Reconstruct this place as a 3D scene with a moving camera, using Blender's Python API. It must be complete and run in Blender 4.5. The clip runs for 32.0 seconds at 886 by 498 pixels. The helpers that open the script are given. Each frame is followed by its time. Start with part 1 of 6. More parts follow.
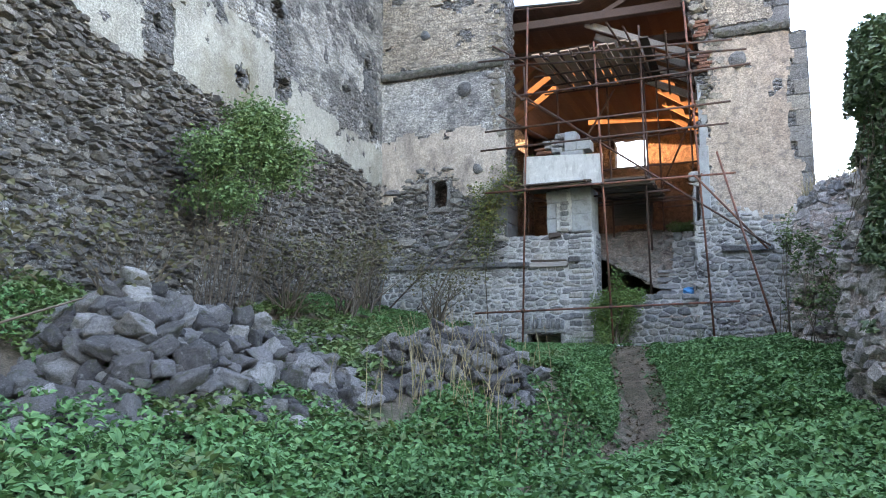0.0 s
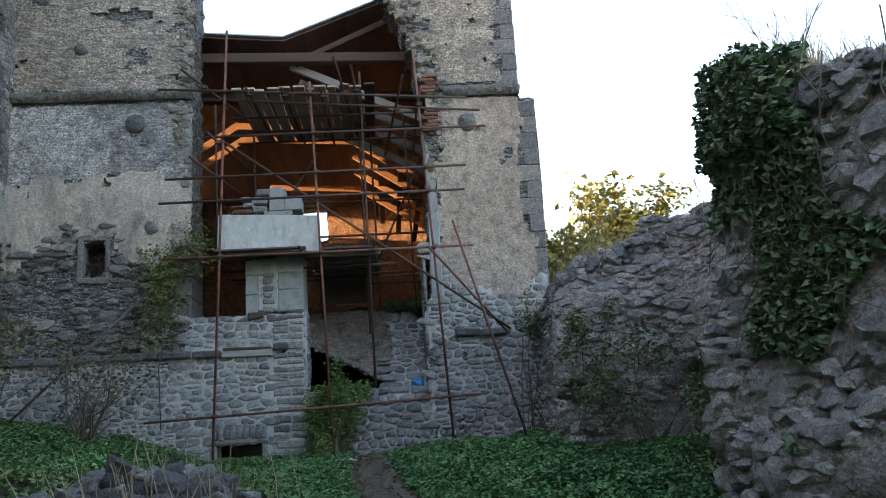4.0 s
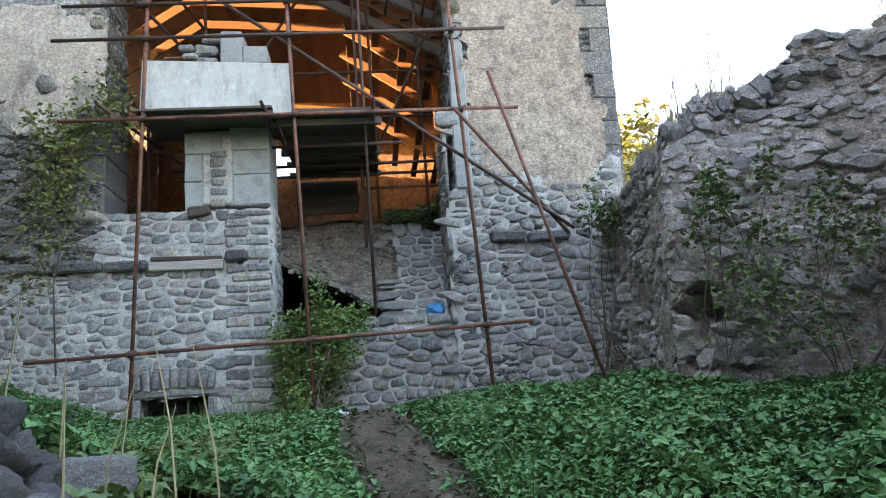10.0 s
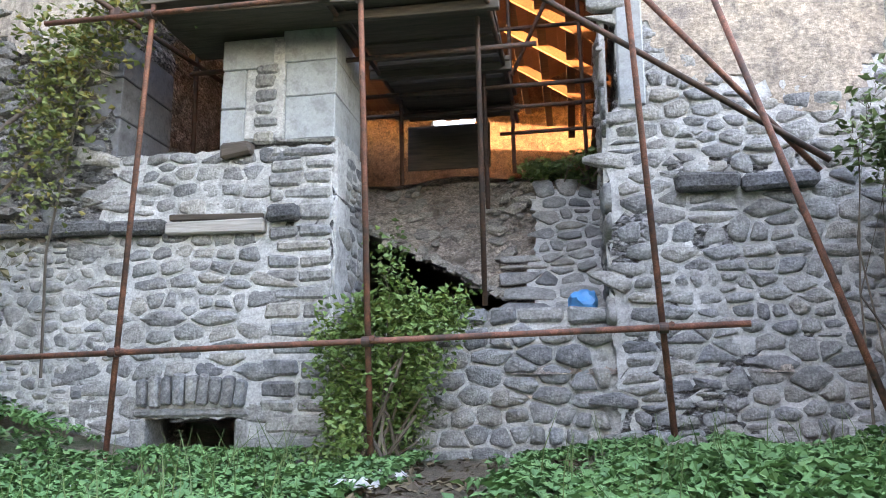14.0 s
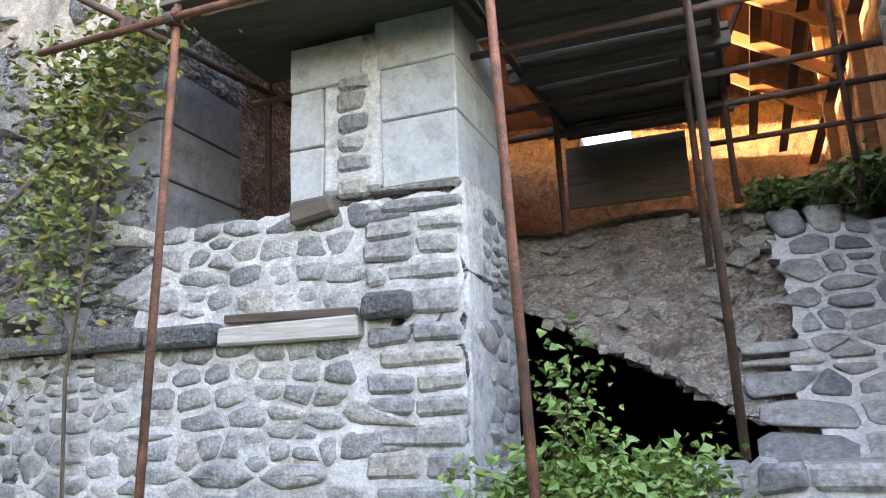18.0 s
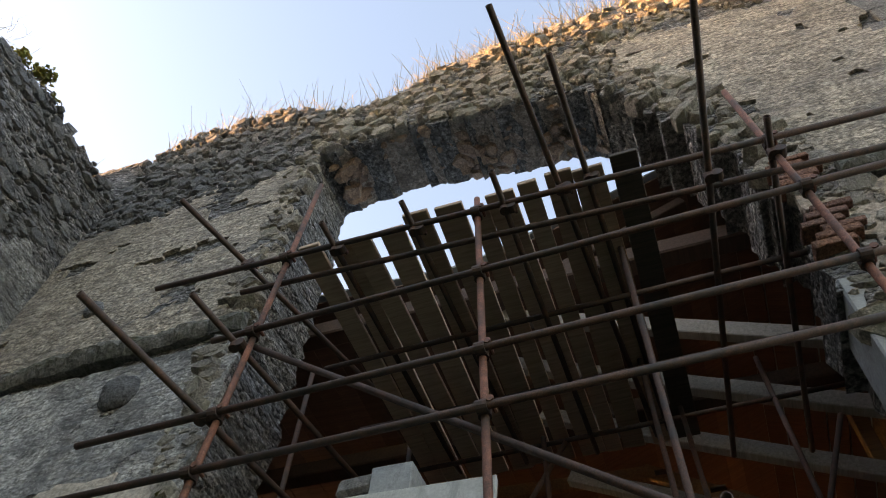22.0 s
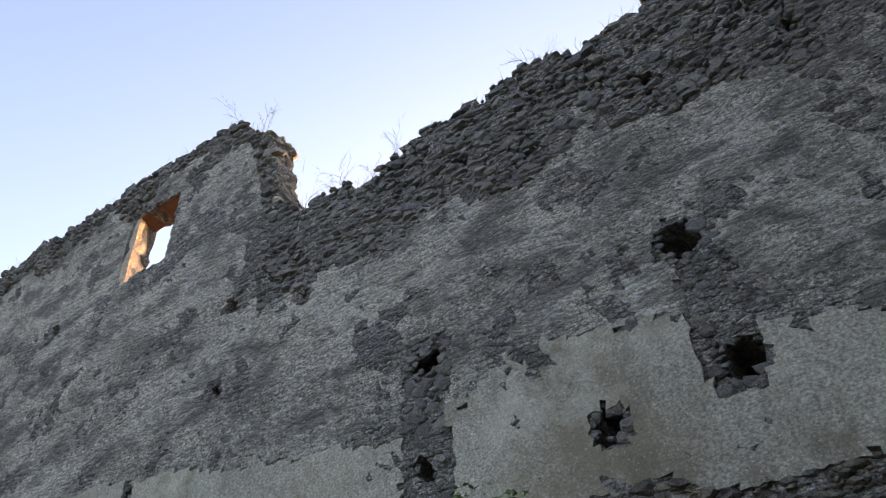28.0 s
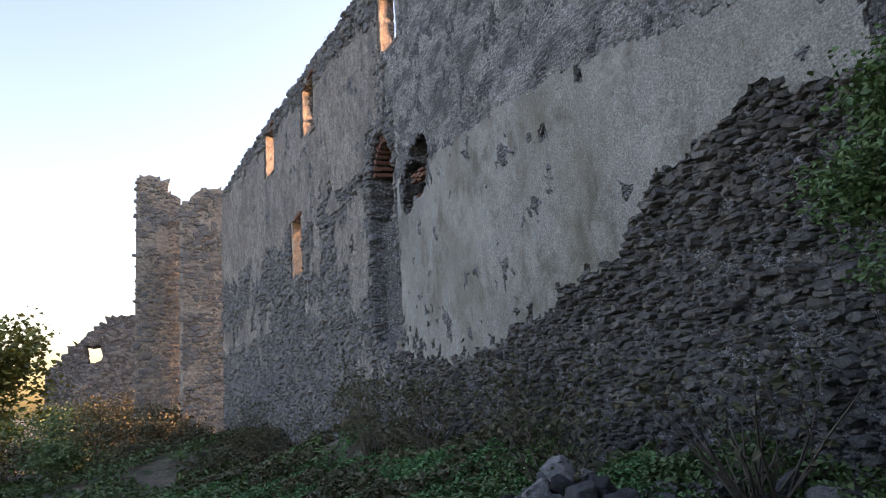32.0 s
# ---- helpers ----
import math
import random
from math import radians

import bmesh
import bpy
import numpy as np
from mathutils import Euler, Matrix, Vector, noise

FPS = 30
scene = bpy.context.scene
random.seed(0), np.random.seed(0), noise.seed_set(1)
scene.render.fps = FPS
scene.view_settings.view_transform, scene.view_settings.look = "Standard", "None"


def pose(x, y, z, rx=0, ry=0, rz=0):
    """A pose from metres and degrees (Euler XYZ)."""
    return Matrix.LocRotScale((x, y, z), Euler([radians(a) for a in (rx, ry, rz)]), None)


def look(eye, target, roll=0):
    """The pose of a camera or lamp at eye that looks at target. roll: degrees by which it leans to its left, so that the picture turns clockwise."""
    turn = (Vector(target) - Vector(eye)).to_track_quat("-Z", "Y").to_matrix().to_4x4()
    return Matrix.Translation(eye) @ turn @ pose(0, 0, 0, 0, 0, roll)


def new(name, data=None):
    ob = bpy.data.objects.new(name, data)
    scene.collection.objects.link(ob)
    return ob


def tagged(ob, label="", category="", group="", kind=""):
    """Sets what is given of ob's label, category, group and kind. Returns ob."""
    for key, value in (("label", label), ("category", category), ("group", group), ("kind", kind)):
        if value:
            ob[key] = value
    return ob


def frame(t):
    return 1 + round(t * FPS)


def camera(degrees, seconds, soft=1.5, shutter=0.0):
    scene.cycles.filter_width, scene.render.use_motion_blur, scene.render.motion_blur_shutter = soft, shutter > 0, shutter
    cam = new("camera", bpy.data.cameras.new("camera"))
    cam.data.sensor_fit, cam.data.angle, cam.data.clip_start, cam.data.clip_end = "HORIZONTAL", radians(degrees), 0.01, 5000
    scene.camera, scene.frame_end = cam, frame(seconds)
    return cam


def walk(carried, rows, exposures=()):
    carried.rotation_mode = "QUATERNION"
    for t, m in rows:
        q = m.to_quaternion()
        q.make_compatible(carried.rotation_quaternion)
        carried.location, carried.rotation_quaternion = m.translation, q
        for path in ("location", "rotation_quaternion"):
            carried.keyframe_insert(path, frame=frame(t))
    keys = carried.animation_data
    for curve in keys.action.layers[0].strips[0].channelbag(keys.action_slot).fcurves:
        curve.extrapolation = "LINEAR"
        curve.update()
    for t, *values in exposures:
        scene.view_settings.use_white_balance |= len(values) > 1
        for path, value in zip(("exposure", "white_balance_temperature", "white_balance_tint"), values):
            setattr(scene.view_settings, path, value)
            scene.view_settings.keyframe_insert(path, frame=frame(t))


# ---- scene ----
cam = camera(60.3, 32.0, soft=1.0)
METRES, EYE, TILT, LEAN, TURN = 15.0, 1.5, 7.0, 0.0, 22.5
ROWS = [
    (0, 0, 0, 0, 0.00, 0.00, -0.00),
    (0.5, -0.0013, 0.0325, 0.0011, -5.01, 0.91, -0.01),
    (1, -0.0054, 0.0612, 0.0006, -6.67, 0.93, -0.33),
    (1.5, -0.0079, 0.0902, 0.0049, -8.74, 1.24, -0.55),
    (2, -0.0144, 0.1191, 0.0044, -8.88, 2.62, -0.70),
    (2.5, -0.0221, 0.1442, 0.0055, -9.09, 3.45, -1.87),
    (3, -0.0284, 0.1738, 0.0057, -10.49, 4.75, -1.66),
    (3.5, -0.031, 0.2044, 0.0059, -22.25, 5.96, -0.27),
    (4, -0.0359, 0.2277, 0.0051, -26.52, 5.92, 0.24),
    (4.5, -0.0409, 0.2479, 0.0031, -24.21, 6.14, 0.08),
    (6.5, -0.0319, 0.3383, -0.0159, -25.97, 8.87, -0.21),
    (7, -0.0254, 0.3577, -0.0231, -29.67, 8.83, -0.15),
    (7.5, -0.0168, 0.3756, -0.0299, -29.81, 7.72, -0.19),
    (8, -0.0073, 0.397, -0.0363, -29.43, 6.18, -2.33),
    (8.5, 0.008, 0.4197, -0.041, -29.13, 6.17, -2.01),
    (9, 0.0247, 0.4432, -0.0469, -28.94, 6.04, -1.47),
    (9.5, 0.0423, 0.468, -0.0536, -28.78, 5.04, 0.02),
    (10, 0.0575, 0.4896, -0.0577, -27.45, 4.66, 0.35),
    (10.5, 0.0747, 0.5122, -0.0599, -26.45, 4.81, -0.62),
    (11, 0.094, 0.5312, -0.0633, -24.75, 4.89, -0.83),
    (11.5, 0.1127, 0.5544, -0.0667, -23.95, 4.98, -1.02),
    (12, 0.1321, 0.58, -0.0682, -23.27, 5.28, 0.24),
    (12.5, 0.1467, 0.6055, -0.0714, -22.71, 5.73, 0.16),
    (13, 0.16, 0.63, -0.0712, -20.52, 5.36, -2.56),
    (13.5, 0.1726, 0.654, -0.0673, -14.84, 4.44, -0.97),
    (14, 0.1806, 0.6757, -0.0626, -12.72, 4.58, -1.38),
    (14.5, 0.1863, 0.6979, -0.058, -7.65, 4.22, -0.77),
    (16.5, 0.189, 0.7786, -0.0358, -5.99, 3.33, -0.02),
    (17, 0.1931, 0.7978, -0.032, -4.20, 3.17, 1.40),
    (17.5, 0.1947, 0.8122, -0.028, -1.81, 4.25, 2.44),
    (18, 0.197, 0.8273, -0.0232, -1.43, 6.11, 1.55),
    (18.5, 0.2011, 0.8394, -0.0217, 0.12, 6.09, 1.68),
    (19, 0.1987, 0.8486, -0.0183, 5.77, 8.32, 2.76),
    (19.5, 0.1954, 0.8544, -0.0122, 9.85, 19.04, 2.64),
    (20, 0.1975, 0.8557, -0.009, 11.69, 26.40, 2.14),
    (20.5, 0.1986, 0.8549, -0.0053, 12.41, 35.62, 1.18),
    (21, 0.1995, 0.852, -0.0025, 11.70, 44.46, -1.04),
    (21.5, 0.2004, 0.8524, 0.0004, 7.43, 48.42, -3.31),
    (22, 0.2024, 0.8524, 0.0026, -2.55, 49.77, -3.54),
    (22.5, 0.2042, 0.8526, 0.004, -10.52, 51.38, -3.80),
    (23, 0.2042, 0.8523, 0.0041, -13.97, 52.00, -4.23),
    (23.5, 0.2039, 0.8522, 0.0037, -13.81, 52.58, -3.80),
    (24, 0.2034, 0.8522, 0.0033, -13.61, 52.59, -3.42),
    (24.5, 0.2027, 0.852, 0.0027, -9.97, 52.38, -1.19),
    (26.5, 0.1949, 0.8417, -0.0044, 57.21, 46.55, 7.35),
    (27, 0.1946, 0.8384, -0.0058, 73.05, 46.15, 8.74),
    (27.5, 0.1954, 0.8368, -0.0067, 88.12, 45.03, 8.95),
    (28, 0.1964, 0.8356, -0.0072, 101.40, 41.95, 9.67),
    (28.5, 0.1966, 0.8353, -0.0072, 110.26, 38.12, 9.87),
    (29, 0.1955, 0.8362, -0.0064, 116.31, 31.59, 8.92),
    (29.5, 0.1938, 0.8374, -0.0053, 122.22, 26.23, 7.36),
    (30, 0.1927, 0.8383, -0.0045, 127.70, 22.35, 7.10),
    (30.5, 0.1918, 0.8387, -0.0038, 130.99, 19.49, 7.42),
    (31, 0.1912, 0.8392, -0.0034, 132.10, 17.72, 7.85),
    (31.5, 0.1906, 0.8395, -0.0031, 133.61, 16.21, 8.29),
    (32.0, 0.19, 0.8398, -0.0028, 136.48, 15.35, 8.37),
]
EXPOSURES = [(t, s, k, 30 if t < 1.5 else 27 if t < 3 else 24 if t < 8.5 else 25 if t < 13.5 else 34 if t < 20 else 28 if t < 21 else 25 if t < 28 else 29 if t < 29.5 else 33 if t < 31 else 36) for t, s, k in ((0.0, 4.45, 6800), (2.0, 3.85, 7000), (4.0, 3.45, 6600), (7.0, 3.6, 6600), (9.0, 4.05, 7000), (10.0, 4.5, 7000), (11.0, 4.55, 7100), (13.0, 5.2, 7400), (14.0, 5.25, 7500), (16.5, 5.38, 7500), (18.5, 5.48, 7400), (19.5, 5.4, 7500), (20.0, 5.15, 7600), (20.5, 4.3, 7600), (21.0, 3.6, 7600), (24.0, 2.85, 8000), (27.0, 2.75, 7200), (28.0, 2.6, 6900), (29.0, 2.55, 7250), (30.0, 2.5, 7000), (32.0, 2.5, 6500))]
walk(cam, [(t, pose(0, 0, EYE, TILT, LEAN, TURN) @ pose(METRES * x, METRES * y, METRES * z, 90 + pitch, roll, yaw)) for t, x, y, z, yaw, pitch, roll in ROWS], EXPOSURES)

# ---------------------------------------------------------------- light
SUN = Vector((-0.97, -0.2, 0.1)).normalized()
world = bpy.data.worlds.new("sky")
scene.world = world
world.use_nodes = True
wn, wl = world.node_tree.nodes, world.node_tree.links
sky = wn.new("ShaderNodeTexSky")
sky.sky_type, sky.sun_disc = "NISHITA", False
sky.sun_elevation = math.asin(SUN.z)
sky.sun_rotation = math.atan2(SUN.x, SUN.y)
sky.air_density, sky.dust_density, sky.ozone_density = 1.0, 2.0, 1.2
SKY_STRENGTH = 0.15
wl.new(sky.outputs[0], wn["Background"].inputs[0])
wn["Background"].inputs[1].default_value = SKY_STRENGTH
sun_data = bpy.data.lights.new("sun", "SUN")
sun_data.energy, sun_data.angle, sun_data.color = 3.0, radians(0.5), (1.0, 0.58, 0.26)
sun = new("sun", sun_data)
sun.matrix_world = look(SUN * 100, (0, 0, 0))


# ---------------------------------------------------------------- numeric noise
def hash3(i, j, k):
    v = (i * 374761393 + j * 668265263 + k * 2147483647) & 0xFFFFFFFF
    v = ((v ^ (v >> 13)) * 1274126177) & 0xFFFFFFFF
    return ((v ^ (v >> 16)) & 0xFFFF) / 65535.0


def vnoise(u, v, seed=0):
    """Smooth value noise in -1..1, one cell a unit."""
    u, v = np.asarray(u, float), np.asarray(v, float)
    i, j = np.floor(u).astype(np.int64), np.floor(v).astype(np.int64)
    a, b = u - i, v - j
    a, b = a * a * (3 - 2 * a), b * b * (3 - 2 * b)
    h00, h10, h01, h11 = hash3(i, j, seed), hash3(i + 1, j, seed), hash3(i, j + 1, seed), hash3(i + 1, j + 1, seed)
    return ((h00 * (1 - a) + h10 * a) * (1 - b) + (h01 * (1 - a) + h11 * a) * b) * 2 - 1


def fbm(u, v, scale, octaves=4, seed=0):
    out, amp = 0.0, 1.0
    for o in range(octaves):
        out = out + amp * vnoise(np.asarray(u) / scale, np.asarray(v) / scale, seed + 17 * o)
        scale, amp = scale / 2.03, amp * 0.55
    return out / 1.9


# ---------------------------------------------------------------- materials
def tree_of(name):
    m = bpy.data.materials.new(name)
    m.use_nodes = True
    n, l = m.node_tree.nodes, m.node_tree.links
    return m, n, l, n["Principled BSDF"]


def ramp(n, l, source, stops, where=None):
    r = n.new("ShaderNodeValToRGB")
    e = r.color_ramp.elements
    while len(e) < len(stops):
        e.new(0.5)
    for el, (p, c) in zip(e, stops):
        el.position, el.color = p, (*c, 1)
    l.new(source, r.inputs[0])
    return r.outputs[0]


def mixed(n, l, a, b, fac, mode="MIX"):
    x = n.new("ShaderNodeMix")
    x.data_type, x.blend_type = "RGBA", mode
    for sock, val in ((x.inputs[0], fac), (x.inputs[6], a), (x.inputs[7], b)):
        if hasattr(val, "links"):
            l.new(val, sock)
        else:
            sock.default_value = (*val, 1) if isinstance(val, tuple) else val
    return x.outputs[2]


def noised(n, l, scale, detail=6, rough=0.6, stretch=(1, 1, 1), distortion=0.0):
    c, m, t = n.new("ShaderNodeTexCoord"), n.new("ShaderNodeMapping"), n.new("ShaderNodeTexNoise")
    m.inputs["Scale"].default_value = stretch
    l.new(c.outputs["Object"], m.inputs[0])
    l.new(m.outputs[0], t.inputs["Vector"])
    t.inputs["Scale"].default_value, t.inputs["Detail"].default_value = scale, detail
    t.inputs["Roughness"].default_value, t.inputs["Distortion"].default_value = rough, distortion
    return t.outputs["Fac"]


def bumped(n, l, bsdf, height, strength=0.5, dist=0.02):
    b = n.new("ShaderNodeBump")
    b.inputs["Strength"].default_value, b.inputs["Distance"].default_value = strength, dist
    l.new(height, b.inputs["Height"])
    l.new(b.outputs[0], bsdf.inputs["Normal"])


def mineral(name, big, fine, stain, scale=0.7, fine_scale=9.0, stain_scale=1.5, cover=(0.5, 0.68), streak=(1, 1, 1), bump=0.6, dist=0.02, rough=0.92, speck=0.0, grain=0.8, ghost=None, mid=0.0):
    """Plaster, mortar, earth: a slow change of colour, a fine grain and stains."""
    m, n, l, p = tree_of(name)
    a = ramp(n, l, noised(n, l, scale, 5), [(0.32, big[0]), (0.68, big[1])])
    f = noised(n, l, fine_scale, 8, 0.7)
    a = mixed(n, l, a, ramp(n, l, f, [(0.3, fine[0]), (0.7, fine[1])]), 0.8, "OVERLAY")
    a = mixed(n, l, a, ramp(n, l, noised(n, l, fine_scale * 5, 6, 0.7), [(0.36, (0.2, 0.2, 0.2)), (0.64, (0.8, 0.8, 0.8))]), grain, "OVERLAY")
    if mid:
        a = mixed(n, l, a, ramp(n, l, noised(n, l, 24, 5, 0.65, (1, 1, 1.8)), [(0.4, (0.1, 0.1, 0.1)), (0.6, (0.88, 0.88, 0.88))]), mid, "OVERLAY")
    k = ramp(n, l, noised(n, l, stain_scale, 9, 0.68, streak, 0.4), [(cover[0], (0, 0, 0)), (cover[1], (1, 1, 1))])
    a = mixed(n, l, a, stain, k)
    k2 = ramp(n, l, noised(n, l, stain_scale * 4.3, 8, 0.75, streak, 0.2), [(0.5, (0, 0, 0)), (0.64, (0.75, 0.75, 0.75))])
    a = mixed(n, l, a, tuple(c * 0.7 for c in stain), k2)
    k3 = ramp(n, l, noised(n, l, stain_scale * 2.7, 8, 0.7), [(0.56, (0, 0, 0)), (0.72, (0.6, 0.6, 0.6))])
    a = mixed(n, l, a, tuple(min(0.8, c * 1.35) for c in big[1]), k3)
    if speck:
        for sc, lo, hi, col in ((38, 0.6, 0.66, tuple(c * 0.45 for c in big[0])), (31, 0.61, 0.68, tuple(min(0.8, c * 1.45) for c in big[1])), (75, 0.6, 0.68, tuple(c * 0.5 for c in big[0]))):
            a = mixed(n, l, a, col, ramp(n, l, noised(n, l, sc, 4, 0.6, (1, 1, 1.4)), [(lo, (0, 0, 0)), (hi, (speck, speck, speck))]))
    if ghost:
        # the stones behind show through the thin coat
        c, m2, v = n.new("ShaderNodeTexCoord"), n.new("ShaderNodeMapping"), n.new("ShaderNodeTexVoronoi")
        m2.inputs["Scale"].default_value = (1, 1, 2.1)
        l.new(c.outputs["Object"], m2.inputs[0])
        warp = n.new("ShaderNodeVectorMath")
        warp.operation = "ADD"
        wob = n.new("ShaderNodeTexNoise")
        wob.inputs["Scale"].default_value, wob.inputs["Detail"].default_value = 7.0, 6
        sc = n.new("ShaderNodeVectorMath")
        sc.operation = "SCALE"
        sc.inputs["Scale"].default_value = 0.16
        l.new(m2.outputs[0], wob.inputs["Vector"])
        l.new(wob.outputs["Color"], sc.inputs[0])
        l.new(m2.outputs[0], warp.inputs[0])
        l.new(sc.outputs[0], warp.inputs[1])
        l.new(warp.outputs[0], v.inputs["Vector"])
        v.inputs["Scale"].default_value = ghost[0]
        cell = n.new("ShaderNodeSeparateColor")
        l.new(v.outputs["Color"], cell.inputs[0])
        tone = ramp(n, l, cell.outputs[0], [(0.0, (0.3, 0.3, 0.3)), (1.0, (0.66, 0.66, 0.66))])
        a = mixed(n, l, a, tone, ghost[1], "OVERLAY")
        joint = ramp(n, l, v.outputs["Distance"], [(0.35, (1, 1, 1)), (0.75, (0, 0, 0))])
    l.new(a, p.inputs["Base Color"])
    p.inputs["Roughness"].default_value = rough
    h = n.new("ShaderNodeMath")
    h.operation = "ADD"
    if ghost:
        h0, h1 = n.new("ShaderNodeMath"), h
        h0.operation = "MULTIPLY_ADD"
        h0.inputs[1].default_value = ghost[2]
        l.new(joint, h0.inputs[0])
        l.new(h.outputs[0], h0.inputs[2])
    l.new(noised(n, l, fine_scale * 2.2, 8, 0.75), h.inputs[0])
    l.new(noised(n, l, stain_scale * 3.1, 8, 0.7), h.inputs[1])
    bumped(n, l, p, (h0 if ghost else h).outputs[0], bump, dist * 1.6)
    return m


def stone_mat(name, colours, bump=0.9, moss=None, smear=None, grain=0.8):
    """Single stones that differ one from the next."""
    m, n, l, p = tree_of(name)
    g, o, add = n.new("ShaderNodeNewGeometry"), n.new("ShaderNodeObjectInfo"), n.new("ShaderNodeMath")
    l.new(g.outputs["Random Per Island"], add.inputs[0])
    l.new(o.outputs["Random"], add.inputs[1])
    fr = n.new("ShaderNodeMath")
    fr.operation = "FRACT"
    l.new(add.outputs[0], fr.inputs[0])
    k = len(colours)
    a = ramp(n, l, fr.outputs[0], [(i / (k - 1), c) for i, c in enumerate(colours)])
    f = noised(n, l, 14, 8, 0.7)
    a = mixed(n, l, a, ramp(n, l, f, [(0.3, (0.26, 0.26, 0.26)), (0.7, (0.75, 0.75, 0.73))]), 0.85, "OVERLAY")
    a = mixed(n, l, a, ramp(n, l, noised(n, l, 55, 6, 0.7), [(0.36, (0.22, 0.22, 0.22)), (0.64, (0.78, 0.78, 0.78))]), grain, "OVERLAY")
    if smear:
        k3 = ramp(n, l, noised(n, l, 6, 9, 0.75), [(0.56, (0, 0, 0)), (0.66, (0.8, 0.8, 0.8))])
        a = mixed(n, l, a, smear, k3)
    if moss:
        k2 = ramp(n, l, noised(n, l, 2.6, 8, 0.7), [(0.52, (0, 0, 0)), (0.66, (1, 1, 1))])
        a = mixed(n, l, a, moss, k2)
    l.new(a, p.inputs["Base Color"])
    p.inputs["Roughness"].default_value = 0.9
    h = n.new("ShaderNodeMath")
    h.operation = "ADD"
    l.new(noised(n, l, 34, 8, 0.75), h.inputs[0])
    l.new(noised(n, l, 9, 6, 0.65), h.inputs[1])
    bumped(n, l, p, h.outputs[0], bump, 0.035)
    return m


def wood_mat(name, dark, light, grain=(1, 12, 12), rough=0.8):
    m, n, l, p = tree_of(name)
    g = noised(n, l, 3.0, 8, 0.65, grain, 0.6)
    a = ramp(n, l, g, [(0.3, dark), (0.7, light)])
    o = n.new("ShaderNodeObjectInfo")
    a = mixed(n, l, a, ramp(n, l, o.outputs["Random"], [(0, (0.35, 0.33, 0.31)), (1, (0.62, 0.6, 0.58))]), 0.7, "OVERLAY")
    l.new(a, p.inputs["Base Color"])
    p.inputs["Roughness"].default_value = rough
    bumped(n, l, p, g, 0.4, 0.01)
    return m


def leaf_mat(name, colours, rough=0.55):
    m, n, l, p = tree_of(name)
    g = n.new("ShaderNodeNewGeometry")
    k = len(colours)
    a = ramp(n, l, g.outputs["Random Per Island"], [(i / (k - 1), c) for i, c in enumerate(colours)])
    a = mixed(n, l, a, ramp(n, l, noised(n, l, 0.9, 3), [(0.3, (0.34, 0.36, 0.3)), (0.7, (0.66, 0.64, 0.6))]), 0.8, "OVERLAY")
    l.new(a, p.inputs["Base Color"])
    p.inputs["Roughness"].default_value = rough
    p.inputs["Transmission Weight"].default_value = 0.0
    return m


CORE = mineral("rubble core mortar", ((0.2, 0.193, 0.186), (0.31, 0.3, 0.288)), ((0.3, 0.3, 0.3), (0.72, 0.72, 0.72)), (0.09, 0.088, 0.085), 0.9, 7, 2.2, (0.5, 0.7), bump=1.0, dist=0.05, speck=0.8, ghost=(8.0, 0.8, 1.2), mid=0.8)
MORTAR = mineral("pale lime mortar", ((0.42, 0.417, 0.4), (0.55, 0.543, 0.52)), ((0.38, 0.38, 0.38), (0.66, 0.66, 0.66)), (0.27, 0.267, 0.25), 1.2, 10, 1.6, (0.52, 0.76), bump=0.7, dist=0.02, grain=0.35)
PLASTER_LIGHT = mineral("weathered lime plaster", ((0.39, 0.335, 0.28), (0.53, 0.468, 0.4)), ((0.38, 0.38, 0.38), (0.64, 0.64, 0.64)), (0.21, 0.185, 0.165), 0.55, 6, 0.9, (0.5, 0.74), (1, 1, 0.45), grain=0.45, bump=0.8, mid=0.2)
PLASTER_GREY = mineral("grey stained plaster", ((0.34, 0.338, 0.325), (0.47, 0.458, 0.425)), ((0.35, 0.35, 0.35), (0.68, 0.68, 0.68)), (0.15, 0.15, 0.153), 0.7, 7, 1.4, (0.48, 0.66), (1, 1, 0.8), bump=0.9, speck=0.6, ghost=(7.0, 0.45, 0.5), grain=0.95, mid=0.6)
PLASTER_BROWN = mineral("brown lime render", ((0.3, 0.255, 0.2), (0.42, 0.37, 0.3)), ((0.35, 0.35, 0.35), (0.68, 0.68, 0.68)), (0.15, 0.135, 0.12), 0.6, 6, 1.1, (0.5, 0.7), (1, 1, 2.2), bump=0.9, speck=0.6, ghost=(7.5, 0.4, 0.5), grain=0.95, mid=0.6)
PLASTER_PINK = mineral("pinkish lime render", ((0.35, 0.275, 0.215), (0.47, 0.39, 0.31)), ((0.35, 0.35, 0.35), (0.66, 0.66, 0.66)), (0.2, 0.18, 0.165), 0.8, 6, 1.3, (0.54, 0.72), bump=0.9, grain=0.5, mid=0.3)
RENDER_ROUGH = mineral("streaky worn render", ((0.36, 0.345, 0.315), (0.74, 0.712, 0.655)), ((0.2, 0.2, 0.2), (0.82, 0.82, 0.82)), (0.21, 0.204, 0.19), 0.6, 15, 0.9, (0.48, 0.61), (1, 1, 2.4), bump=1.0, dist=0.07, speck=0.9, grain=0.9, ghost=(9.0, 0.5, 0.5), mid=0.8)
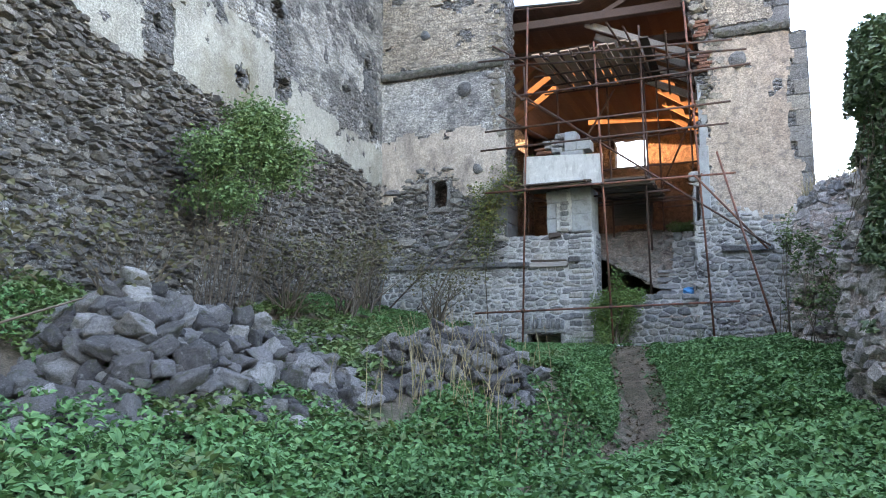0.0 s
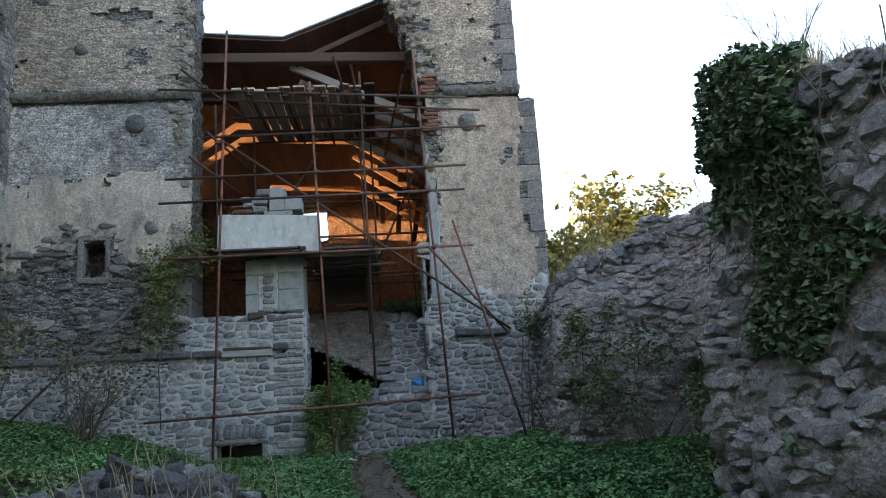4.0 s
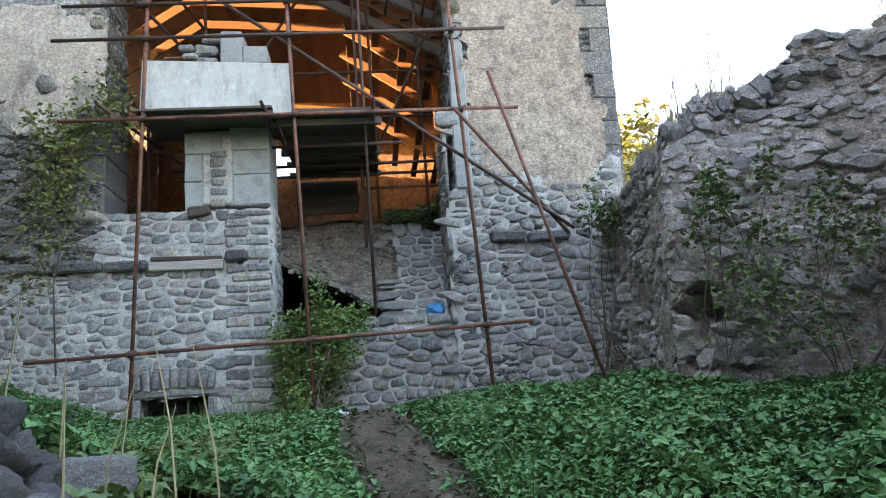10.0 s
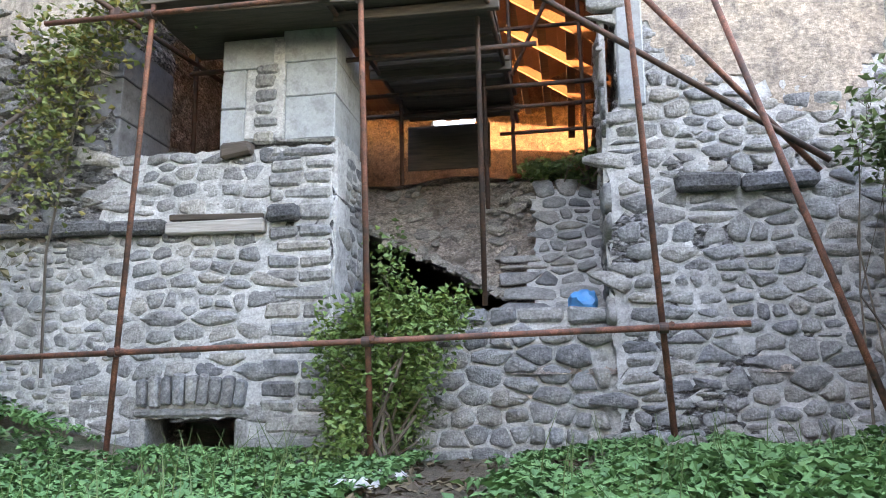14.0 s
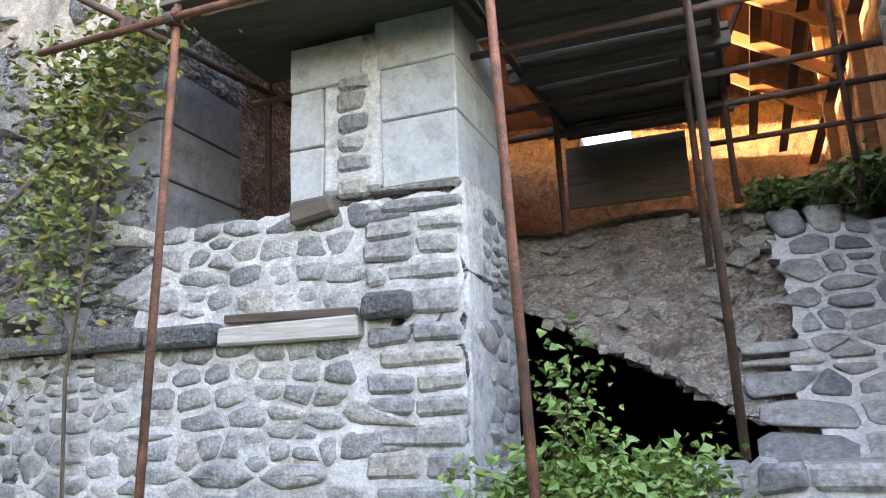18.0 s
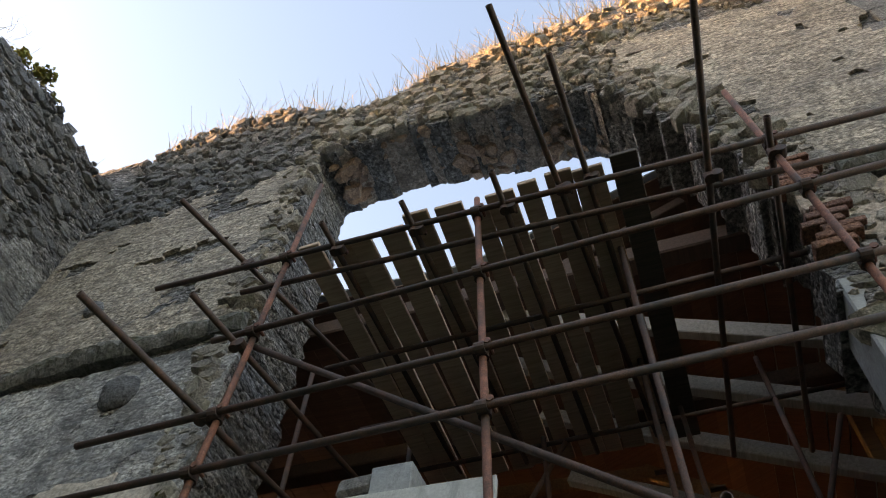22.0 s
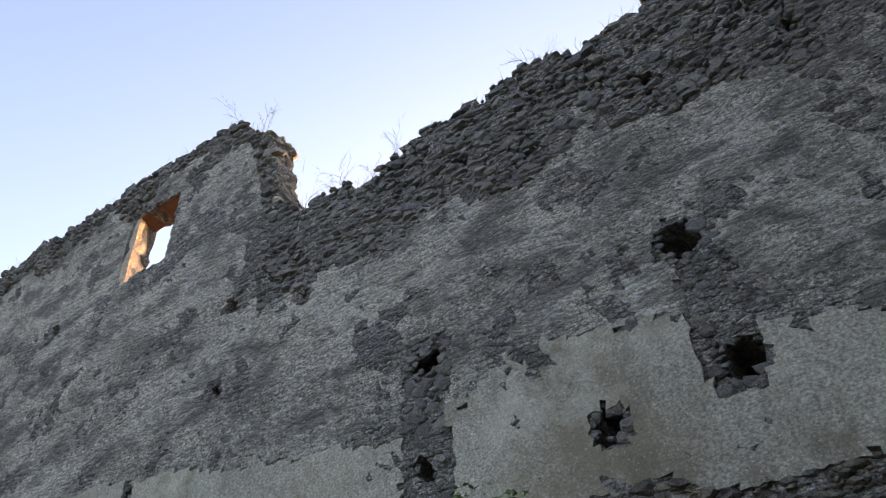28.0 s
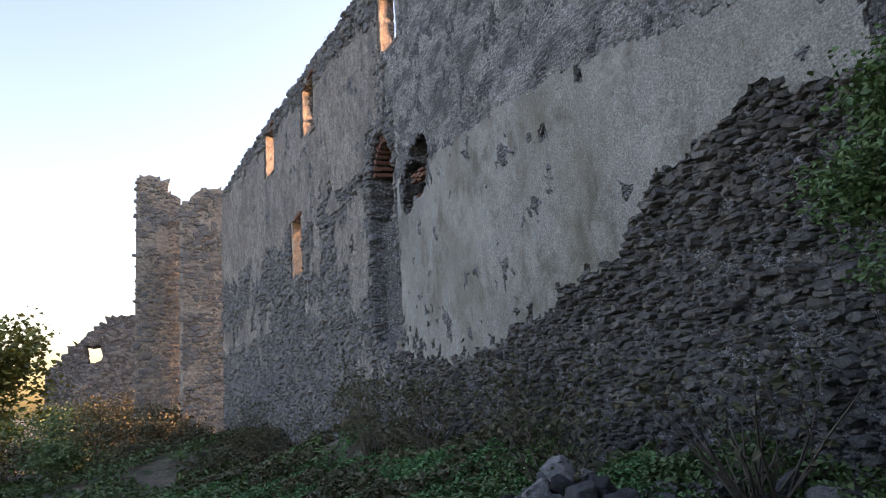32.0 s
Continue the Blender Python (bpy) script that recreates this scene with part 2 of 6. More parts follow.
SMOOTH_GREY = mineral("smooth grey plaster", ((0.25, 0.244, 0.216), (0.36, 0.349, 0.31)), ((0.38, 0.38, 0.38), (0.64, 0.64, 0.64)), (0.18, 0.16, 0.112), 0.4, 7, 0.3, (0.47, 0.67), (1, 1, 0.8), bump=0.9, speck=0.65, grain=0.6, mid=0.35)
STRING = mineral("mossy dark moulding", ((0.12, 0.12, 0.115), (0.2, 0.19, 0.17)), ((0.3, 0.3, 0.3), (0.7, 0.7, 0.7)), (0.07, 0.08, 0.05), 1.5, 9, 2.0, bump=0.9)
EARTH = mineral("earth and dry litter", ((0.15, 0.115, 0.08), (0.25, 0.2, 0.145)), ((0.3, 0.3, 0.3), (0.7, 0.7, 0.7)), (0.06, 0.08, 0.03), 0.8, 12, 1.1, (0.48, 0.6), bump=0.9, dist=0.04)
PATH_EARTH = mineral("trodden brown earth", ((0.14, 0.1, 0.065), (0.23, 0.175, 0.12)), ((0.3, 0.3, 0.3), (0.7, 0.7, 0.7)), (0.085, 0.08, 0.04), 1.6, 14, 2.4, (0.48, 0.66), bump=1.0, dist=0.04)
DIRT = mineral("pale loose rubble earth", ((0.4, 0.325, 0.27), (0.52, 0.44, 0.375)), ((0.3, 0.3, 0.3), (0.7, 0.7, 0.7)), (0.19, 0.155, 0.13), 1.5, 9, 2.5, bump=1.0, dist=0.05, mid=0.4)
BROWN_EARTH = mineral("dark brown inner plaster", ((0.15, 0.095, 0.065), (0.24, 0.155, 0.105)), ((0.3, 0.3, 0.3), (0.7, 0.7, 0.7)), (0.07, 0.05, 0.04), 0.8, 7, 1.6, bump=0.9, dist=0.04)
CONCRETE = mineral("grey aerated block", ((0.3, 0.32, 0.325), (0.36, 0.375, 0.375)), ((0.45, 0.45, 0.45), (0.57, 0.57, 0.57)), (0.3, 0.31, 0.3), 1.5, 12, 1.8, bump=0.3, dist=0.008, grain=0.2)
DARK_BLOCK = mineral("dark grey block", ((0.13, 0.135, 0.145), (0.18, 0.185, 0.195)), ((0.42, 0.42, 0.42), (0.6, 0.6, 0.6)), (0.1, 0.1, 0.105), 1.5, 10, 1.8, bump=0.3, dist=0.008, grain=0.2)
PANEL = mineral("whitewashed panel", ((0.44, 0.45, 0.43), (0.52, 0.525, 0.5)), ((0.45, 0.45, 0.45), (0.58, 0.58, 0.58)), (0.45, 0.45, 0.43), 1.2, 16, 3, (0.56, 0.72), (1, 1, 0.3), bump=0.2, dist=0.005, grain=0.2)
STONE_GREY = stone_mat("grey andesite", [(0.21, 0.215, 0.213), (0.31, 0.305, 0.29), (0.24, 0.245, 0.25), (0.35, 0.33, 0.297), (0.16, 0.164, 0.17), (0.29, 0.28, 0.27)], smear=(0.45, 0.44, 0.42), bump=0.7, grain=0.4)
STONE_DARK = stone_mat("dark weathered stone", [(0.095, 0.097, 0.101), (0.152, 0.152, 0.154), (0.12, 0.123, 0.13), (0.2, 0.195, 0.188), (0.082, 0.083, 0.086)])
STONE_RUIN = stone_mat("lichened ruin stone", [(0.22, 0.2, 0.18), (0.31, 0.28, 0.235), (0.18, 0.168, 0.16), (0.36, 0.32, 0.26), (0.25, 0.225, 0.2)], moss=(0.2, 0.195, 0.14))
STONE_WALL = stone_mat("mauve-grey rubble", [(0.26, 0.236, 0.222), (0.39, 0.352, 0.322), (0.21, 0.198, 0.194), (0.47, 0.425, 0.38), (0.31, 0.286, 0.272)], moss=(0.2, 0.192, 0.145))
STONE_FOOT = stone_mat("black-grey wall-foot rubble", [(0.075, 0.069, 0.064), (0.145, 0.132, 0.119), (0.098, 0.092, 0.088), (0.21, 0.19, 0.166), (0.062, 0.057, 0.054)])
FAR_PLASTER = mineral("brown-grey worn plaster", ((0.23, 0.203, 0.172), (0.33, 0.295, 0.25)), ((0.3, 0.3, 0.3), (0.7, 0.7, 0.7)), (0.13, 0.118, 0.105), 0.5, 5, 0.8, (0.5, 0.7), (1, 1, 0.5), bump=1.0, speck=0.6, ghost=(6.0, 0.4, 0.4), mid=0.8)
STONE_BANK = stone_mat("pale bank stone", [(0.3, 0.27, 0.235), (0.42, 0.375, 0.325), (0.25, 0.23, 0.21), (0.36, 0.325, 0.28)])
STONE_MID = stone_mat("grey-brown rubble", [(0.15, 0.148, 0.145), (0.22, 0.21, 0.195), (0.17, 0.17, 0.172), (0.27, 0.25, 0.22), (0.13, 0.128, 0.125)])
STONE_PALE = stone_mat("pale weathered block", [(0.26, 0.25, 0.24), (0.38, 0.365, 0.345), (0.3, 0.288, 0.275), (0.44, 0.42, 0.39)], smear=(0.45, 0.44, 0.42), moss=(0.16, 0.155, 0.12), bump=1.0)
# red of the sun's bounce under the arch is put into this colour
STONE_WARM = stone_mat("soffit stone with red bounce light", [(0.3, 0.19, 0.13), (0.4, 0.28, 0.2), (0.24, 0.17, 0.14), (0.44, 0.3, 0.22)])
STONE_PILE = stone_mat("weathered field stone", [(0.085, 0.08, 0.08), (0.3, 0.283, 0.272), (0.13, 0.12, 0.118), (0.21, 0.197, 0.192), (0.4, 0.378, 0.355), (0.06, 0.056, 0.056), (0.17, 0.155, 0.155)], moss=(0.11, 0.11, 0.075), smear=(0.36, 0.35, 0.33), bump=1.0)
BRICK = stone_mat("old red brick", [(0.19, 0.085, 0.055), (0.26, 0.125, 0.08), (0.16, 0.08, 0.058)])
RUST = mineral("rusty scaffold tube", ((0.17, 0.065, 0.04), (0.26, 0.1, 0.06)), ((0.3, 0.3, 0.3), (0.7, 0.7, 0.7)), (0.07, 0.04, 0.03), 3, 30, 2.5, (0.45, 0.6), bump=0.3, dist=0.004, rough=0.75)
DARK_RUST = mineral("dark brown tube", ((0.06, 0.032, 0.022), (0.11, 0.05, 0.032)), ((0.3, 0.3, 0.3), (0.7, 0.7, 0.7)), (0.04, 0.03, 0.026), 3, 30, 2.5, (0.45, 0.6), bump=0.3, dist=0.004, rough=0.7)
OLD_WOOD = wood_mat("old dark board", (0.05, 0.041, 0.034), (0.12, 0.097, 0.078))
BROWN_WOOD = wood_mat("brown roof board", (0.13, 0.07, 0.035), (0.26, 0.15, 0.075))
GREY_WOOD = wood_mat("grey weathered beam", (0.22, 0.205, 0.19), (0.42, 0.4, 0.37))
PLANK_WOOD = wood_mat("weathered brown plank", (0.36, 0.25, 0.18), (0.62, 0.47, 0.36))
TIE_WOOD = wood_mat("dark brown beam", (0.055, 0.035, 0.028), (0.1, 0.064, 0.05))
ROOF_WOOD = wood_mat("dark reddish roof board", (0.11, 0.068, 0.055), (0.2, 0.122, 0.096))
LITTER = leaf_mat("brown leaf litter", [(0.1, 0.075, 0.045), (0.16, 0.12, 0.07), (0.07, 0.05, 0.035)], 0.85)
BRUSH = leaf_mat("withered brush leaf", [(0.07, 0.08, 0.035), (0.12, 0.1, 0.055), (0.085, 0.09, 0.04), (0.16, 0.125, 0.08)], 0.8)
NETTLE = leaf_mat("nettle leaf", [(0.055, 0.15, 0.055), (0.1, 0.235, 0.08), (0.078, 0.19, 0.066), (0.145, 0.28, 0.105)], 0.7)
SHRUB = leaf_mat("shrub leaf", [(0.06, 0.11, 0.035), (0.1, 0.165, 0.05), (0.078, 0.135, 0.042), (0.14, 0.19, 0.06)])
ELDER = leaf_mat("elder leaf", [(0.06, 0.12, 0.042), (0.11, 0.19, 0.065), (0.08, 0.15, 0.052), (0.15, 0.225, 0.085)])
GATE_LEAF = leaf_mat("bright creeper leaf", [(0.08, 0.16, 0.04), (0.14, 0.23, 0.06), (0.1, 0.19, 0.05), (0.18, 0.24, 0.06)])
IVY = leaf_mat("ivy leaf", [(0.06, 0.1, 0.055), (0.1, 0.155, 0.075), (0.08, 0.13, 0.062), (0.15, 0.195, 0.1)], 0.55)
VINE = leaf_mat("turning vine leaf", [(0.07, 0.11, 0.03), (0.14, 0.17, 0.05), (0.1, 0.14, 0.04), (0.25, 0.2, 0.05)])
TREE_LEAF = leaf_mat("yellowing tree leaf", [(0.16, 0.16, 0.03), (0.3, 0.25, 0.04), (0.12, 0.14, 0.03), (0.38, 0.28, 0.045)])
DRY = leaf_mat("dry grass", [(0.3, 0.24, 0.14), (0.42, 0.34, 0.2), (0.22, 0.17, 0.1)], 0.8)
TWIG = leaf_mat("bare twig", [(0.09, 0.07, 0.053), (0.155, 0.12, 0.093), (0.065, 0.052, 0.043)], 0.85)


def plain(name, colour, rough=0.6, metal=0.0):
    m, n, l, p = tree_of(name)
    f = ramp(n, l, noised(n, l, 8, 5), [(0.3, tuple(c * 0.8 for c in colour)), (0.7, tuple(min(1, c * 1.15) for c in colour))])
    l.new(f, p.inputs["Base Color"])
    p.inputs["Roughness"].default_value, p.inputs["Metallic"].default_value = rough, metal
    return m


BLUE = plain("blue plastic", (0.04, 0.27, 0.58), 0.45)
ZINC = plain("grey roof sheet", (0.5, 0.54, 0.56), 0.45, 0.3)


# ---------------------------------------------------------------- mesh helpers
def mesh_of(name, verts, faces, material, smooth=False):
    me = bpy.data.meshes.new(name)
    me.from_pydata([tuple(v) for v in verts], [], [tuple(f) for f in faces])
    me.materials.append(material)
    if smooth:
        me.polygons.foreach_set("use_smooth", [True] * len(me.polygons))
    me.update()
    return me


def thing(name, label, category, at=(0, 0, 0), group="", kind=""):
    ob = new(name)
    ob.location = at
    ob.empty_display_size = 0.1
    return tagged(ob, label, category, group, kind)


def under(name, me, parent, label="", kind="", m=None):
    ob = new(name, me)
    ob.parent = parent
    if m is not None:
        ob.matrix_basis = m
    return tagged(ob, label, "", "", kind)


def box_data(sx, sy, sz, bevel=0.01, jitter=0.0, seed=0):
    """A box round its centre with cut edges; jitter makes it uneven."""
    bm = bmesh.new()
    bmesh.ops.create_cube(bm, size=1)
    rnd = random.Random(seed)
    for v in bm.verts:
        v.co = Vector((v.co.x * sx + rnd.uniform(-jitter, jitter), v.co.y * sy + rnd.uniform(-jitter, jitter), v.co.z * sz + rnd.uniform(-jitter, jitter)))
    if bevel:
        bmesh.ops.bevel(bm, geom=bm.edges[:], offset=bevel, segments=1, affect="EDGES")
    return bm


def bm_mesh(name, bm, material, smooth=False):
    me = bpy.data.meshes.new(name)
    bm.to_mesh(me)
    bm.free()
    me.materials.append(material)
    if smooth:
        me.polygons.foreach_set("use_smooth", [True] * len(me.polygons))
    return me


def part(name, bm, material, parent, label="", m=None, smooth=False):
    return under(name, bm_mesh(name, bm, material, smooth), parent, label, "", m)


def tube_between(name, a, b, r, material, parent, label="", sides=10):
    """A hollow-ended tube from a to b."""
    a, b = Vector(a), Vector(b)
    length = (b - a).length
    v, f = [], []
    for z in (0, length):
        for rr in (r, r * 0.8):
            v += [(rr * math.cos(2 * math.pi * i / sides), rr * math.sin(2 * math.pi * i / sides), z) for i in range(sides)]
    for i in range(sides):
        j = (i + 1) % sides
        f += [(i, j, 2 * sides + j, 2 * sides + i), (i, sides + i, sides + j, j), (2 * sides + i, 2 * sides + j, 3 * sides + j, 3 * sides + i), (sides + i, 3 * sides + i, 3 * sides + j, sides + j)]
    me = mesh_of(name, v, f, material, True)
    return under(name, me, parent, label, "", Matrix.Translation(a) @ (b - a).to_track_quat("Z", "Y").to_matrix().to_4x4())


def beam_between(name, a, b, w, h, material, parent, label="", seed=0):
    a, b = Vector(a), Vector(b)
    bm = box_data(w, h, (b - a).length, min(w, h) * 0.08, 0.004, seed)
    return part(name, bm, material, parent, label, Matrix.Translation((a + b) / 2) @ (b - a).to_track_quat("Z", "Y").to_matrix().to_4x4())


def grid_wall(name, place, u0, u1, z0, z1, cell, keep, thick, material, pit=None, ragged=0.45, relief=0.03, seed=0, smooth=True):
    """A wall of small cells: keep(u, z) says where it stands; place(u, z, d) gives the world point at depth d behind its face."""
    nu, nz = int(round((u1 - u0) / cell)), int(round((z1 - z0) / cell))
    U, Z = np.meshgrid(np.linspace(u0, u1, nu + 1), np.linspace(z0, z1, nz + 1), indexing="ij")
    rng = np.random.RandomState(seed + 5)
    ju, jz = (rng.rand(nu + 1, nz + 1) - 0.5) * cell * ragged * 2, (rng.rand(nu + 1, nz + 1) - 0.5) * cell * ragged * 2
    ju[0, :] = ju[-1, :] = 0
    jz[:, 0] = 0
    cu, cz = (U[:-1, :-1] + cell / 2), (Z[:-1, :-1] + cell / 2)
    K = keep(cu, cz)
    D = -relief * fbm(U, Z, 0.5, 4, seed) - relief * 0.5 * (rng.rand(nu + 1, nz + 1) - 0.5)
    if pit is not None:
        D = D + pit(U, Z)
    Uj, Zj = U + ju, Z + jz
    front = np.stack(place(Uj, Zj, D), -1).reshape(-1, 3)
    back = np.stack(place(Uj, Zj, thick(Uj, Zj) if callable(thick) else np.full_like(D, thick)), -1).reshape(-1, 3)
    N = (nu + 1) * (nz + 1)
    idx = np.arange(N).reshape(nu + 1, nz + 1)
    a, b, c, d = idx[:-1, :-1], idx[1:, :-1], idx[1:, 1:], idx[:-1, 1:]
    quads = [np.stack([a, b, c, d], -1)[K], np.stack([a + N, d + N, c + N, b + N], -1)[K]]
    P = np.pad(K, 1)
    for di, dj, p, q in ((-1, 0, a, d), (1, 0, c, b), (0, -1, b, a), (0, 1, d, c)):
        edge = K & ~P[1 + di:1 + di + nu, 1 + dj:1 + dj + nz]
        quads.append(np.stack([p, q, q + N, p + N], -1)[edge])
    F = np.concatenate(quads)
    V = np.concatenate([front, back])
    used = np.unique(F)
    re = np.zeros(len(V), int)
    re[used] = np.arange(len(used))
    me = bpy.data.meshes.new(name)
    me.from_pydata(V[used].tolist(), [], re[F].tolist())
    me.materials.append(material)
    if smooth:
        me.polygons.foreach_set("use_smooth", [False] * len(me.polygons))
    return me


def fitted(rng, u0, u1, z0, z1, h, aspect, keep, gap=0.02):
    """Stones fitted to their neighbours in wavering courses: (u, z, outline) of each."""
    rows, k = [], 0
    z = z0
    while z < z1:
        hh = h * rng.uniform(0.75, 1.3)
        u = u0 + rng.uniform(-0.2, 0.1)
        while u < u1:
            w = hh * aspect * math.exp(rng.normal() * 0.42)
            split = rng.rand() < 0.12
            for t in ((-0.25, 0.25) if split else (0.0,)):
                rows.append((u + w / 2, z + hh / 2 + t * hh + rng.normal() * hh * 0.13))
            u += w
        z += hh
    P = np.array(rows)
    P[:, 1] += 0.05 * vnoise(P[:, 0] / 0.9, P[:, 1] / 0.9, 3)
    S = P * np.array([1.0 / aspect, 1.0])
    ok = keep(P[:, 0], P[:, 1])
    out = []
    for i in np.nonzero(ok)[0]:
        c = S[i]
        near = S[(np.abs(S - c).max(1) < h * 3.2)] - c
        r = h * 1.5
        poly = [(-r, -r), (r, -r), (r, r), (-r, r)]
        for nx, nz in near.tolist():
            q = (nx * nx + nz * nz) / 2
            if q < 1e-9:
                continue
            cut = []
            for (ax, az), (bx, bz) in zip(poly, poly[1:] + poly[:1]):
                da, db = q - ax * nx - az * nz, q - bx * nx - bz * nz
                if da >= 0:
                    cut.append((ax, az))
                if (da > 0) != (db > 0):
                    t = da / (da - db)
                    cut.append((ax + (bx - ax) * t, az + (bz - az) * t))
            poly = cut
            if len(poly) < 3:
                break
        if len(poly) < 3:
            continue
        o = np.array(poly) * np.array([aspect, 1.0])
        mean = (o.max(0) + o.min(0)) / 2
        o = o - mean
        size = np.maximum(np.abs(o).max(0), 1e-3)
        if size.min() < 0.022:
            continue
        o = o * (1 - (gap / 2 + rng.rand() * 0.006) / size)
        m = np.roll(o, -1, 0)
        o = np.stack([o * 0.85 + m * 0.15, o * 0.15 + m * 0.85], 1).reshape(-1, 2)
        o = o * (1 + (rng.rand(len(o), 1) - 0.5) * 0.08)
        out.append((P[i, 0] + mean[0], P[i, 1] + mean[1], o))
    return out


def fitted_shape(rng, o, d, e=0.012):
    """Body of a fitted stone: rounded arris and an uneven face."""
    n = len(o)
    size = np.abs(o).max(0)
    tilt = rng.normal(size=2) * d * 0.3
    rings = []
    for inset, dep, rough in ((0.0, d * 0.9, 0.0), (0.0, -d * 0.25, 0.1), (e, -d * 0.85, 0.12), (None, -d * 1.03, 0.22)):
        q = o * (0.5 if inset is None else 1 - np.minimum(0.35, inset / size))
        rings.append(np.stack([q[:, 0], q[:, 1], dep + d * rough * (rng.rand(n) - 0.5) * 2 - (dep < 0) * (q / size * tilt).sum(1)], -1))
    rings.append(np.array([[0.0, 0.0, -d * rng.uniform(0.9, 1.2)]]))
    f = []
    for r in (0, 1, 2):
        f += [(r * n + i, r * n + (i + 1) % n, (r + 1) * n + (i + 1) % n, (r + 1) * n + i) for i in range(n)]
    f += [(3 * n + i, 3 * n + (i + 1) % n, 4 * n) for i in range(n)]
    return np.concatenate(rings), f


def lay(cells, place, depth, material, parent, seed, single=0):
    """Fitted stones on a face: the first ones each an object, the rest one mesh."""
    rng = np.random.RandomState(seed)
    V, F, base = [], [], 0
    for k, (u, z, o) in enumerate(cells):
        v, f = fitted_shape(rng, o, depth * rng.uniform(0.6, 1.35))
        if k < single:
            x, y, zz = (float(q) for q in place(np.array(u), np.array(z), np.array(0.0)))
            ob = under("stone", mesh_of("stone", v[:, [0, 2, 1]], f, material, True), parent)
            ob.matrix_basis = Matrix.Translation((x, y, zz))
            continue
        V.append(np.stack(place(u + v[:, 0], z + v[:, 1], v[:, 2]), -1))
        F += [tuple(i + base for i in q) for q in f]
        base += len(v)
    if V:
        under("stones", mesh_of("stones", np.concatenate(V), F, material, True), parent, "", "stuff")


def rock_shape(rng, w, h, d, turn, n=6):
    """One broken rubble stone: crooked outline, sloping shoulders, an off-centre point or facet."""
    ang = (np.arange(n) + rng.rand(n) * 0.7) / n * 2 * np.pi
    k = 0.7 + rng.rand(n) * 0.42
    x, z = np.cos(ang) * k * w / 2, np.sin(ang) * k * h / 2
    x, z = x * math.cos(turn) - z * math.sin(turn), x * math.sin(turn) + z * math.cos(turn)
    cx, cz = (rng.rand() - 0.5) * w * 0.3, (rng.rand() - 0.5) * h * 0.3
    s = 0.45 + rng.rand(n) * 0.4
    tilt = (rng.rand(2) - 0.5) * 1.1
    v = [np.stack([x, z, np.full(n, d)], -1), np.stack([x, z, -d * (0.05 + 0.4 * rng.rand(n))], -1)]
    ix, iz = cx + (x - cx) * s, cz + (z - cz) * s
    v.append(np.stack([ix, iz, -d * (0.75 + 0.35 * rng.rand(n)) - d * (tilt[0] * ix / w + tilt[1] * iz / h)], -1))
    f = []
    for r in (0, 1):
        f += [(r * n + i, r * n + (i + 1) % n, (r + 1) * n + (i + 1) % n, (r + 1) * n + i) for i in range(n)]
    f.append(tuple(2 * n + i for i in range(n)))
    return np.concatenate(v), f


def rubble(rng, u0, u1, z0, z1, size, keep, aspect=1.5, spread=0.45, tight=0.92, twist=0.2):
    """Places (u, z, w, h, turn) of uncoursed rubble, large and small stones jumbled."""
    su, sz = size * aspect * tight, size * tight
    U, Z = np.meshgrid(np.arange(u0, u1, su), np.arange(z0, z1, sz), indexing="ij")
    U = U + (np.arange(U.shape[1]) % 2)[None, :] * su / 2 + (rng.rand(*U.shape) - 0.5) * su * 0.8
    Z = Z + (rng.rand(*U.shape) - 0.5) * sz * 0.8 + 0.12 * vnoise(U / 1.4, Z / 1.0, 5)
    U, Z = U.ravel(), Z.ravel()
    k = keep(U, Z) & (rng.rand(len(U)) > 0.06)
    U, Z = U[k], Z[k]
    g = np.exp(rng.normal(size=len(U)) * spread) * size * 1.05
    g = np.clip(g, size * 0.5, size * 2.3)
    a = aspect * np.exp(rng.normal(size=len(U)) * 0.22)
    t = rng.normal(size=len(U)) * twist
    return np.stack([U, Z, g * np.sqrt(a) * 1.1, g / np.sqrt(a) * 1.25, t], -1).tolist()


def joined_stones(name, spots, place, depth, material, parent, seed, n=6):
    rng = np.random.RandomState(seed)
    V, F, base = [], [], 0
    for spot in spots:
        u, z, w, h, turn = spot
        v, f = rock_shape(rng, w, h, depth * rng.uniform(0.35, 1.0) * (0.5 + 0.5 * min(2.2, math.sqrt(w * h) / 0.15)), turn, n)
        X, Y, Zz = place(u + v[:, 0], z + v[:, 1], v[:, 2])
        V.append(np.stack([X, Y, Zz], -1))
        F += [tuple(i + base for i in q) for q in f]
        base += len(v)
    me = bpy.data.meshes.new(name)
    me.from_pydata(np.concatenate(V).tolist(), [], F)
    me.materials.append(material)
    return under(name, me, parent, "", "stuff")


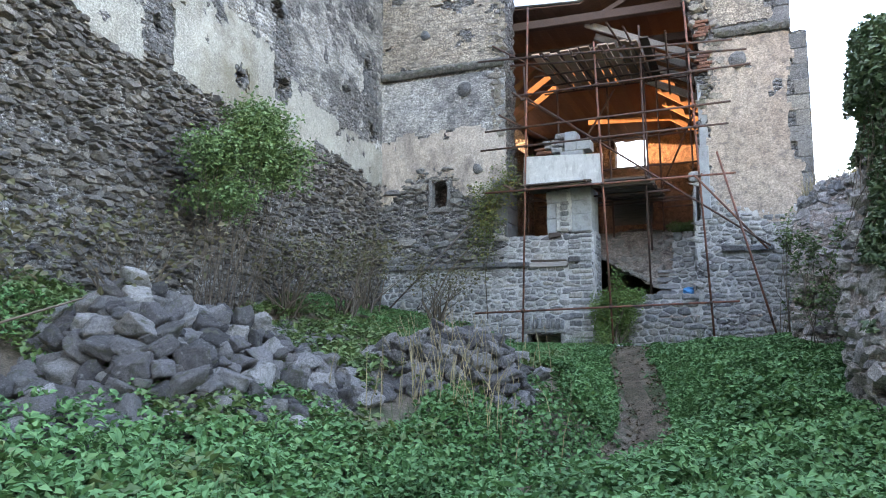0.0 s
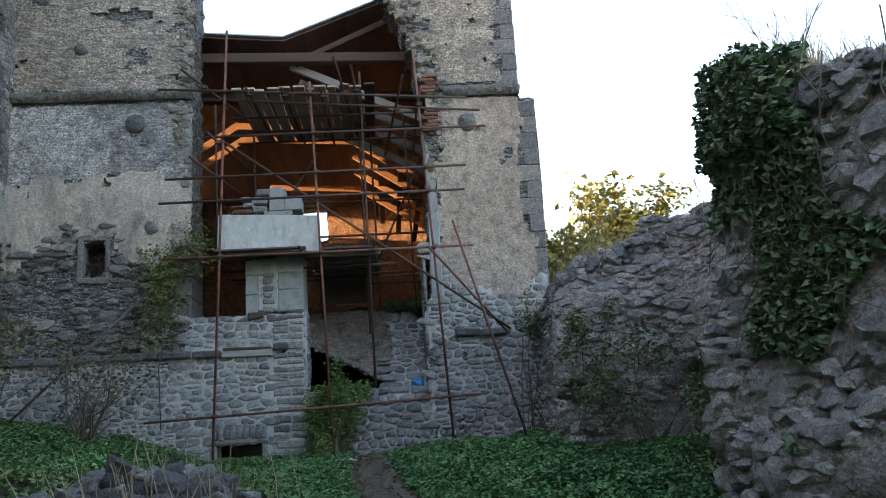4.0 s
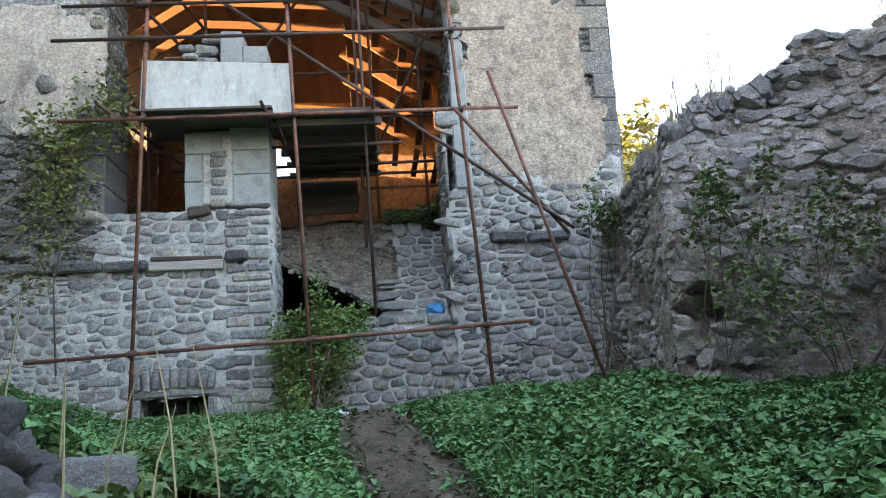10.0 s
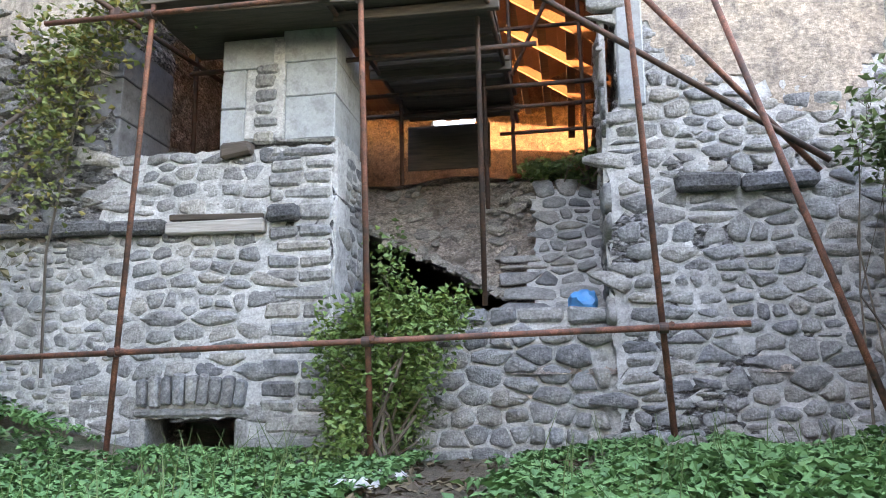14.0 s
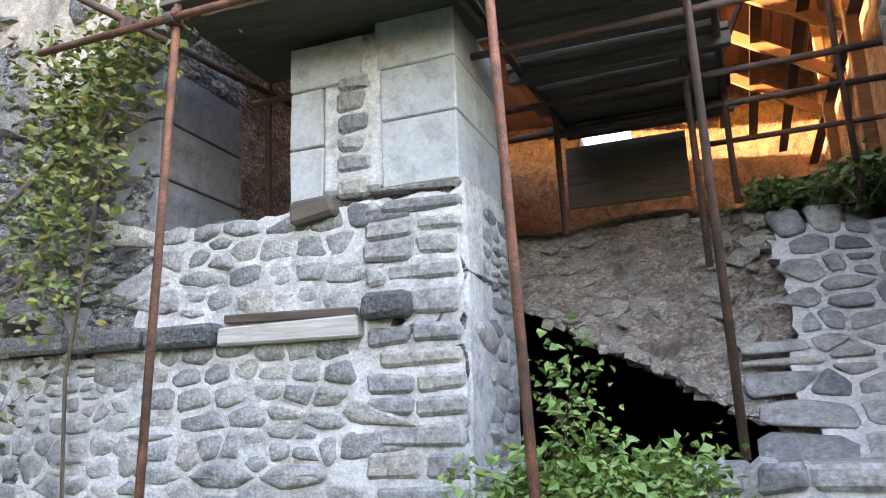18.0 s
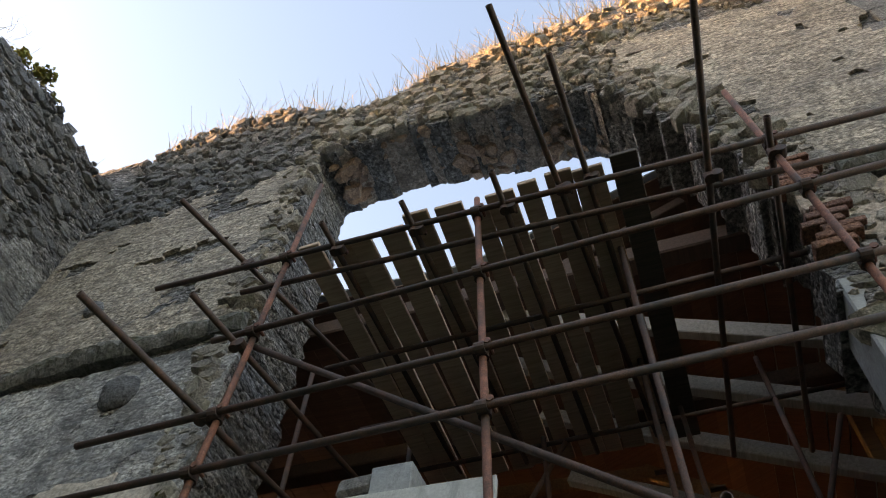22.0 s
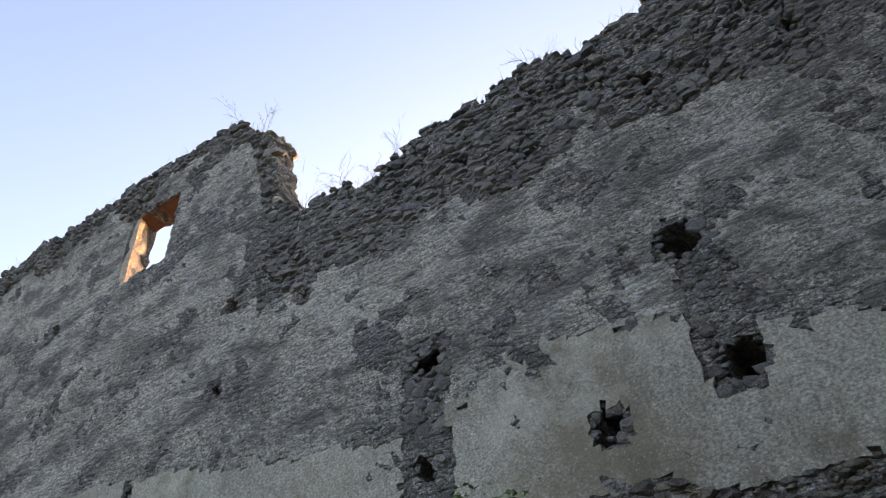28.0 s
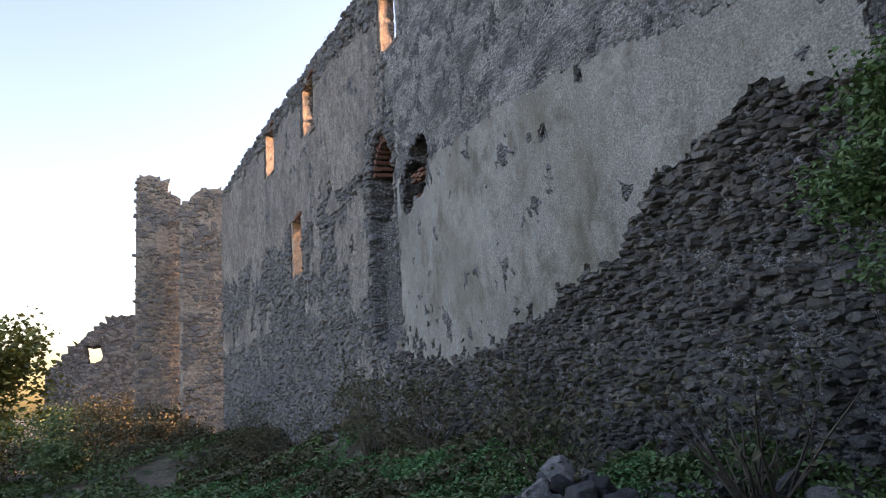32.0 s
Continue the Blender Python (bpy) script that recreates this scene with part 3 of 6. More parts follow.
def leaves_mesh(name, centres, size, material, seed, up=0.4, cup=0.25, long=1.5):
    """Many small pointed leaves, each a folded kite."""
    rng = np.random.RandomState(seed)
    n = len(centres)
    C = np.asarray(centres)
    d = rng.normal(size=(n, 3))
    d[:, 2] *= 0.5
    d /= np.linalg.norm(d, axis=1)[:, None]
    nn = rng.normal(size=(n, 3)) * (1 - up) + np.array([0, 0, 1.0]) * up * 2
    s = np.cross(d, nn)
    s /= np.linalg.norm(s, axis=1)[:, None] + 1e-9
    nn = np.cross(s, d)
    sz = size * rng.uniform(0.6, 1.3, n)[:, None]
    L, W = d * sz * long * 0.5, s * sz * 0.5
    N = nn * sz * cup
    P = np.stack([C - L, C - 0.1 * L + W + N, C + L - 0.3 * N, C - 0.1 * L - W + N, C + 0.1 * L], 1).reshape(-1, 3)
    b = np.arange(n)[:, None] * 5
    F = np.concatenate([b + [0, 4, 1], b + [1, 4, 2], b + [0, 3, 4], b + [3, 2, 4]])
    me = bpy.data.meshes.new(name)
    me.from_pydata(P.tolist(), [], F.tolist())
    me.materials.append(material)
    return me


def stems_mesh(name, lines, material, sides=4):
    """Thin tapering stems: each a list of (point, radius)."""
    V, F = [], []
    for line in lines:
        b = len(V)
        for i, (p, r) in enumerate(line):
            q = Vector(line[min(i + 1, len(line) - 1)][0]) - Vector(line[max(i - 1, 0)][0])
            m = q.to_track_quat("Z", "Y").to_matrix()
            for k in range(sides):
                a = 2 * math.pi * k / sides
                V.append(tuple(Vector(p) + m @ Vector((r * math.cos(a), r * math.sin(a), 0))))
            if i:
                for k in range(sides):
                    F.append((b + (i - 1) * sides + k, b + (i - 1) * sides + (k + 1) % sides, b + i * sides + (k + 1) % sides, b + i * sides + k))
    return mesh_of(name, V, F, material)


def boulder_mesh(name, seed, material, flat=0.75, soft=9.0, count=11):
    """A worn block: a polytope with rounded arrises and a pitted skin."""
    rng = np.random.RandomState(seed)
    bm = bmesh.new()
    bmesh.ops.create_icosphere(bm, subdivisions=4 if soft > 23 else 3, radius=1.0)
    N = np.concatenate([np.eye(3), -np.eye(3)]) + rng.normal(size=(6, 3)) * 0.3
    N = np.concatenate([N, rng.normal(size=(count - 6, 3))])
    N /= np.linalg.norm(N, axis=1)[:, None]
    D = np.concatenate([rng.uniform(0.3, 0.45, 6), rng.uniform(0.38, 0.5, count - 6)])
    for v in bm.verts:
        q = np.maximum(0.0, N @ np.array(v.co) / D)
        r = min(0.66, float((q ** soft).sum()) ** (-1.0 / soft)) if q.any() else 0.6
        c = v.co * r
        o = Vector((seed * 3.1, seed * 1.7, 0))
        c += v.co * (0.06 * noise.noise(c * 4.5 + o) + 0.035 * noise.noise(c * 11 + o) + 0.015 * noise.noise(c * 26 + o))
        v.co = Vector((c.x, c.y, c.z * flat))
    return bm_mesh(name, bm, material, True)


# ---------------------------------------------------------------- plan
FY, LX, TW = 15.95, -8.2, 0.8          # facade's face, long wall's face, wall thickness


def curve_of(points):
    xs, ys = zip(*sorted(points))
    return lambda q: np.interp(q, xs, ys)


def on_facade(u, z, d):
    return np.asarray(u) + 0 * np.asarray(z), FY + np.asarray(d), np.asarray(z) + 0 * np.asarray(u)


def bend(y):
    return LX + 0.092 * np.maximum(0.0, -5.0 - np.asarray(y))


def on_long(u, z, d):
    """The long wall: u is minus y, so that u grows to the right of its face."""
    y = -np.asarray(u)
    return bend(y) - np.asarray(d), y + 0 * np.asarray(z), np.asarray(z) + 0 * np.asarray(u)


# ground: heights at known places, blended
GROUND = [(0, -3, 0), (0, 0, 0), (-0.9, 1.5, 0.25), (-1.8, 2.9, 0.45), (-2.3, 4.5, 0.38), (-2.4, 5.5, 0.2), (-2.2, 6.3, 0.1), (-2, 7.2, 0.05), (-1.5, 8.9, 0.05),
          (-1.4, 10, 0.2), (-1.6, 11.2, 0.6), (-1.9, 12.2, 1.0), (-2.1, 12.8, 1.3), (-2.1, 14, 1.42), (-3, 15.9, 1.35), (-1.5, 15.9, 1.45), (-4.3, 15.9, 1.3), (-6.5, 15.9, 2.0), (-8, 15.9, 2.4),
          (0.4, 15.9, 1.7), (-8.2, 12.7, 2.7), (-8.2, 6, 2.5), (-8.2, 1.4, 2.35), (-8.2, -6, 2.2), (-7, -18, 1.5), (-6, -27, 0.8), (-4.5, 9.5, 1.35), (-3.3, 10.4, 1.5), (-3.45, 9.7, 1.45), (-2.85, 10.1, 1.15), (-3.3, 7.6, 0.65), (-4.2, 7, 0.9), (-4.5, 4, 0.75), (-3.5, 2, 0.5),
          (-5.5, 11.5, 1.8), (-4.2, 12.5, 1.1), (-3.4, 13.6, 1.15), (-6, 7, 1.7), (-6, 2, 1.4), (-5, -5, 0.8), (-3, -12, 0), (-2, -25, -0.5), (2.2, 12.3, 1.6), (0.4, 13.2, 1.6), (0.2, 11, 0.75), (1.2, 10, 0.9), (0.6, 8, 0.5), (1, 5, 0.3),
          (3, 0, 0), (5, -10, -0.5), (6, 6, 0.5), (5, 14, 1.5), (-2, 20, 1.8), (6, 25, 0.5), (-14, 0, 1), (-14, 20, 1.5)]
GX = np.array(GROUND)
# the trodden line: y, x, height
LANE = np.array([(0, 0, 0), (0.8, -0.42, 0.1), (1.55, -0.88, 0.27), (2.2, -1.38, 0.4), (2.9, -1.79, 0.47), (4.5, -2.38, 0.38), (5.5, -2.39, 0.2), (6.3, -2.22, 0.1), (7.2, -2.03, 0.05), (8.0, -1.77, 0.03), (8.9, -1.52, 0.05), (9.7, -1.42, 0.1), (10.4, -1.39, 0.3), (11.0, -1.5, 0.5), (11.85, -1.84, 0.88), (12.55, -2.0, 1.15), (12.9, -2.1, 1.32), (13.6, -2.1, 1.42), (16, -2.1, 1.42)])


def ground_at(x, y):
    x, y = np.asarray(x, float), np.asarray(y, float)
    d2 = (x[..., None] - GX[:, 0]) ** 2 + (y[..., None] - GX[:, 1]) ** 2
    w = np.exp(-d2 / 2.4) + 0.25 * np.exp(-d2 / 12.0) + 0.01 / (d2 + 6.0)
    z = (w * GX[:, 2]).sum(-1) / w.sum(-1)
    lane = np.exp(-((x - np.interp(y, LANE[:, 0], LANE[:, 1])) / 0.9) ** 2) * np.clip((y + 2) / 2, 0, 1) * np.clip((15.5 - y) / 1.5, 0, 1)
    z = z + (np.interp(y, LANE[:, 0], LANE[:, 2]) - z) * lane
    r = np.hypot(x + 3, y - 2)
    far = np.clip((r - 42) / 90, 0, 1)
    return z * (1 - np.clip((r - 40) / 30, 0, 1)) - 16 * far * far * (3 - 2 * far) + 0.05 * fbm(x, y, 1.1, 3, 9) * np.clip(1.4 - r / 40, 0, 1)


def gz(x, y):
    return float(ground_at(np.array([x]), np.array([y]))[0])


axis = np.concatenate([[-3000, -1200, -500, -250, -140, -90, -65, -50, -42], np.arange(-36, -12, 1.5), np.arange(-12, 8, 0.2), np.arange(8, 36, 1.5), [42, 50, 65, 90, 140, 250, 500, 1200, 3000]])
ayis = np.concatenate([[-3000, -1200, -500, -250, -140, -90, -65, -50, -42], np.arange(-36, -4, 1.2), np.arange(-4, 20, 0.2), np.arange(20, 36, 1.5), [42, 50, 65, 90, 140, 250, 500, 1200, 3000]])
GXX, GYY = np.meshgrid(axis, ayis, indexing="ij")
GZZ = ground_at(GXX, GYY)
gi = np.arange(GXX.size).reshape(GXX.shape)
ground_me = bpy.data.meshes.new("ground")
ground_me.from_pydata(np.stack([GXX, GYY, GZZ], -1).reshape(-1, 3).tolist(), [], np.stack([gi[:-1, :-1], gi[1:, :-1], gi[1:, 1:], gi[:-1, 1:]], -1).reshape(-1, 4).tolist())
ground_me.materials.append(EARTH)
ground_me.polygons.foreach_set("use_smooth", [True] * len(ground_me.polygons))
tagged(new("ground", ground_me), "uneven earth ground with dry litter climbing to the tower", "ground", kind="structure")

# the trodden path, a bare strip with frayed edges
py, ps = np.meshgrid(np.arange(-1.5, 15.7, 0.1), np.linspace(-1, 1, 13), indexing="ij")
half = 0.2 + 0.18 * fbm(py, ps * 0 + np.sign(ps), 0.6, 3, 91)
px = np.interp(py, LANE[:, 0], LANE[:, 1]) + ps * half
pz = ground_at(px, py) + np.where(np.abs(ps) > 0.95, -0.05, 0.028)
pi = np.arange(px.size).reshape(px.shape)
path_me = bpy.data.meshes.new("path")
path_me.from_pydata(np.stack([px, py, pz], -1).reshape(-1, 3).tolist(), [], np.stack([pi[:-1, :-1], pi[:-1, 1:], pi[1:, 1:], pi[1:, :-1]], -1).reshape(-1, 4).tolist())
path_me.materials.append(PATH_EARTH)
path_me.polygons.foreach_set("use_smooth", [True] * len(path_me.polygons))
tagged(new("path", path_me), "narrow trodden brown earth path through the weeds", "path", kind="structure")

# ---------------------------------------------------------------- tower facade
edge_r = curve_of([(1.0, -1.1), (2.5, -1.1), (3.7, -1.12), (4.0, -1.0), (4.8, -0.98), (6.2, -0.95), (6.7, -0.95), (7.25, -0.85), (7.6, -0.92), (7.96, -1.02), (8.51, -1.13), (9.2, -1.28), (9.7, -1.55), (10.3, -1.82), (10.8, -2.1)])
top_f = curve_of([(-9.8, 13.0), (-8.2, 12.75), (-7.3, 13.1), (-5.9, 12.8), (-5.15, 12.2), (-4.25, 11.95), (-3.97, 12.4), (-3.3, 12.55), (-2.4, 12.75), (-1.3, 12.75), (-0.6, 12.6), (0.04, 12.42), (0.7, 12.35), (0.85, 12.0)])
arch_f = curve_of([(-5.1, 10.85), (-4.7, 11.05), (-4.05, 11.05), (-3.3, 10.85), (-2.8, 10.7), (-2.1, 10.65), (-1.85, 10.3)])


def facade_keep(u, z):
    wob = 0.1 * fbm(u, z, 0.45, 3, 21)
    k = z < top_f(u) + 0.25 * fbm(u, z, 0.35, 3, 2)
    k &= (u < np.where(z < 7.62, 1.06, 0.8))
    opening = (u > -5.1) & (u < edge_r(z) + wob * np.where(z > 6.2, 1.6, 0.2)) & (z > 4.88) & (z < arch_f(u) + wob)
    gate = (u > -3.2) & (u < edge_r(z)) & (z > 0.5) & (z <= 4.95)
    niche = (u > -5.1) & (u < -4.14) & (z > 3.8) & (z <= 4.95)
    drain = (u > -4.66) & (u < -3.87) & (z < 1.72)
    pier_gap = (u > -4.2) & (u < -3.1) & (z > 3.86) & (z <= 4.95)
    slit = (u > -6.86) & (u < -6.52) & (z > 4.56) & (z < 5.2)
    return k & ~opening & ~gate & ~niche & ~drain & ~pier_gap & ~slit


def pits(spots, deep=0.85):
    def f(u, z):
        out = np.zeros_like(u)
        for pu, pz, r in spots:
            out = np.maximum(out, deep * (np.hypot(u - pu, (z - pz) * (0.9 + 0.25 * math.sin(pu * 7))) < r * (0.86 + 0.5 * fbm(u, z, 0.22, 2, 77))))
        return out
    return f


round_pits = pits([(0.41, 5.02, 0.08)])


wall_front = tagged(new("wall_tower_front", grid_wall("wall_tower_front", on_facade, -9.8, 1.1, 0.6, 13.7, 0.1, facade_keep, TW, CORE, round_pits, relief=0.05, seed=1)),
                    "ruined tower wall of rubble stone with a great ragged opening", "wall", kind="structure")


def layer(name, place, u0, u1, z0, z1, keep, thick, material, parent, label, seed, cell=0.08, pit=None, relief=0.012):
    me = grid_wall(name, lambda u, z, d: place(u, z, np.asarray(d) - thick), u0, u1, z0, z1, cell, keep, thick + 0.02, material, pit, 0.34, relief, seed)
    return under(name, me, parent, label)


low_l = curve_of([(-8.2, 4.75), (-7.6, 5.0), (-7.2, 5.35), (-6.95, 5.3), (-6.4, 5.25), (-6.1, 4.9), (-5.6, 4.75), (-5.1, 4.9)])
low_r = curve_of([(-0.95, 4.7), (-0.6, 4.3), (-0.2, 3.95), (0.3, 3.9), (0.7, 3.95), (1.06, 4.2)])


def has_facade(u, z):
    return facade_keep(u, z)


def inside(k):
    def f(u, z):
        return k(u, z) & has_facade(u, z)
    return f


layer("plaster_low", on_facade, -8.2, -5.0, 4.4, 6.9, inside(lambda u, z: ~((np.abs(u + 6.69) < 0.3) & (z < 5.3)) & (fbm(u, z, 0.35, 3, 131) > -0.68) & (z > low_l(u) + 0.25 * fbm(u, z, 0.5, 4, 31)) & (z < 6.35 + 0.5 * fbm(u, z, 0.9, 4, 8))), 0.035, PLASTER_LIGHT, wall_front, "pale cream lime plaster, broken at its lower edge", 11)
layer("plaster_middle", on_facade, -8.2, -5.0, 5.6, 7.75, inside(lambda u, z: (z >= 6.35 + 0.5 * fbm(u, z, 0.9, 4, 8)) & (z < 7.7)), 0.025, PLASTER_GREY, wall_front, "dark grey stained plaster", 12)
layer("plaster_upper", on_facade, -8.2, -5.0, 7.8, 11.4, inside(lambda u, z: (fbm(u, z * 1.6, 0.6, 4, 132) > -0.42) & (z > 7.9) & (z < 10.9 + 0.35 * (u + 5.0) * 0.3 + 0.35 * fbm(u, z, 0.7, 4, 13)) & (u < -5.25 + 0.3 * fbm(u, z, 0.4, 3, 14))), 0.03, PLASTER_BROWN, wall_front, "brown weathered lime render", 13)
layer("plaster_side", on_facade, -1.3, 1.1, 3.5, 7.7, inside(lambda u, z: (fbm(u, z, 0.4, 3, 133) > -0.68) & (z > low_r(u) + 0.3 * fbm(u, z, 0.45, 4, 33)) & (z < 7.62) & (u < 0.8 + 0.25 * fbm(u, z, 0.4, 3, 18)) & (u > edge_r(z) + 0.15 + 0.25 * fbm(u, z, 0.3, 3, 15))), 0.035, PLASTER_PINK, wall_front, "pinkish lime render with bare patches", 14)
layer("plaster_top", on_facade, -2.2, 0.6, 7.85, 12.0, inside(lambda u, z: (fbm(u, z * 1.5, 0.5, 4, 134) > -0.45) & (z > 7.95) & (z < 11.5 + 0.3 * fbm(u, z, 0.5, 4, 16)) & (u < 0.5 + 0.2 * fbm(u, z, 0.4, 3, 19)) & (u > edge_r(z) + 0.35 + 0.35 * fbm(u, z, 0.35, 3, 17))), 0.03, PLASTER_BROWN, wall_front, "brown weathered lime render", 15)


def string_course(u0, u1, z, name):
    me = grid_wall(name, lambda u, zz, d: on_facade(u, zz, np.asarray(d) - 0.09 - 0.05 * np.sin((np.asarray(zz) - z) * 18)), u0, u1, z - 0.02, z + 0.16, 0.045, lambda u, zz: has_facade(u, zz) & (fbm(u, zz, 0.3, 3, 5) > -0.45), 0.1, STRING, None, 0.45, 0.06, 3)
    return under(name, me, wall_front, "dark mossy stone moulding")


string_course(-8.2, -5.0, 7.76, "string_course")
string_course(-0.6, 1.04, 7.68, "string_course")
# cut corner stones up the tower's right edge
for i in range(27):
    z = 3.2 + i * 0.31
    top = z > 7.6
    w = 0.42 if i % 2 else 0.26
    xr = 0.82 if top else 1.08
    if 7.35 < z < 7.7 or z > 11.6:
        continue
    part("quoin", box_data(w, 0.09, 0.303, 0.012, 0.01, i), STONE_MID, wall_front, "", pose(xr - w / 2, FY + 0.022, z + 0.15))
# round stone bosses
for x, z in ((-6.05, 7.3), (-0.17, 7.15), (-7.05, 8.75), (-5.75, 5.4)):
    bm = bmesh.new()
    bmesh.ops.create_uvsphere(bm, u_segments=20, v_segments=12, radius=0.175 if z < 8 and z > 6 else 0.12)
    for v in bm.verts:
        v.co.y *= 0.55
        v.co += v.co.normalized() * 0.035 * noise.noise(v.co * 9) + v.co.normalized() * 0.015 * noise.noise(v.co * 23)
    part("stone_boss", bm, STONE_DARK, wall_front, "round dark stone boss", pose(x, FY - 0.03, z), True)
# slit window's frame
for sx, sz, w, h in ((-6.92, 4.88, 0.1, 0.72), (-6.46, 4.88, 0.1, 0.72), (-6.69, 5.25, 0.58, 0.1), (-6.69, 4.52, 0.5, 0.1)):
    part("slit_frame", box_data(w, 0.2, h, 0.018, 0.016, int(sz * 10 - sx * 3)), STONE_MID, wall_front, "grey cut-stone surround", pose(sx, FY + 0.07, sz))

# tower's other walls
def block(name, x0, x1, y0, y1, z0, z1, material, label, keep=None, axis="x", seed=0):
    """A plain wall with a hole pattern; axis is the way it runs."""
    if axis == "x":
        pl = lambda u, z, d: (np.asarray(u) + 0 * np.asarray(z), y0 + np.asarray(d), np.asarray(z) + 0 * np.asarray(u))
        me = grid_wall(name, pl, x0, x1, z0, z1, 0.2, keep or (lambda u, z: u > -1e9), y1 - y0, material, None, 0.2, 0.03, seed)
    else:
        pl = lambda u, z, d: (x0 + np.asarray(d), np.asarray(u) + 0 * np.asarray(z), np.asarray(z) + 0 * np.asarray(u))
        me = grid_wall(name, pl, y0, y1, z0, z1, 0.2, keep or (lambda u, z: u > -1e9), x1 - x0, material, None, 0.2, 0.03, seed)
    return tagged(new(name, me), label, "wall", kind="structure")


BACKY = 29.4
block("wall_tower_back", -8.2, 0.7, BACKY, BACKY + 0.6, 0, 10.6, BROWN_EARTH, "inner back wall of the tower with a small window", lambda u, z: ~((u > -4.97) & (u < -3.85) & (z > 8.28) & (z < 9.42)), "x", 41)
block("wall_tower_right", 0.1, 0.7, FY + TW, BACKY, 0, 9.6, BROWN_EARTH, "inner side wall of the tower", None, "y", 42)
# the gap is made up: it lets sun onto collars and rafters
block("wall_tower_left", -9.0, -8.2, FY, BACKY, 0, 12.0, CORE, "unseen side wall of the tower, its gap added to let the sun in", lambda u, z: ~((u > 19.4) & (u < 28.6) & (z > 8.7) & (z < 9.6)), "y", 43)

# unseen wall added to keep low sun off the facade's upper left
block("wall_sun_blocker", -10.2, -9.4, 12.5, 18.4, 0, 12.8, CORE, "added unseen wall behind the long wall that shades the tower's top", None, "y", 44)

# ---------------------------------------------------------------- long wall
top_l = curve_of([(-16, 11.55), (-13, 11.45), (-12.6, 11.8), (-12.3, 11.8), (-12, 11.5), (-11.5, 11.5), (-10.2, 11.55), (-9, 11.38), (-8.4, 11.3), (-7.7, 11.0), (-6.4, 11.2), (-5.75, 11.6), (-5.65, 12.4), (-5.4, 13.6), (-4.75, 14.3), (-4.2, 14.7), (-2, 14.75), (3, 14.5), (9, 14.3), (16, 14.1), (22, 13.9), (27, 13.5)])
LONG_WINDOWS = [(-3.1, -1.95, 11.8, 13.5), (4.4, 5.6, 11.8, 13.6), (11.4, 12.7, 11.8, 13.7), (16.6, 17.9, 11.8, 13.7), (13.2, 14.4, 7.1, 9.2)]
LONG_PITS = [(u, z, r * 0.72) for u, z, r in [(-10.53, 6.1, 0.24), (-11.62, 7.78, 0.25), (-8.57, 7.55, 0.2), (-8.52, 6.25, 0.2), (-11.85, 6.35, 0.2), (-14.27, 7.02, 0.18), (-15.5, 6.4, 0.2), (-15.2, 7.95, 0.22), (-15.3, 9.1, 0.16), (-11.84, 10.1, 0.12), (-9.2, 10.4, 0.1), (-5.2, 9.9, 0.12), (-13.4, 9.9, 0.1), (-0.1, 11.5, 0.15), (4.15, 7.75, 0.72), (3.35, 8.05, 0.9), (-6.6, 9.4, 0.1), (-3.6, 7.4, 0.09), (-2.4, 6.9, 0.09), (-5.0, 8.5, 0.1)]]


def long_keep(u, z):
    k = z < top_l(u) + 0.28 * fbm(u, z, 0.4, 3, 52)
    for a, b, c, d in LONG_WINDOWS:
        k &= ~((u > a) & (u < b + 0.2) & (z > c) & (z < d))
    return k


def long_pits(u, z):
    out = pits(LONG_PITS)(u, z)
    half = 0.82 + 0.14 * fbm(u, z, 0.5, 3, 180)
    channel = (np.abs(u - 5.95) < half) & (z > 4.2) & (z < 9.75 - 1.0 * (np.abs(u - 5.95) / 0.82) ** 2)
    return np.maximum(out, np.where(z > 7.4, 0.85, 0.3) * channel)


wall_long = tagged(new("wall_long", grid_wall("wall_long", on_long, -FY, 27.0, 0.08, 15.2, 0.12, long_keep, lambda u, z: np.where(z > 11.3, 0.5, 1.05), CORE, long_pits, relief=0.07, seed=51)),
                   "high ruined castle wall of rubble with worn plaster and window holes", "wall", kind="structure")
low_p = curve_of([(-16, 5.2), (-15.6, 5.25), (-13.1, 5.4), (-12.2, 5.3), (-8.3, 5.6), (-6.9, 5.8), (-5.3, 5.5), (-4.5, 4.9), (-4.1, 4.5), (-2.6, 4.3), (-0.6, 3.8), (2, 3.4), (5.7, 3.7), (27, 2.0)])
mid_p = curve_of([(-16, 6.0), (-13, 6.3), (-11.2, 7.0), (-10, 7.25), (-9, 6.9), (-8, 6.7), (-6, 7.1), (-4, 7.5), (-1, 7.9), (2, 8.0), (5.6, 8.3)])


def near_pit(u, z, grow=0.06):
    k = np.zeros(u.shape, bool)
    for pu, pz, r in LONG_PITS:
        k |= np.hypot(u - pu, z - pz) < r + grow + 0.09 * fbm(u, z, 0.25, 3, 60)
    k |= (np.abs(u + 8.55) < 0.3 + 0.12 * fbm(u, z, 0.4, 3, 61)) & (z > 5.0) & (z < 7.9)
    k |= (np.abs(u + 11.75) < 0.26 + 0.12 * fbm(u, z, 0.4, 3, 62)) & (z > 6.0) & (z < 8.0)
    k |= (np.abs(u + 15.3) < 0.35 + 0.15 * fbm(u, z, 0.4, 3, 63)) & (z > 6.2) & (z < 8.2)
    k |= (np.abs(u - 5.95) < 1.0) & (z > 4.0) & (z < 10.1)
    return k


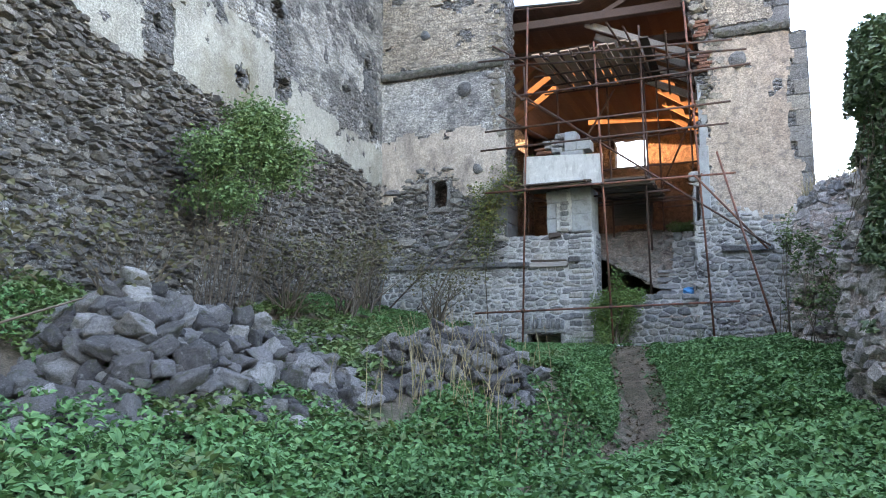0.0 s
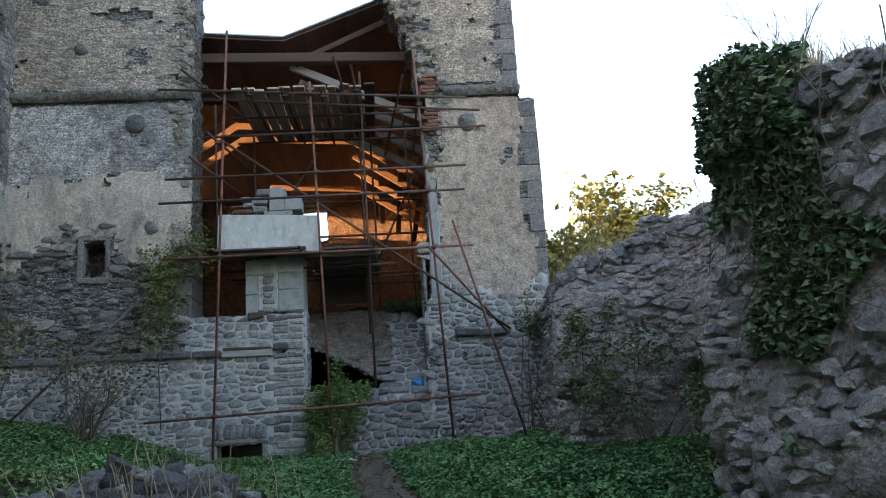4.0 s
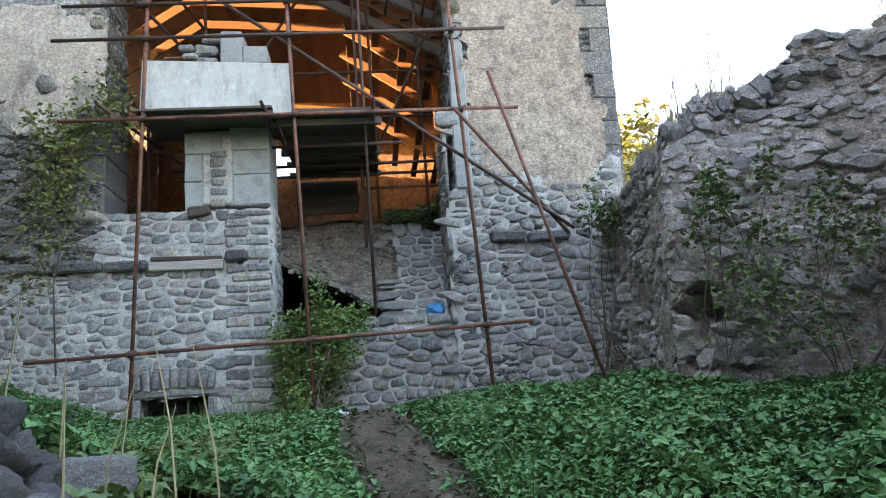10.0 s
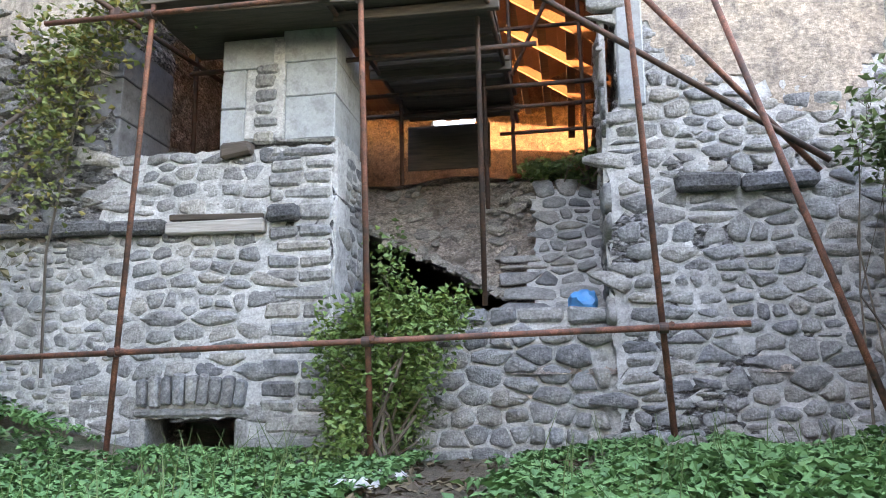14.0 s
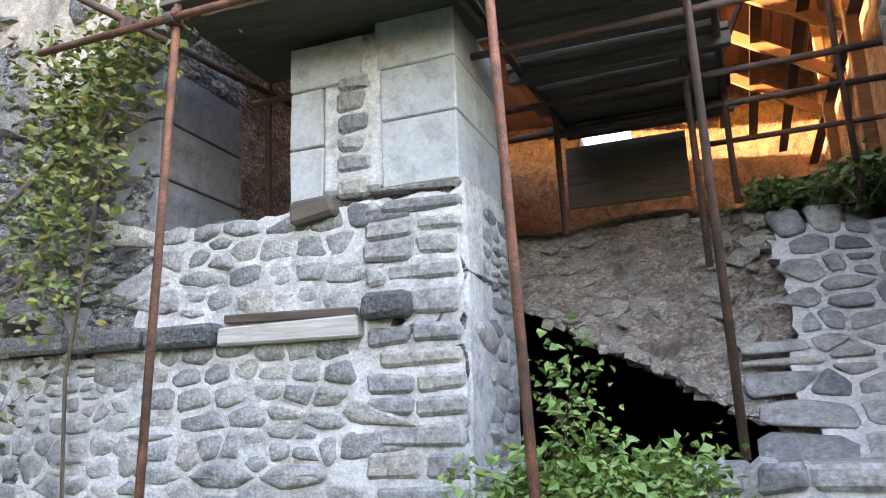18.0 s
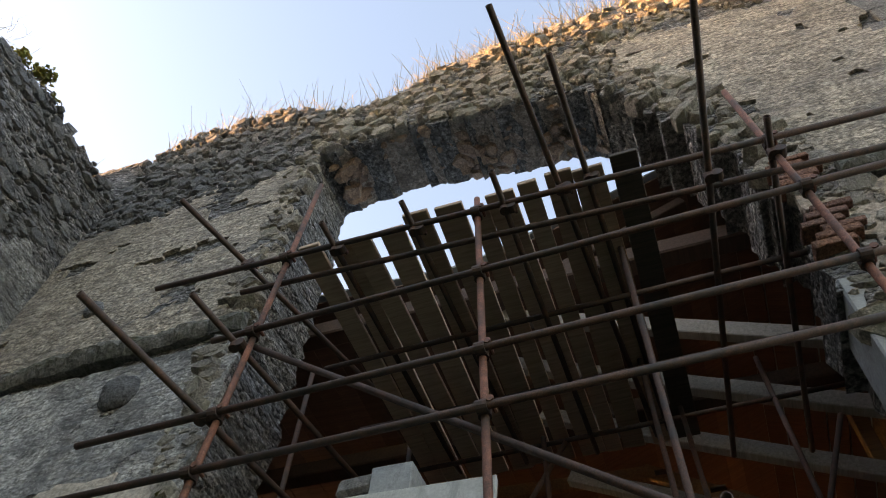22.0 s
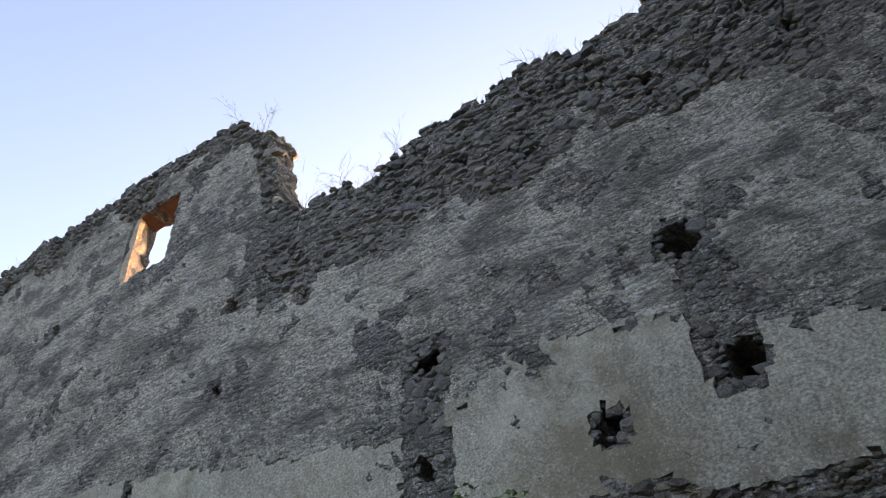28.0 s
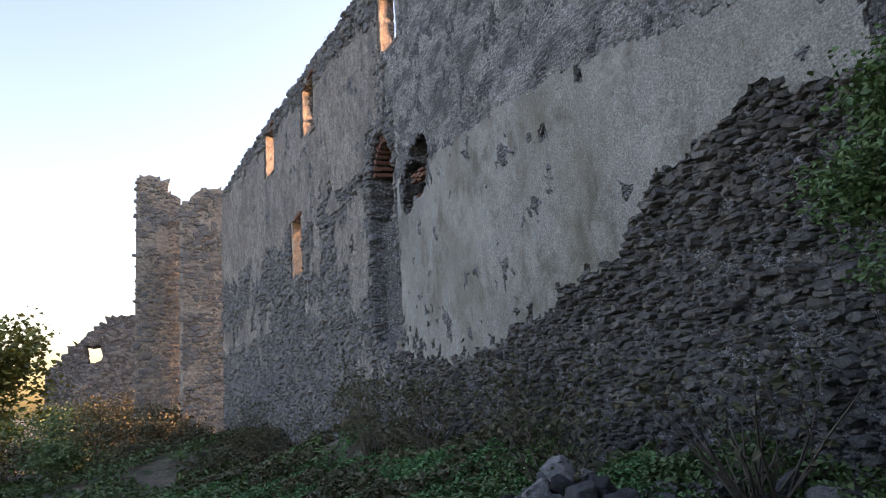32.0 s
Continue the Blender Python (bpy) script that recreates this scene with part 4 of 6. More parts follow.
def smooth_here(u, z):
    edge = low_p(u) + 0.25 * fbm(u, z, 0.5, 4, 64)
    return (z > edge) & (z < mid_p(u) + 0.12 * fbm(u, z, 0.6, 4, 65)) & ~near_pit(u, z) & (u < 5.6) & long_keep(u, z) & (fbm(u, z, 0.22, 2, 66) > -0.66 + 0.5 * np.clip(1 - (z - edge) / 0.6, 0, 1) * (u > -4) + 0.42 * np.clip(1 - (z - edge) / 2.2, 0, 1) * np.clip((u - 1.0) / 2.5, 0, 1))


def rough_here(u, z):
    return (z >= mid_p(u) + 0.12 * fbm(u, z, 0.6, 4, 65)) & (z < np.interp(u, [-5.7, -5.1], [9.75, 13.9]) + 0.9 * fbm(u, z, 0.9, 6, 67)) & (z < np.maximum(9.8, top_l(u) - 0.45)) & ~near_pit(u, z, 0.1) & (u < 5.5 + 0.5 * fbm(z, u, 1.4, 3, 171)) & long_keep(u, z)


def far_here(u, z):
    high = 9.0 + 1.2 * fbm(u, z, 1.6, 4, 169)
    return (u > 5.6 + 0.5 * fbm(z, u, 1.4, 3, 171)) & (z > 2.0) & (z < 13.2 + 0.5 * fbm(u, z, 0.8, 3, 170)) & ~near_pit(u, z) & long_keep(u, z) & ((z > high) | (fbm(u, z * 0.7, 1.3, 5, 69) > np.where(z < 5.5, 0.42, 0.18)))


layer("plaster_smooth", on_long, -FY, 5.7, 3.0, 8.6, smooth_here, 0.035, SMOOTH_GREY, wall_long, "smooth grey plaster with pocked lower edge", 71, 0.07)
layer("plaster_rough", on_long, -FY, 6.2, 5.6, 14.6, rough_here, 0.016, RENDER_ROUGH, wall_long, "streaky worn render over rubble", 72, 0.06, None, 0.03)
layer("plaster_far", on_long, 4.9, 27.0, 2.0, 13.4, far_here, 0.03, FAR_PLASTER, wall_long, "worn brown-grey plaster left in patches", 73, 0.12)

for a, b, c0, d0 in LONG_WINDOWS:
    # the reveal splays outwards: a wedge fills the far side of the hole
    xa, xb = float(bend(-b)), float(bend(-b - 0.5))
    ya, yb, deep = -b, -b - 0.22, 0.48 if c0 > 10 else 1.0
    v = []
    for zz in np.linspace(c0 - 0.02, d0 + 0.02, 9):
        for s in (0.0, 0.34, 0.67, 1.0):
            r = 0.02 * math.sin(zz * 37 + s * 11)
            v.append((xa - 0.015 + s * (xb - xa - deep) + r, ya + s * (yb - ya) + r, zz))
        v += [(xb - deep, yb - 0.02, zz), (xa - 0.02, yb - 0.02, zz)]
    f = []
    for i in range(8):
        for j in range(6):
            f.append((i * 6 + j, i * 6 + (j + 1) % 6, (i + 1) * 6 + (j + 1) % 6, (i + 1) * 6 + j))
    f += [(0, 1, 2, 3, 4, 5), tuple(48 + k for k in range(6))]
    under("window_reveal", mesh_of("window_reveal", v, f, PLASTER_PINK), wall_long, "plastered splayed window reveal")
    for zz, hh in ((c0 - 0.06, 0.1), (d0 + 0.05, 0.12)):
        part("window_lintel", box_data(deep * 0.95, b - a + 0.5, hh, 0.015, 0.012, int(b * 7)), BRICK if zz > c0 else STONE_RUIN, wall_long, "", pose(xa - 0.01 - deep * 0.48, -(a + b) / 2 - 0.1, zz))

# brick lining of the arched recess and its plastered infill
for k in range(15):
    a = math.pi * (k + 0.5) / 15
    uu, zz = 5.95 + 0.74 * math.cos(a), 8.7 + 0.92 * math.sin(a)
    part("arch_brick", box_data(0.5, 0.1, 0.24, 0.01, 0.012, k), BRICK, wall_long, "", pose(float(bend(-uu)) - 0.34, -uu, zz, 90 - math.degrees(a), 0, 0))
part("infill", box_data(0.12, 1.0, 1.15, 0.02, 0.02, 5), PLASTER_PINK, wall_long, "pale plastered infill of the arched recess", pose(float(bend(-5.95)) - 0.55, -5.95, 8.25))
for k in range(12):
    part("breach_brick", box_data(0.22, 0.26, 0.075, 0.008, 0.01, 40 + k), BRICK, wall_long, "", pose(float(bend(-3.6)) - 0.42 + 0.03 * (k % 3), -4.35 + 0.3 * (k % 4) + 0.12 * (k // 4 % 2), 7.42 + 0.085 * (k // 4), 3 * math.sin(k), 0, 4 * math.cos(k * 3)))

# ---------------------------------------------------------------- right rubble wall
RIGHT = [(0.62, 15.9), (0.5, 14.6), (0.45, 13.4), (1.3, 13.15), (2.3, 12.9), (2.55, 12.2), (2.2, 11.2), (1.7, 10.3), (1.25, 9.6), (0.85, 9.1), (1.0, 8.2), (1.5, 7.0), (2.2, 5.5), (3.2, 3.5), (4.5, 0.5), (6, -4)]
rp = np.array(RIGHT)
rs = np.concatenate([[0], np.cumsum(np.hypot(*np.diff(rp, axis=0).T))])
rtan = np.gradient(rp, rs, axis=0)
rnor = np.stack([-rtan[:, 1], rtan[:, 0]], -1)
rnor /= np.linalg.norm(rnor, axis=1)[:, None]
RLEN = float(rs[-1])


def on_right(u, z, d):
    """Along the rubble wall; its face leans back as it rises."""
    u, z, d = np.broadcast_arrays(np.asarray(u, float), np.asarray(z, float), np.asarray(d, float))
    x, y = np.interp(u, rs, rp[:, 0]), np.interp(u, rs, rp[:, 1])
    nx, ny = np.interp(u, rs, rnor[:, 0]), np.interp(u, rs, rnor[:, 1])
    back = d + 0.16 * np.maximum(0, z - 1.5) + 0.22 * fbm(u, z, 1.4, 3, 81)
    return x + nx * back, y + ny * back, z


top_r = curve_of([(0, 3.3), (1.0, 3.6), (2.5, 3.9), (3.4, 4.15), (4.4, 4.5), (5.2, 4.9), (6, 5.1), (7.2, 5.05), (8, 4.65), (8.7, 4.7), (9.6, 4.4), (10.9, 4.05), (12.6, 3.5), (15, 3.2), (RLEN, 2.8)])


def right_keep(u, z):
    return z < top_r(u) + 0.3 * fbm(u, z, 0.5, 3, 82)


RIGHT_PITS = pits([(2.75, 2.1, 0.22), (4.4, 2.3, 0.2), (5.1, 2.25, 0.2)], 0.4)
wall_right = tagged(new("wall_rubble", grid_wall("wall_rubble", on_right, 0, RLEN, 0.0, 6.2, 0.13, right_keep, 0.9, DIRT, RIGHT_PITS, relief=0.09, seed=83)),
                    "low overgrown ruin wall of rough rubble", "wall", kind="structure")

# ---------------------------------------------------------------- low gate wall, pier, niche
gate_low = tagged(new("wall_gate", grid_wall("wall_gate", lambda u, z, d: on_facade(u, z, np.asarray(d) + 0.05), -3.25, -1.05, 0.6, 2.56, 0.1, lambda u, z: z < 2.46 + 0.05 * fbm(u, z, 0.4, 3, 90), 0.45, MORTAR, None, relief=0.03, seed=90)),
                  "low stone wall across the gateway", "wall", kind="structure")
pier = thing("gate_pier", "masonry pier of grey blocks and stones beside the gateway", "pier", (-3.7, FY + 0.3, 3.8))


def at_pier(x, y, z):
    return pose(x + 3.7, y - FY - 0.3, z - 3.8)


part("pier_core", box_data(0.78, 0.6, 1.1, 0.02, 0.01, 3), MORTAR, pier, "pale mortar core", at_pier(-3.73, FY + 0.36, 4.3))
part("pier_core", box_data(1.0, 0.34, 0.75, 0.03, 0.02, 4), MORTAR, pier, "pale mortar core", at_pier(-4.0, FY + 0.22, 5.2))
for i, (x, z, w, h, dep) in enumerate([(-3.4, 4.04, 0.42, 0.36, 0.72), (-3.4, 4.37, 0.42, 0.29, 0.72), (-4.06, 3.98, 0.2, 0.33, 0.66), (-4.06, 4.32, 0.2, 0.33, 0.66), (-3.94, 4.62, 0.44, 0.26, 0.64), (-3.42, 4.66, 0.46, 0.28, 0.74)]):
    part("block", box_data(w, dep, h, 0.008, 0.006, i), CONCRETE, pier, "grey aerated block", at_pier(x, FY + dep / 2 - 0.03, z))
for i, (z, w, h) in enumerate([(3.9, 0.17, 0.1), (4.02, 0.2, 0.1), (4.13, 0.16, 0.09), (4.24, 0.19, 0.11), (4.37, 0.18, 0.11), (4.48, 0.2, 0.09)]):
    part("pier_stone", box_data(w, 0.3, h, 0.022, 0.014, i + 60), STONE_GREY, pier, "", at_pier(-3.79 + 0.02 * (i % 2), FY + 0.11, z))
part("pier_core", box_data(0.36, 0.3, 0.86, 0.02, 0.01, 5), MORTAR, pier, "pale mortar core", at_pier(-3.79, FY + 0.13, 4.3))
for i, (x, z, w, h) in enumerate([(-3.62, 5.84, 0.26, 0.42), (-3.34, 5.74, 0.28, 0.22), (-3.6, 5.52, 0.5, 0.2)]):
    part("block", box_data(w, 0.4, h, 0.008, 0.006, i + 9), CONCRETE, pier, "grey aerated block", at_pier(x, FY + 0.2, z))
for i, (x, z, w, h) in enumerate([(-4.38, 5.52, 0.3, 0.09), (-4.05, 5.53, 0.28, 0.11), (-4.22, 5.63, 0.35, 0.08), (-3.92, 5.66, 0.26, 0.13), (-4.32, 5.72, 0.26, 0.07), (-3.93, 5.82, 0.28, 0.14), (-3.86, 5.97, 0.24, 0.12), (-4.12, 5.75, 0.2, 0.08), (-4.16, 5.86, 0.18, 0.09)]):
    part("pier_stone", box_data(w, 0.34, h, 0.025, 0.015, i + 30), BRICK if i in (0, 2, 4) else STONE_GREY, pier, "", at_pier(x, FY + 0.18, z))
niche_jamb = thing("niche_jamb", "dark grey block jamb of the small window opening", "jamb", (-5.24, FY + 0.4, 3.8))
for i, z in enumerate((3.97, 4.33, 4.69)):
    part("jamb_block", box_data(0.32, 0.8, 0.345, 0.008, 0.005, i), DARK_BLOCK, niche_jamb, "dark grey jamb block", pose(0.02, -0.02, z - 3.8))
jamb_strip = thing("gate_jamb", "smooth grey cement jamb strip of the opening", "jamb", (-0.9, FY + 0.2, 3.95))
part("strip", box_data(0.2, 0.5, 1.5, 0.012, 0.012, 5), CONCRETE, jamb_strip, "", pose(0.0, 0.0, 0.75))
part("strip", box_data(0.17, 0.45, 1.3, 0.012, 0.012, 6), CONCRETE, jamb_strip, "", pose(0.01, 0.02, 2.15))
lintel = thing("timber_lintel", "grey weathered timber set in the masonry", "lintel", (-4.13, FY - 0.02, 3.16))
part("timber", box_data(0.82, 0.16, 0.1, 0.012, 0.008, 7), GREY_WOOD, lintel)
# dark wood strip drawn where the joint is only an open, shadowed gap
part("packing_board", box_data(0.8, 0.12, 0.045, 0.008, 0.01, 8), OLD_WOOD, lintel, "dark strip in place of the shadowed gap over the lintel", pose(0, 0.01, 0.09, 0, 1.5, 0))
stub = thing("timber_stub", "sawn-off dark timber stub in the niche sill", "beam end", (-3.99, FY + 0.05, 3.79))
part("timber", box_data(0.26, 0.3, 0.12, 0.02, 0.015, 9), OLD_WOOD, stub, "", pose(0, 0, 0, 0, -6, 0))

# rubble slope and dark vault behind the gate
def on_slope(u, z, d):
    u, z, d = np.broadcast_arrays(np.asarray(u, float), np.asarray(z, float), np.asarray(d, float))
    return u, 16.42 + (z - 2.45) * 1.05 + 0.2 * fbm(u, z, 0.8, 3, 96) + d, z


def slope_keep(u, z):
    line = np.where(u < -3.25, 3.38, 3.38 - (u + 3.25) * 0.56) - 0.06 * fbm(u, z, 0.25, 3, 97)
    return ~((u < -1.85) & (z < line))


tagged(new("wall_slope", grid_wall("wall_slope", on_slope, -8.1, 0.05, 2.0, 4.1, 0.045, slope_keep, 0.3, DIRT, None, 0.22, 0.12, 97)), "pale rubble bank over a dark vault mouth", "bank", kind="structure")
fx, fy = np.meshgrid(np.linspace(-8.1, 0.05, 50), np.linspace(18.1, BACKY, 60), indexing="ij")
fi = np.arange(fx.size).reshape(fx.shape)
floor_me = bpy.data.meshes.new("floor_tower")
floor_me.from_pydata(np.stack([fx, fy, 4.08 + 0.1 * fbm(fx, fy, 0.8, 3, 98)], -1).reshape(-1, 3).tolist(), [], np.stack([fi[:-1, :-1], fi[1:, :-1], fi[1:, 1:], fi[:-1, 1:]], -1).reshape(-1, 4).tolist())
floor_me.materials.append(DIRT)
tagged(new("floor_tower", floor_me), "rubble-strewn earth floor inside the tower", "floor", kind="structure")

# ---------------------------------------------------------------- roof
roof = thing("tower_roof", "timber roof of dark brown boards over the tower", "roof")
prof = [(-8.6, 9.75), (-3.6, 9.4), (-0.9, 10.5), (0.9, 9.7)]
for (xa, za), (xb, zb) in zip(prof, prof[1:]):
    n = int(math.hypot(xb - xa, zb - za) / 0.22)
    for i in range(n):
        t0, t1 = i / n, (i + 1) / n
        a = Vector((xa + (xb - xa) * (t0 + t1) / 2, 0, za + (zb - za) * (t0 + t1) / 2))
        slope = math.degrees(math.atan2(zb - za, xb - xa))
        part("roof_board", box_data(0.226, BACKY - 16.7, 0.025, 0.004, 0.0, i), ROOF_WOOD, roof, "", pose(a.x, (16.98 + BACKY + 0.3) / 2, a.z + 0.004 * (i % 2), 0, -slope, 0))
    part("roof_sheet", box_data(math.hypot(xb - xa, zb - za) + 0.02, BACKY - 16.6, 0.03, 0.004, 0.0, 5), ZINC, roof, "pale grey metal sheet", pose((xa + xb) / 2, (16.94 + BACKY + 0.34) / 2, (za + zb) / 2 + 0.07, 0, -math.degrees(math.atan2(zb - za, xb - xa)), 0))
for i, y in enumerate((17.1, 19.0)):
    beam_between("tie_beam", (-8.1, y, 9.12), (0.2, y, 9.0), 0.2, 0.2, TIE_WOOD, roof, "reddish brown tie beam", i)
beam_between("strut", (-3.4, 17.2, 9.0), (-1.4, 17.2, 9.95), 0.12, 0.12, TIE_WOOD, roof, "", 8)
for i, (y, xa, za, xb, zb) in enumerate([(17.3, -3.5, 9.0, -0.4, 7.55), (17.9, -3.4, 8.9, -0.4, 7.45), (18.5, -3.3, 8.75, -0.4, 7.3), (19.2, -3.2, 8.5, -0.4, 7.1)]):
    beam_between("strut", (xa, y, za), (xb, y, zb), 0.1, 0.16, GREY_WOOD, roof, "pale grey diagonal strut", i)
for i, (y, ends) in enumerate(((19.9, 3), (20.7, 3), (21.6, 3), (22.8, 1), (24.2, 1), (25.8, 2))):
    if ends != 1:
        beam_between("collar", (-5.2, y, 9.1), (-2.45, y, 8.95), 0.07, 0.17, BROWN_WOOD, roof, "", i)
    beam_between("rafter", (-2.5, y, 9.0), (-0.15, y, 7.45), 0.07, 0.17, BROWN_WOOD, roof, "", i + 9)
    if ends == 3:
        beam_between("rafter", (-5.15, y, 9.15), (-7.6, y, 7.5), 0.07, 0.17, BROWN_WOOD, roof, "", i + 18)
for i in range(5):
    x = -2.3 + i * 0.52
    beam_between("sheathing", (x, 19.8, 9.02 - (x + 2.5) * 0.66), (x, 28.6, 9.02 - (x + 2.5) * 0.66), 0.16, 0.02, OLD_WOOD, roof, "", i)
for y in (19.6, 22.5, 25.4):
    beam_between("post", (-0.25, y, 4.0), (-0.25, y, 7.6), 0.16, 0.16, BROWN_WOOD, roof, "", int(y))
    beam_between("post", (-0.25, y + 0.05, 7.55), (-0.25, y + 0.05, 9.7), 0.14, 0.14, BROWN_WOOD, roof, "", int(y) + 3)

# ---------------------------------------------------------------- scaffold
SY, SR = 15.35, 0.021
scaffold = thing("scaffold", "rusty tube scaffold standing before the tower opening", "scaffold", (-2.8, SY, 1.4))
S0 = Vector((-2.8, SY, 1.4))


def sc_tube(name, a, b, mt, r=SR):
    tube_between(name, Vector(a) - S0, Vector(b) - S0, r, mt, scaffold)


COUPLER = None


def coupler(x, y, z, turn=0):
    """A swivel clamp: two collars and a bolt in one casting."""
    global COUPLER
    if COUPLER is None:
        bm = bmesh.new()
        bmesh.ops.create_cone(bm, cap_ends=True, segments=12, radius1=0.034, radius2=0.034, depth=0.055)
        c2 = bmesh.ops.create_cone(bm, cap_ends=True, segments=12, radius1=0.034, radius2=0.034, depth=0.055, matrix=pose(0, -0.045, 0, 0, 90, 0))
        b2 = bmesh.new()
        bmesh.ops.create_cone(b2, cap_ends=True, segments=6, radius1=0.011, radius2=0.011, depth=0.09, matrix=pose(0.045, -0.02, 0.02, 90, 0, 0))
        bmesh.ops.create_cone(b2, cap_ends=True, segments=6, radius1=0.02, radius2=0.02, depth=0.016, matrix=pose(0.045, -0.065, 0.02, 90, 0, 0))
        COUPLER = (bm_mesh("coupler", bm, DARK_RUST), bm_mesh("bolt", b2, RUST))
    c = under("coupler", COUPLER[0], scaffold, "", "", Matrix.Translation(Vector((x, y, z)) - S0) @ pose(0, 0, 0, 0, 0, turn))
    under("bolt", COUPLER[1], c)


standards = [((-4.57, SY, gz(-4.57, SY) - 0.05), (-4.36, SY, 8.75)), ((-2.7, SY, gz(-2.7, SY) - 0.05), (-2.95, SY, 7.75)), ((-0.8, SY, gz(-0.8, SY) - 0.05), (-1.13, SY, 8.3))]
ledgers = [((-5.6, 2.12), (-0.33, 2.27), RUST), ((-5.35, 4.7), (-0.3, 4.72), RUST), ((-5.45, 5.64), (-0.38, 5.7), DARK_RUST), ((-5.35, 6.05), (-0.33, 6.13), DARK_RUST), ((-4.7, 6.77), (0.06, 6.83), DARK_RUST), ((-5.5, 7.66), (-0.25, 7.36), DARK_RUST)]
for a, b in standards:
    sc_tube("standard", a, b, RUST)
for (xa, za), (xb, zb), mt in ledgers:
    sc_tube("ledger", (xa, SY - 0.045, za), (xb, SY - 0.045, zb), mt)
    for a, b in standards:
        z = za + (zb - za) * ((a[0] + b[0]) / 2 - xa) / (xb - xa)
        x = a[0] + (b[0] - a[0]) * (z - a[2]) / (b[2] - a[2])
        if z < b[2]:
            coupler(x, SY, z)
sc_tube("ledger", (-4.8, SY + 0.1, 7.52), (0.0, SY + 0.1, 7.18), DARK_RUST)
# transoms run out from the wall towards the yard
transoms = [(-4.72, 14.38, -4.3, 16.6, 6.1), (-4.95, 14.7, -4.25, 17.0, 7.72), (-4.6, 14.9, -4.2, 17.2, 6.72), (-2.45, 14.05, -2.2, 17.8, 7.56), (-2.2, 14.45, -2.1, 17.8, 7.6), (-1.38, 14.06, -1.68, 17.8, 7.22), (-3.15, 15.05, -3.0, 17.9, 4.76), (-4.85, 15.0, -4.5, 17.2, 4.78),
            (-4.0, 15.1, -3.9, 17.8, 7.57), (-3.4, 15.1, -3.3, 17.8, 7.54), (-2.75, 15.05, -2.7, 17.8, 7.5), (-1.95, 15.05, -1.9, 18.2, 4.76), (-1.1, 15.1, -1.1, 18.0, 7.3)]
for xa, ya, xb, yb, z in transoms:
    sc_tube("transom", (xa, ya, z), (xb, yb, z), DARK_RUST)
    coupler(xa + (xb - xa) * (SY - ya) / (yb - ya), SY - 0.02, z - 0.03, 90)
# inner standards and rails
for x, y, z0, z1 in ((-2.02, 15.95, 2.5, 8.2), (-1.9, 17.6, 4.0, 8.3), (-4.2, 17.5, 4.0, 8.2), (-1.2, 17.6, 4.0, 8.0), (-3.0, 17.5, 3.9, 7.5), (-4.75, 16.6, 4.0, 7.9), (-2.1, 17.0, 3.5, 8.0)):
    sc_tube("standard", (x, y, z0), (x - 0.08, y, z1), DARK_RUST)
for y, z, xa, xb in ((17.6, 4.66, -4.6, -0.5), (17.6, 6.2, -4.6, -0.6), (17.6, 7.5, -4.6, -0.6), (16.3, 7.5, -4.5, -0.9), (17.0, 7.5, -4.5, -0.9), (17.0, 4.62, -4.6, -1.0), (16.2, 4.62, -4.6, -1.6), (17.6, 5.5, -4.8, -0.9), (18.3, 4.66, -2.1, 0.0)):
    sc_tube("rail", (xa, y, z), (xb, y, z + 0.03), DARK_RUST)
sc_tube("brace", (-4.42, SY + 0.05, 6.72), (0.25, SY + 0.05, 3.3), DARK_RUST)
sc_tube("brace", (-1.05, SY - 0.09, 4.72), (0.2, SY + 0.1, 3.25), RUST)
sc_tube("brace", (-0.62, SY - 0.08, 5.15), (0.32, SY - 0.5, gz(0.32, SY - 0.5) - 0.03), RUST)
sc_tube("brace", (-4.4, 17.5, 5.0), (-2.9, 17.5, 7.4), DARK_RUST)
sc_tube("brace", (-1.9, 17.55, 5.0), (-0.9, 17.55, 7.2), DARK_RUST)

# ---------------------------------------------------------------- platforms
upper = thing("upper_platform", "loose scaffold boards laid side by side with gaps", "platform", (-3.1, 16.5, 7.6))
xs = -4.25
rb = random.Random(4)
i = 0
while xs < -1.95:
    w = rb.choice((0.13, 0.16, 0.18, 0.2))
    y0 = 15.24 + rb.uniform(0, 0.12)
    part("plank", box_data(w, 17.95 - y0, 0.035, 0.004, 0.002, i), OLD_WOOD if rb.random() < 0.18 else PLANK_WOOD, upper, "", pose(xs + w / 2 + 3.1, (y0 + 17.95) / 2 - 16.5, 0.025 + 0.02 * (i % 2), rb.uniform(-0.4, 0.4), 0, rb.uniform(-1.2, 1.2)))
    xs += w + rb.uniform(0.015, 0.045)
    i += 1
lower = thing("lower_platform", "dark board platform on the scaffold", "platform", (-3.2, 16.6, 4.74))
part("sheet", box_data(1.5, 1.0, 0.03, 0.004, 0.003, 3), OLD_WOOD, lower, "", pose(-0.62, -0.78, 0.075))
for i in range(13):
    w = 0.19
    if i in (6, 9):
        part("plank", box_data(0.28, w, 0.04, 0.004, 0.003, i), OLD_WOOD, lower, "", pose(1.2, -1.05 + i * 0.215, 0.07))
        part("plank", box_data(0.3, w, 0.04, 0.004, 0.003, i), OLD_WOOD, lower, "", pose(0.2, -1.05 + i * 0.215, 0.07))
    part("plank", box_data(1.15, w if i not in (5, 8) else 0.16, 0.04, 0.004, 0.003, i), OLD_WOOD, lower, "", pose(0.72, -1.05 + i * 0.205, 0.07 + 0.02 * (i % 2)))
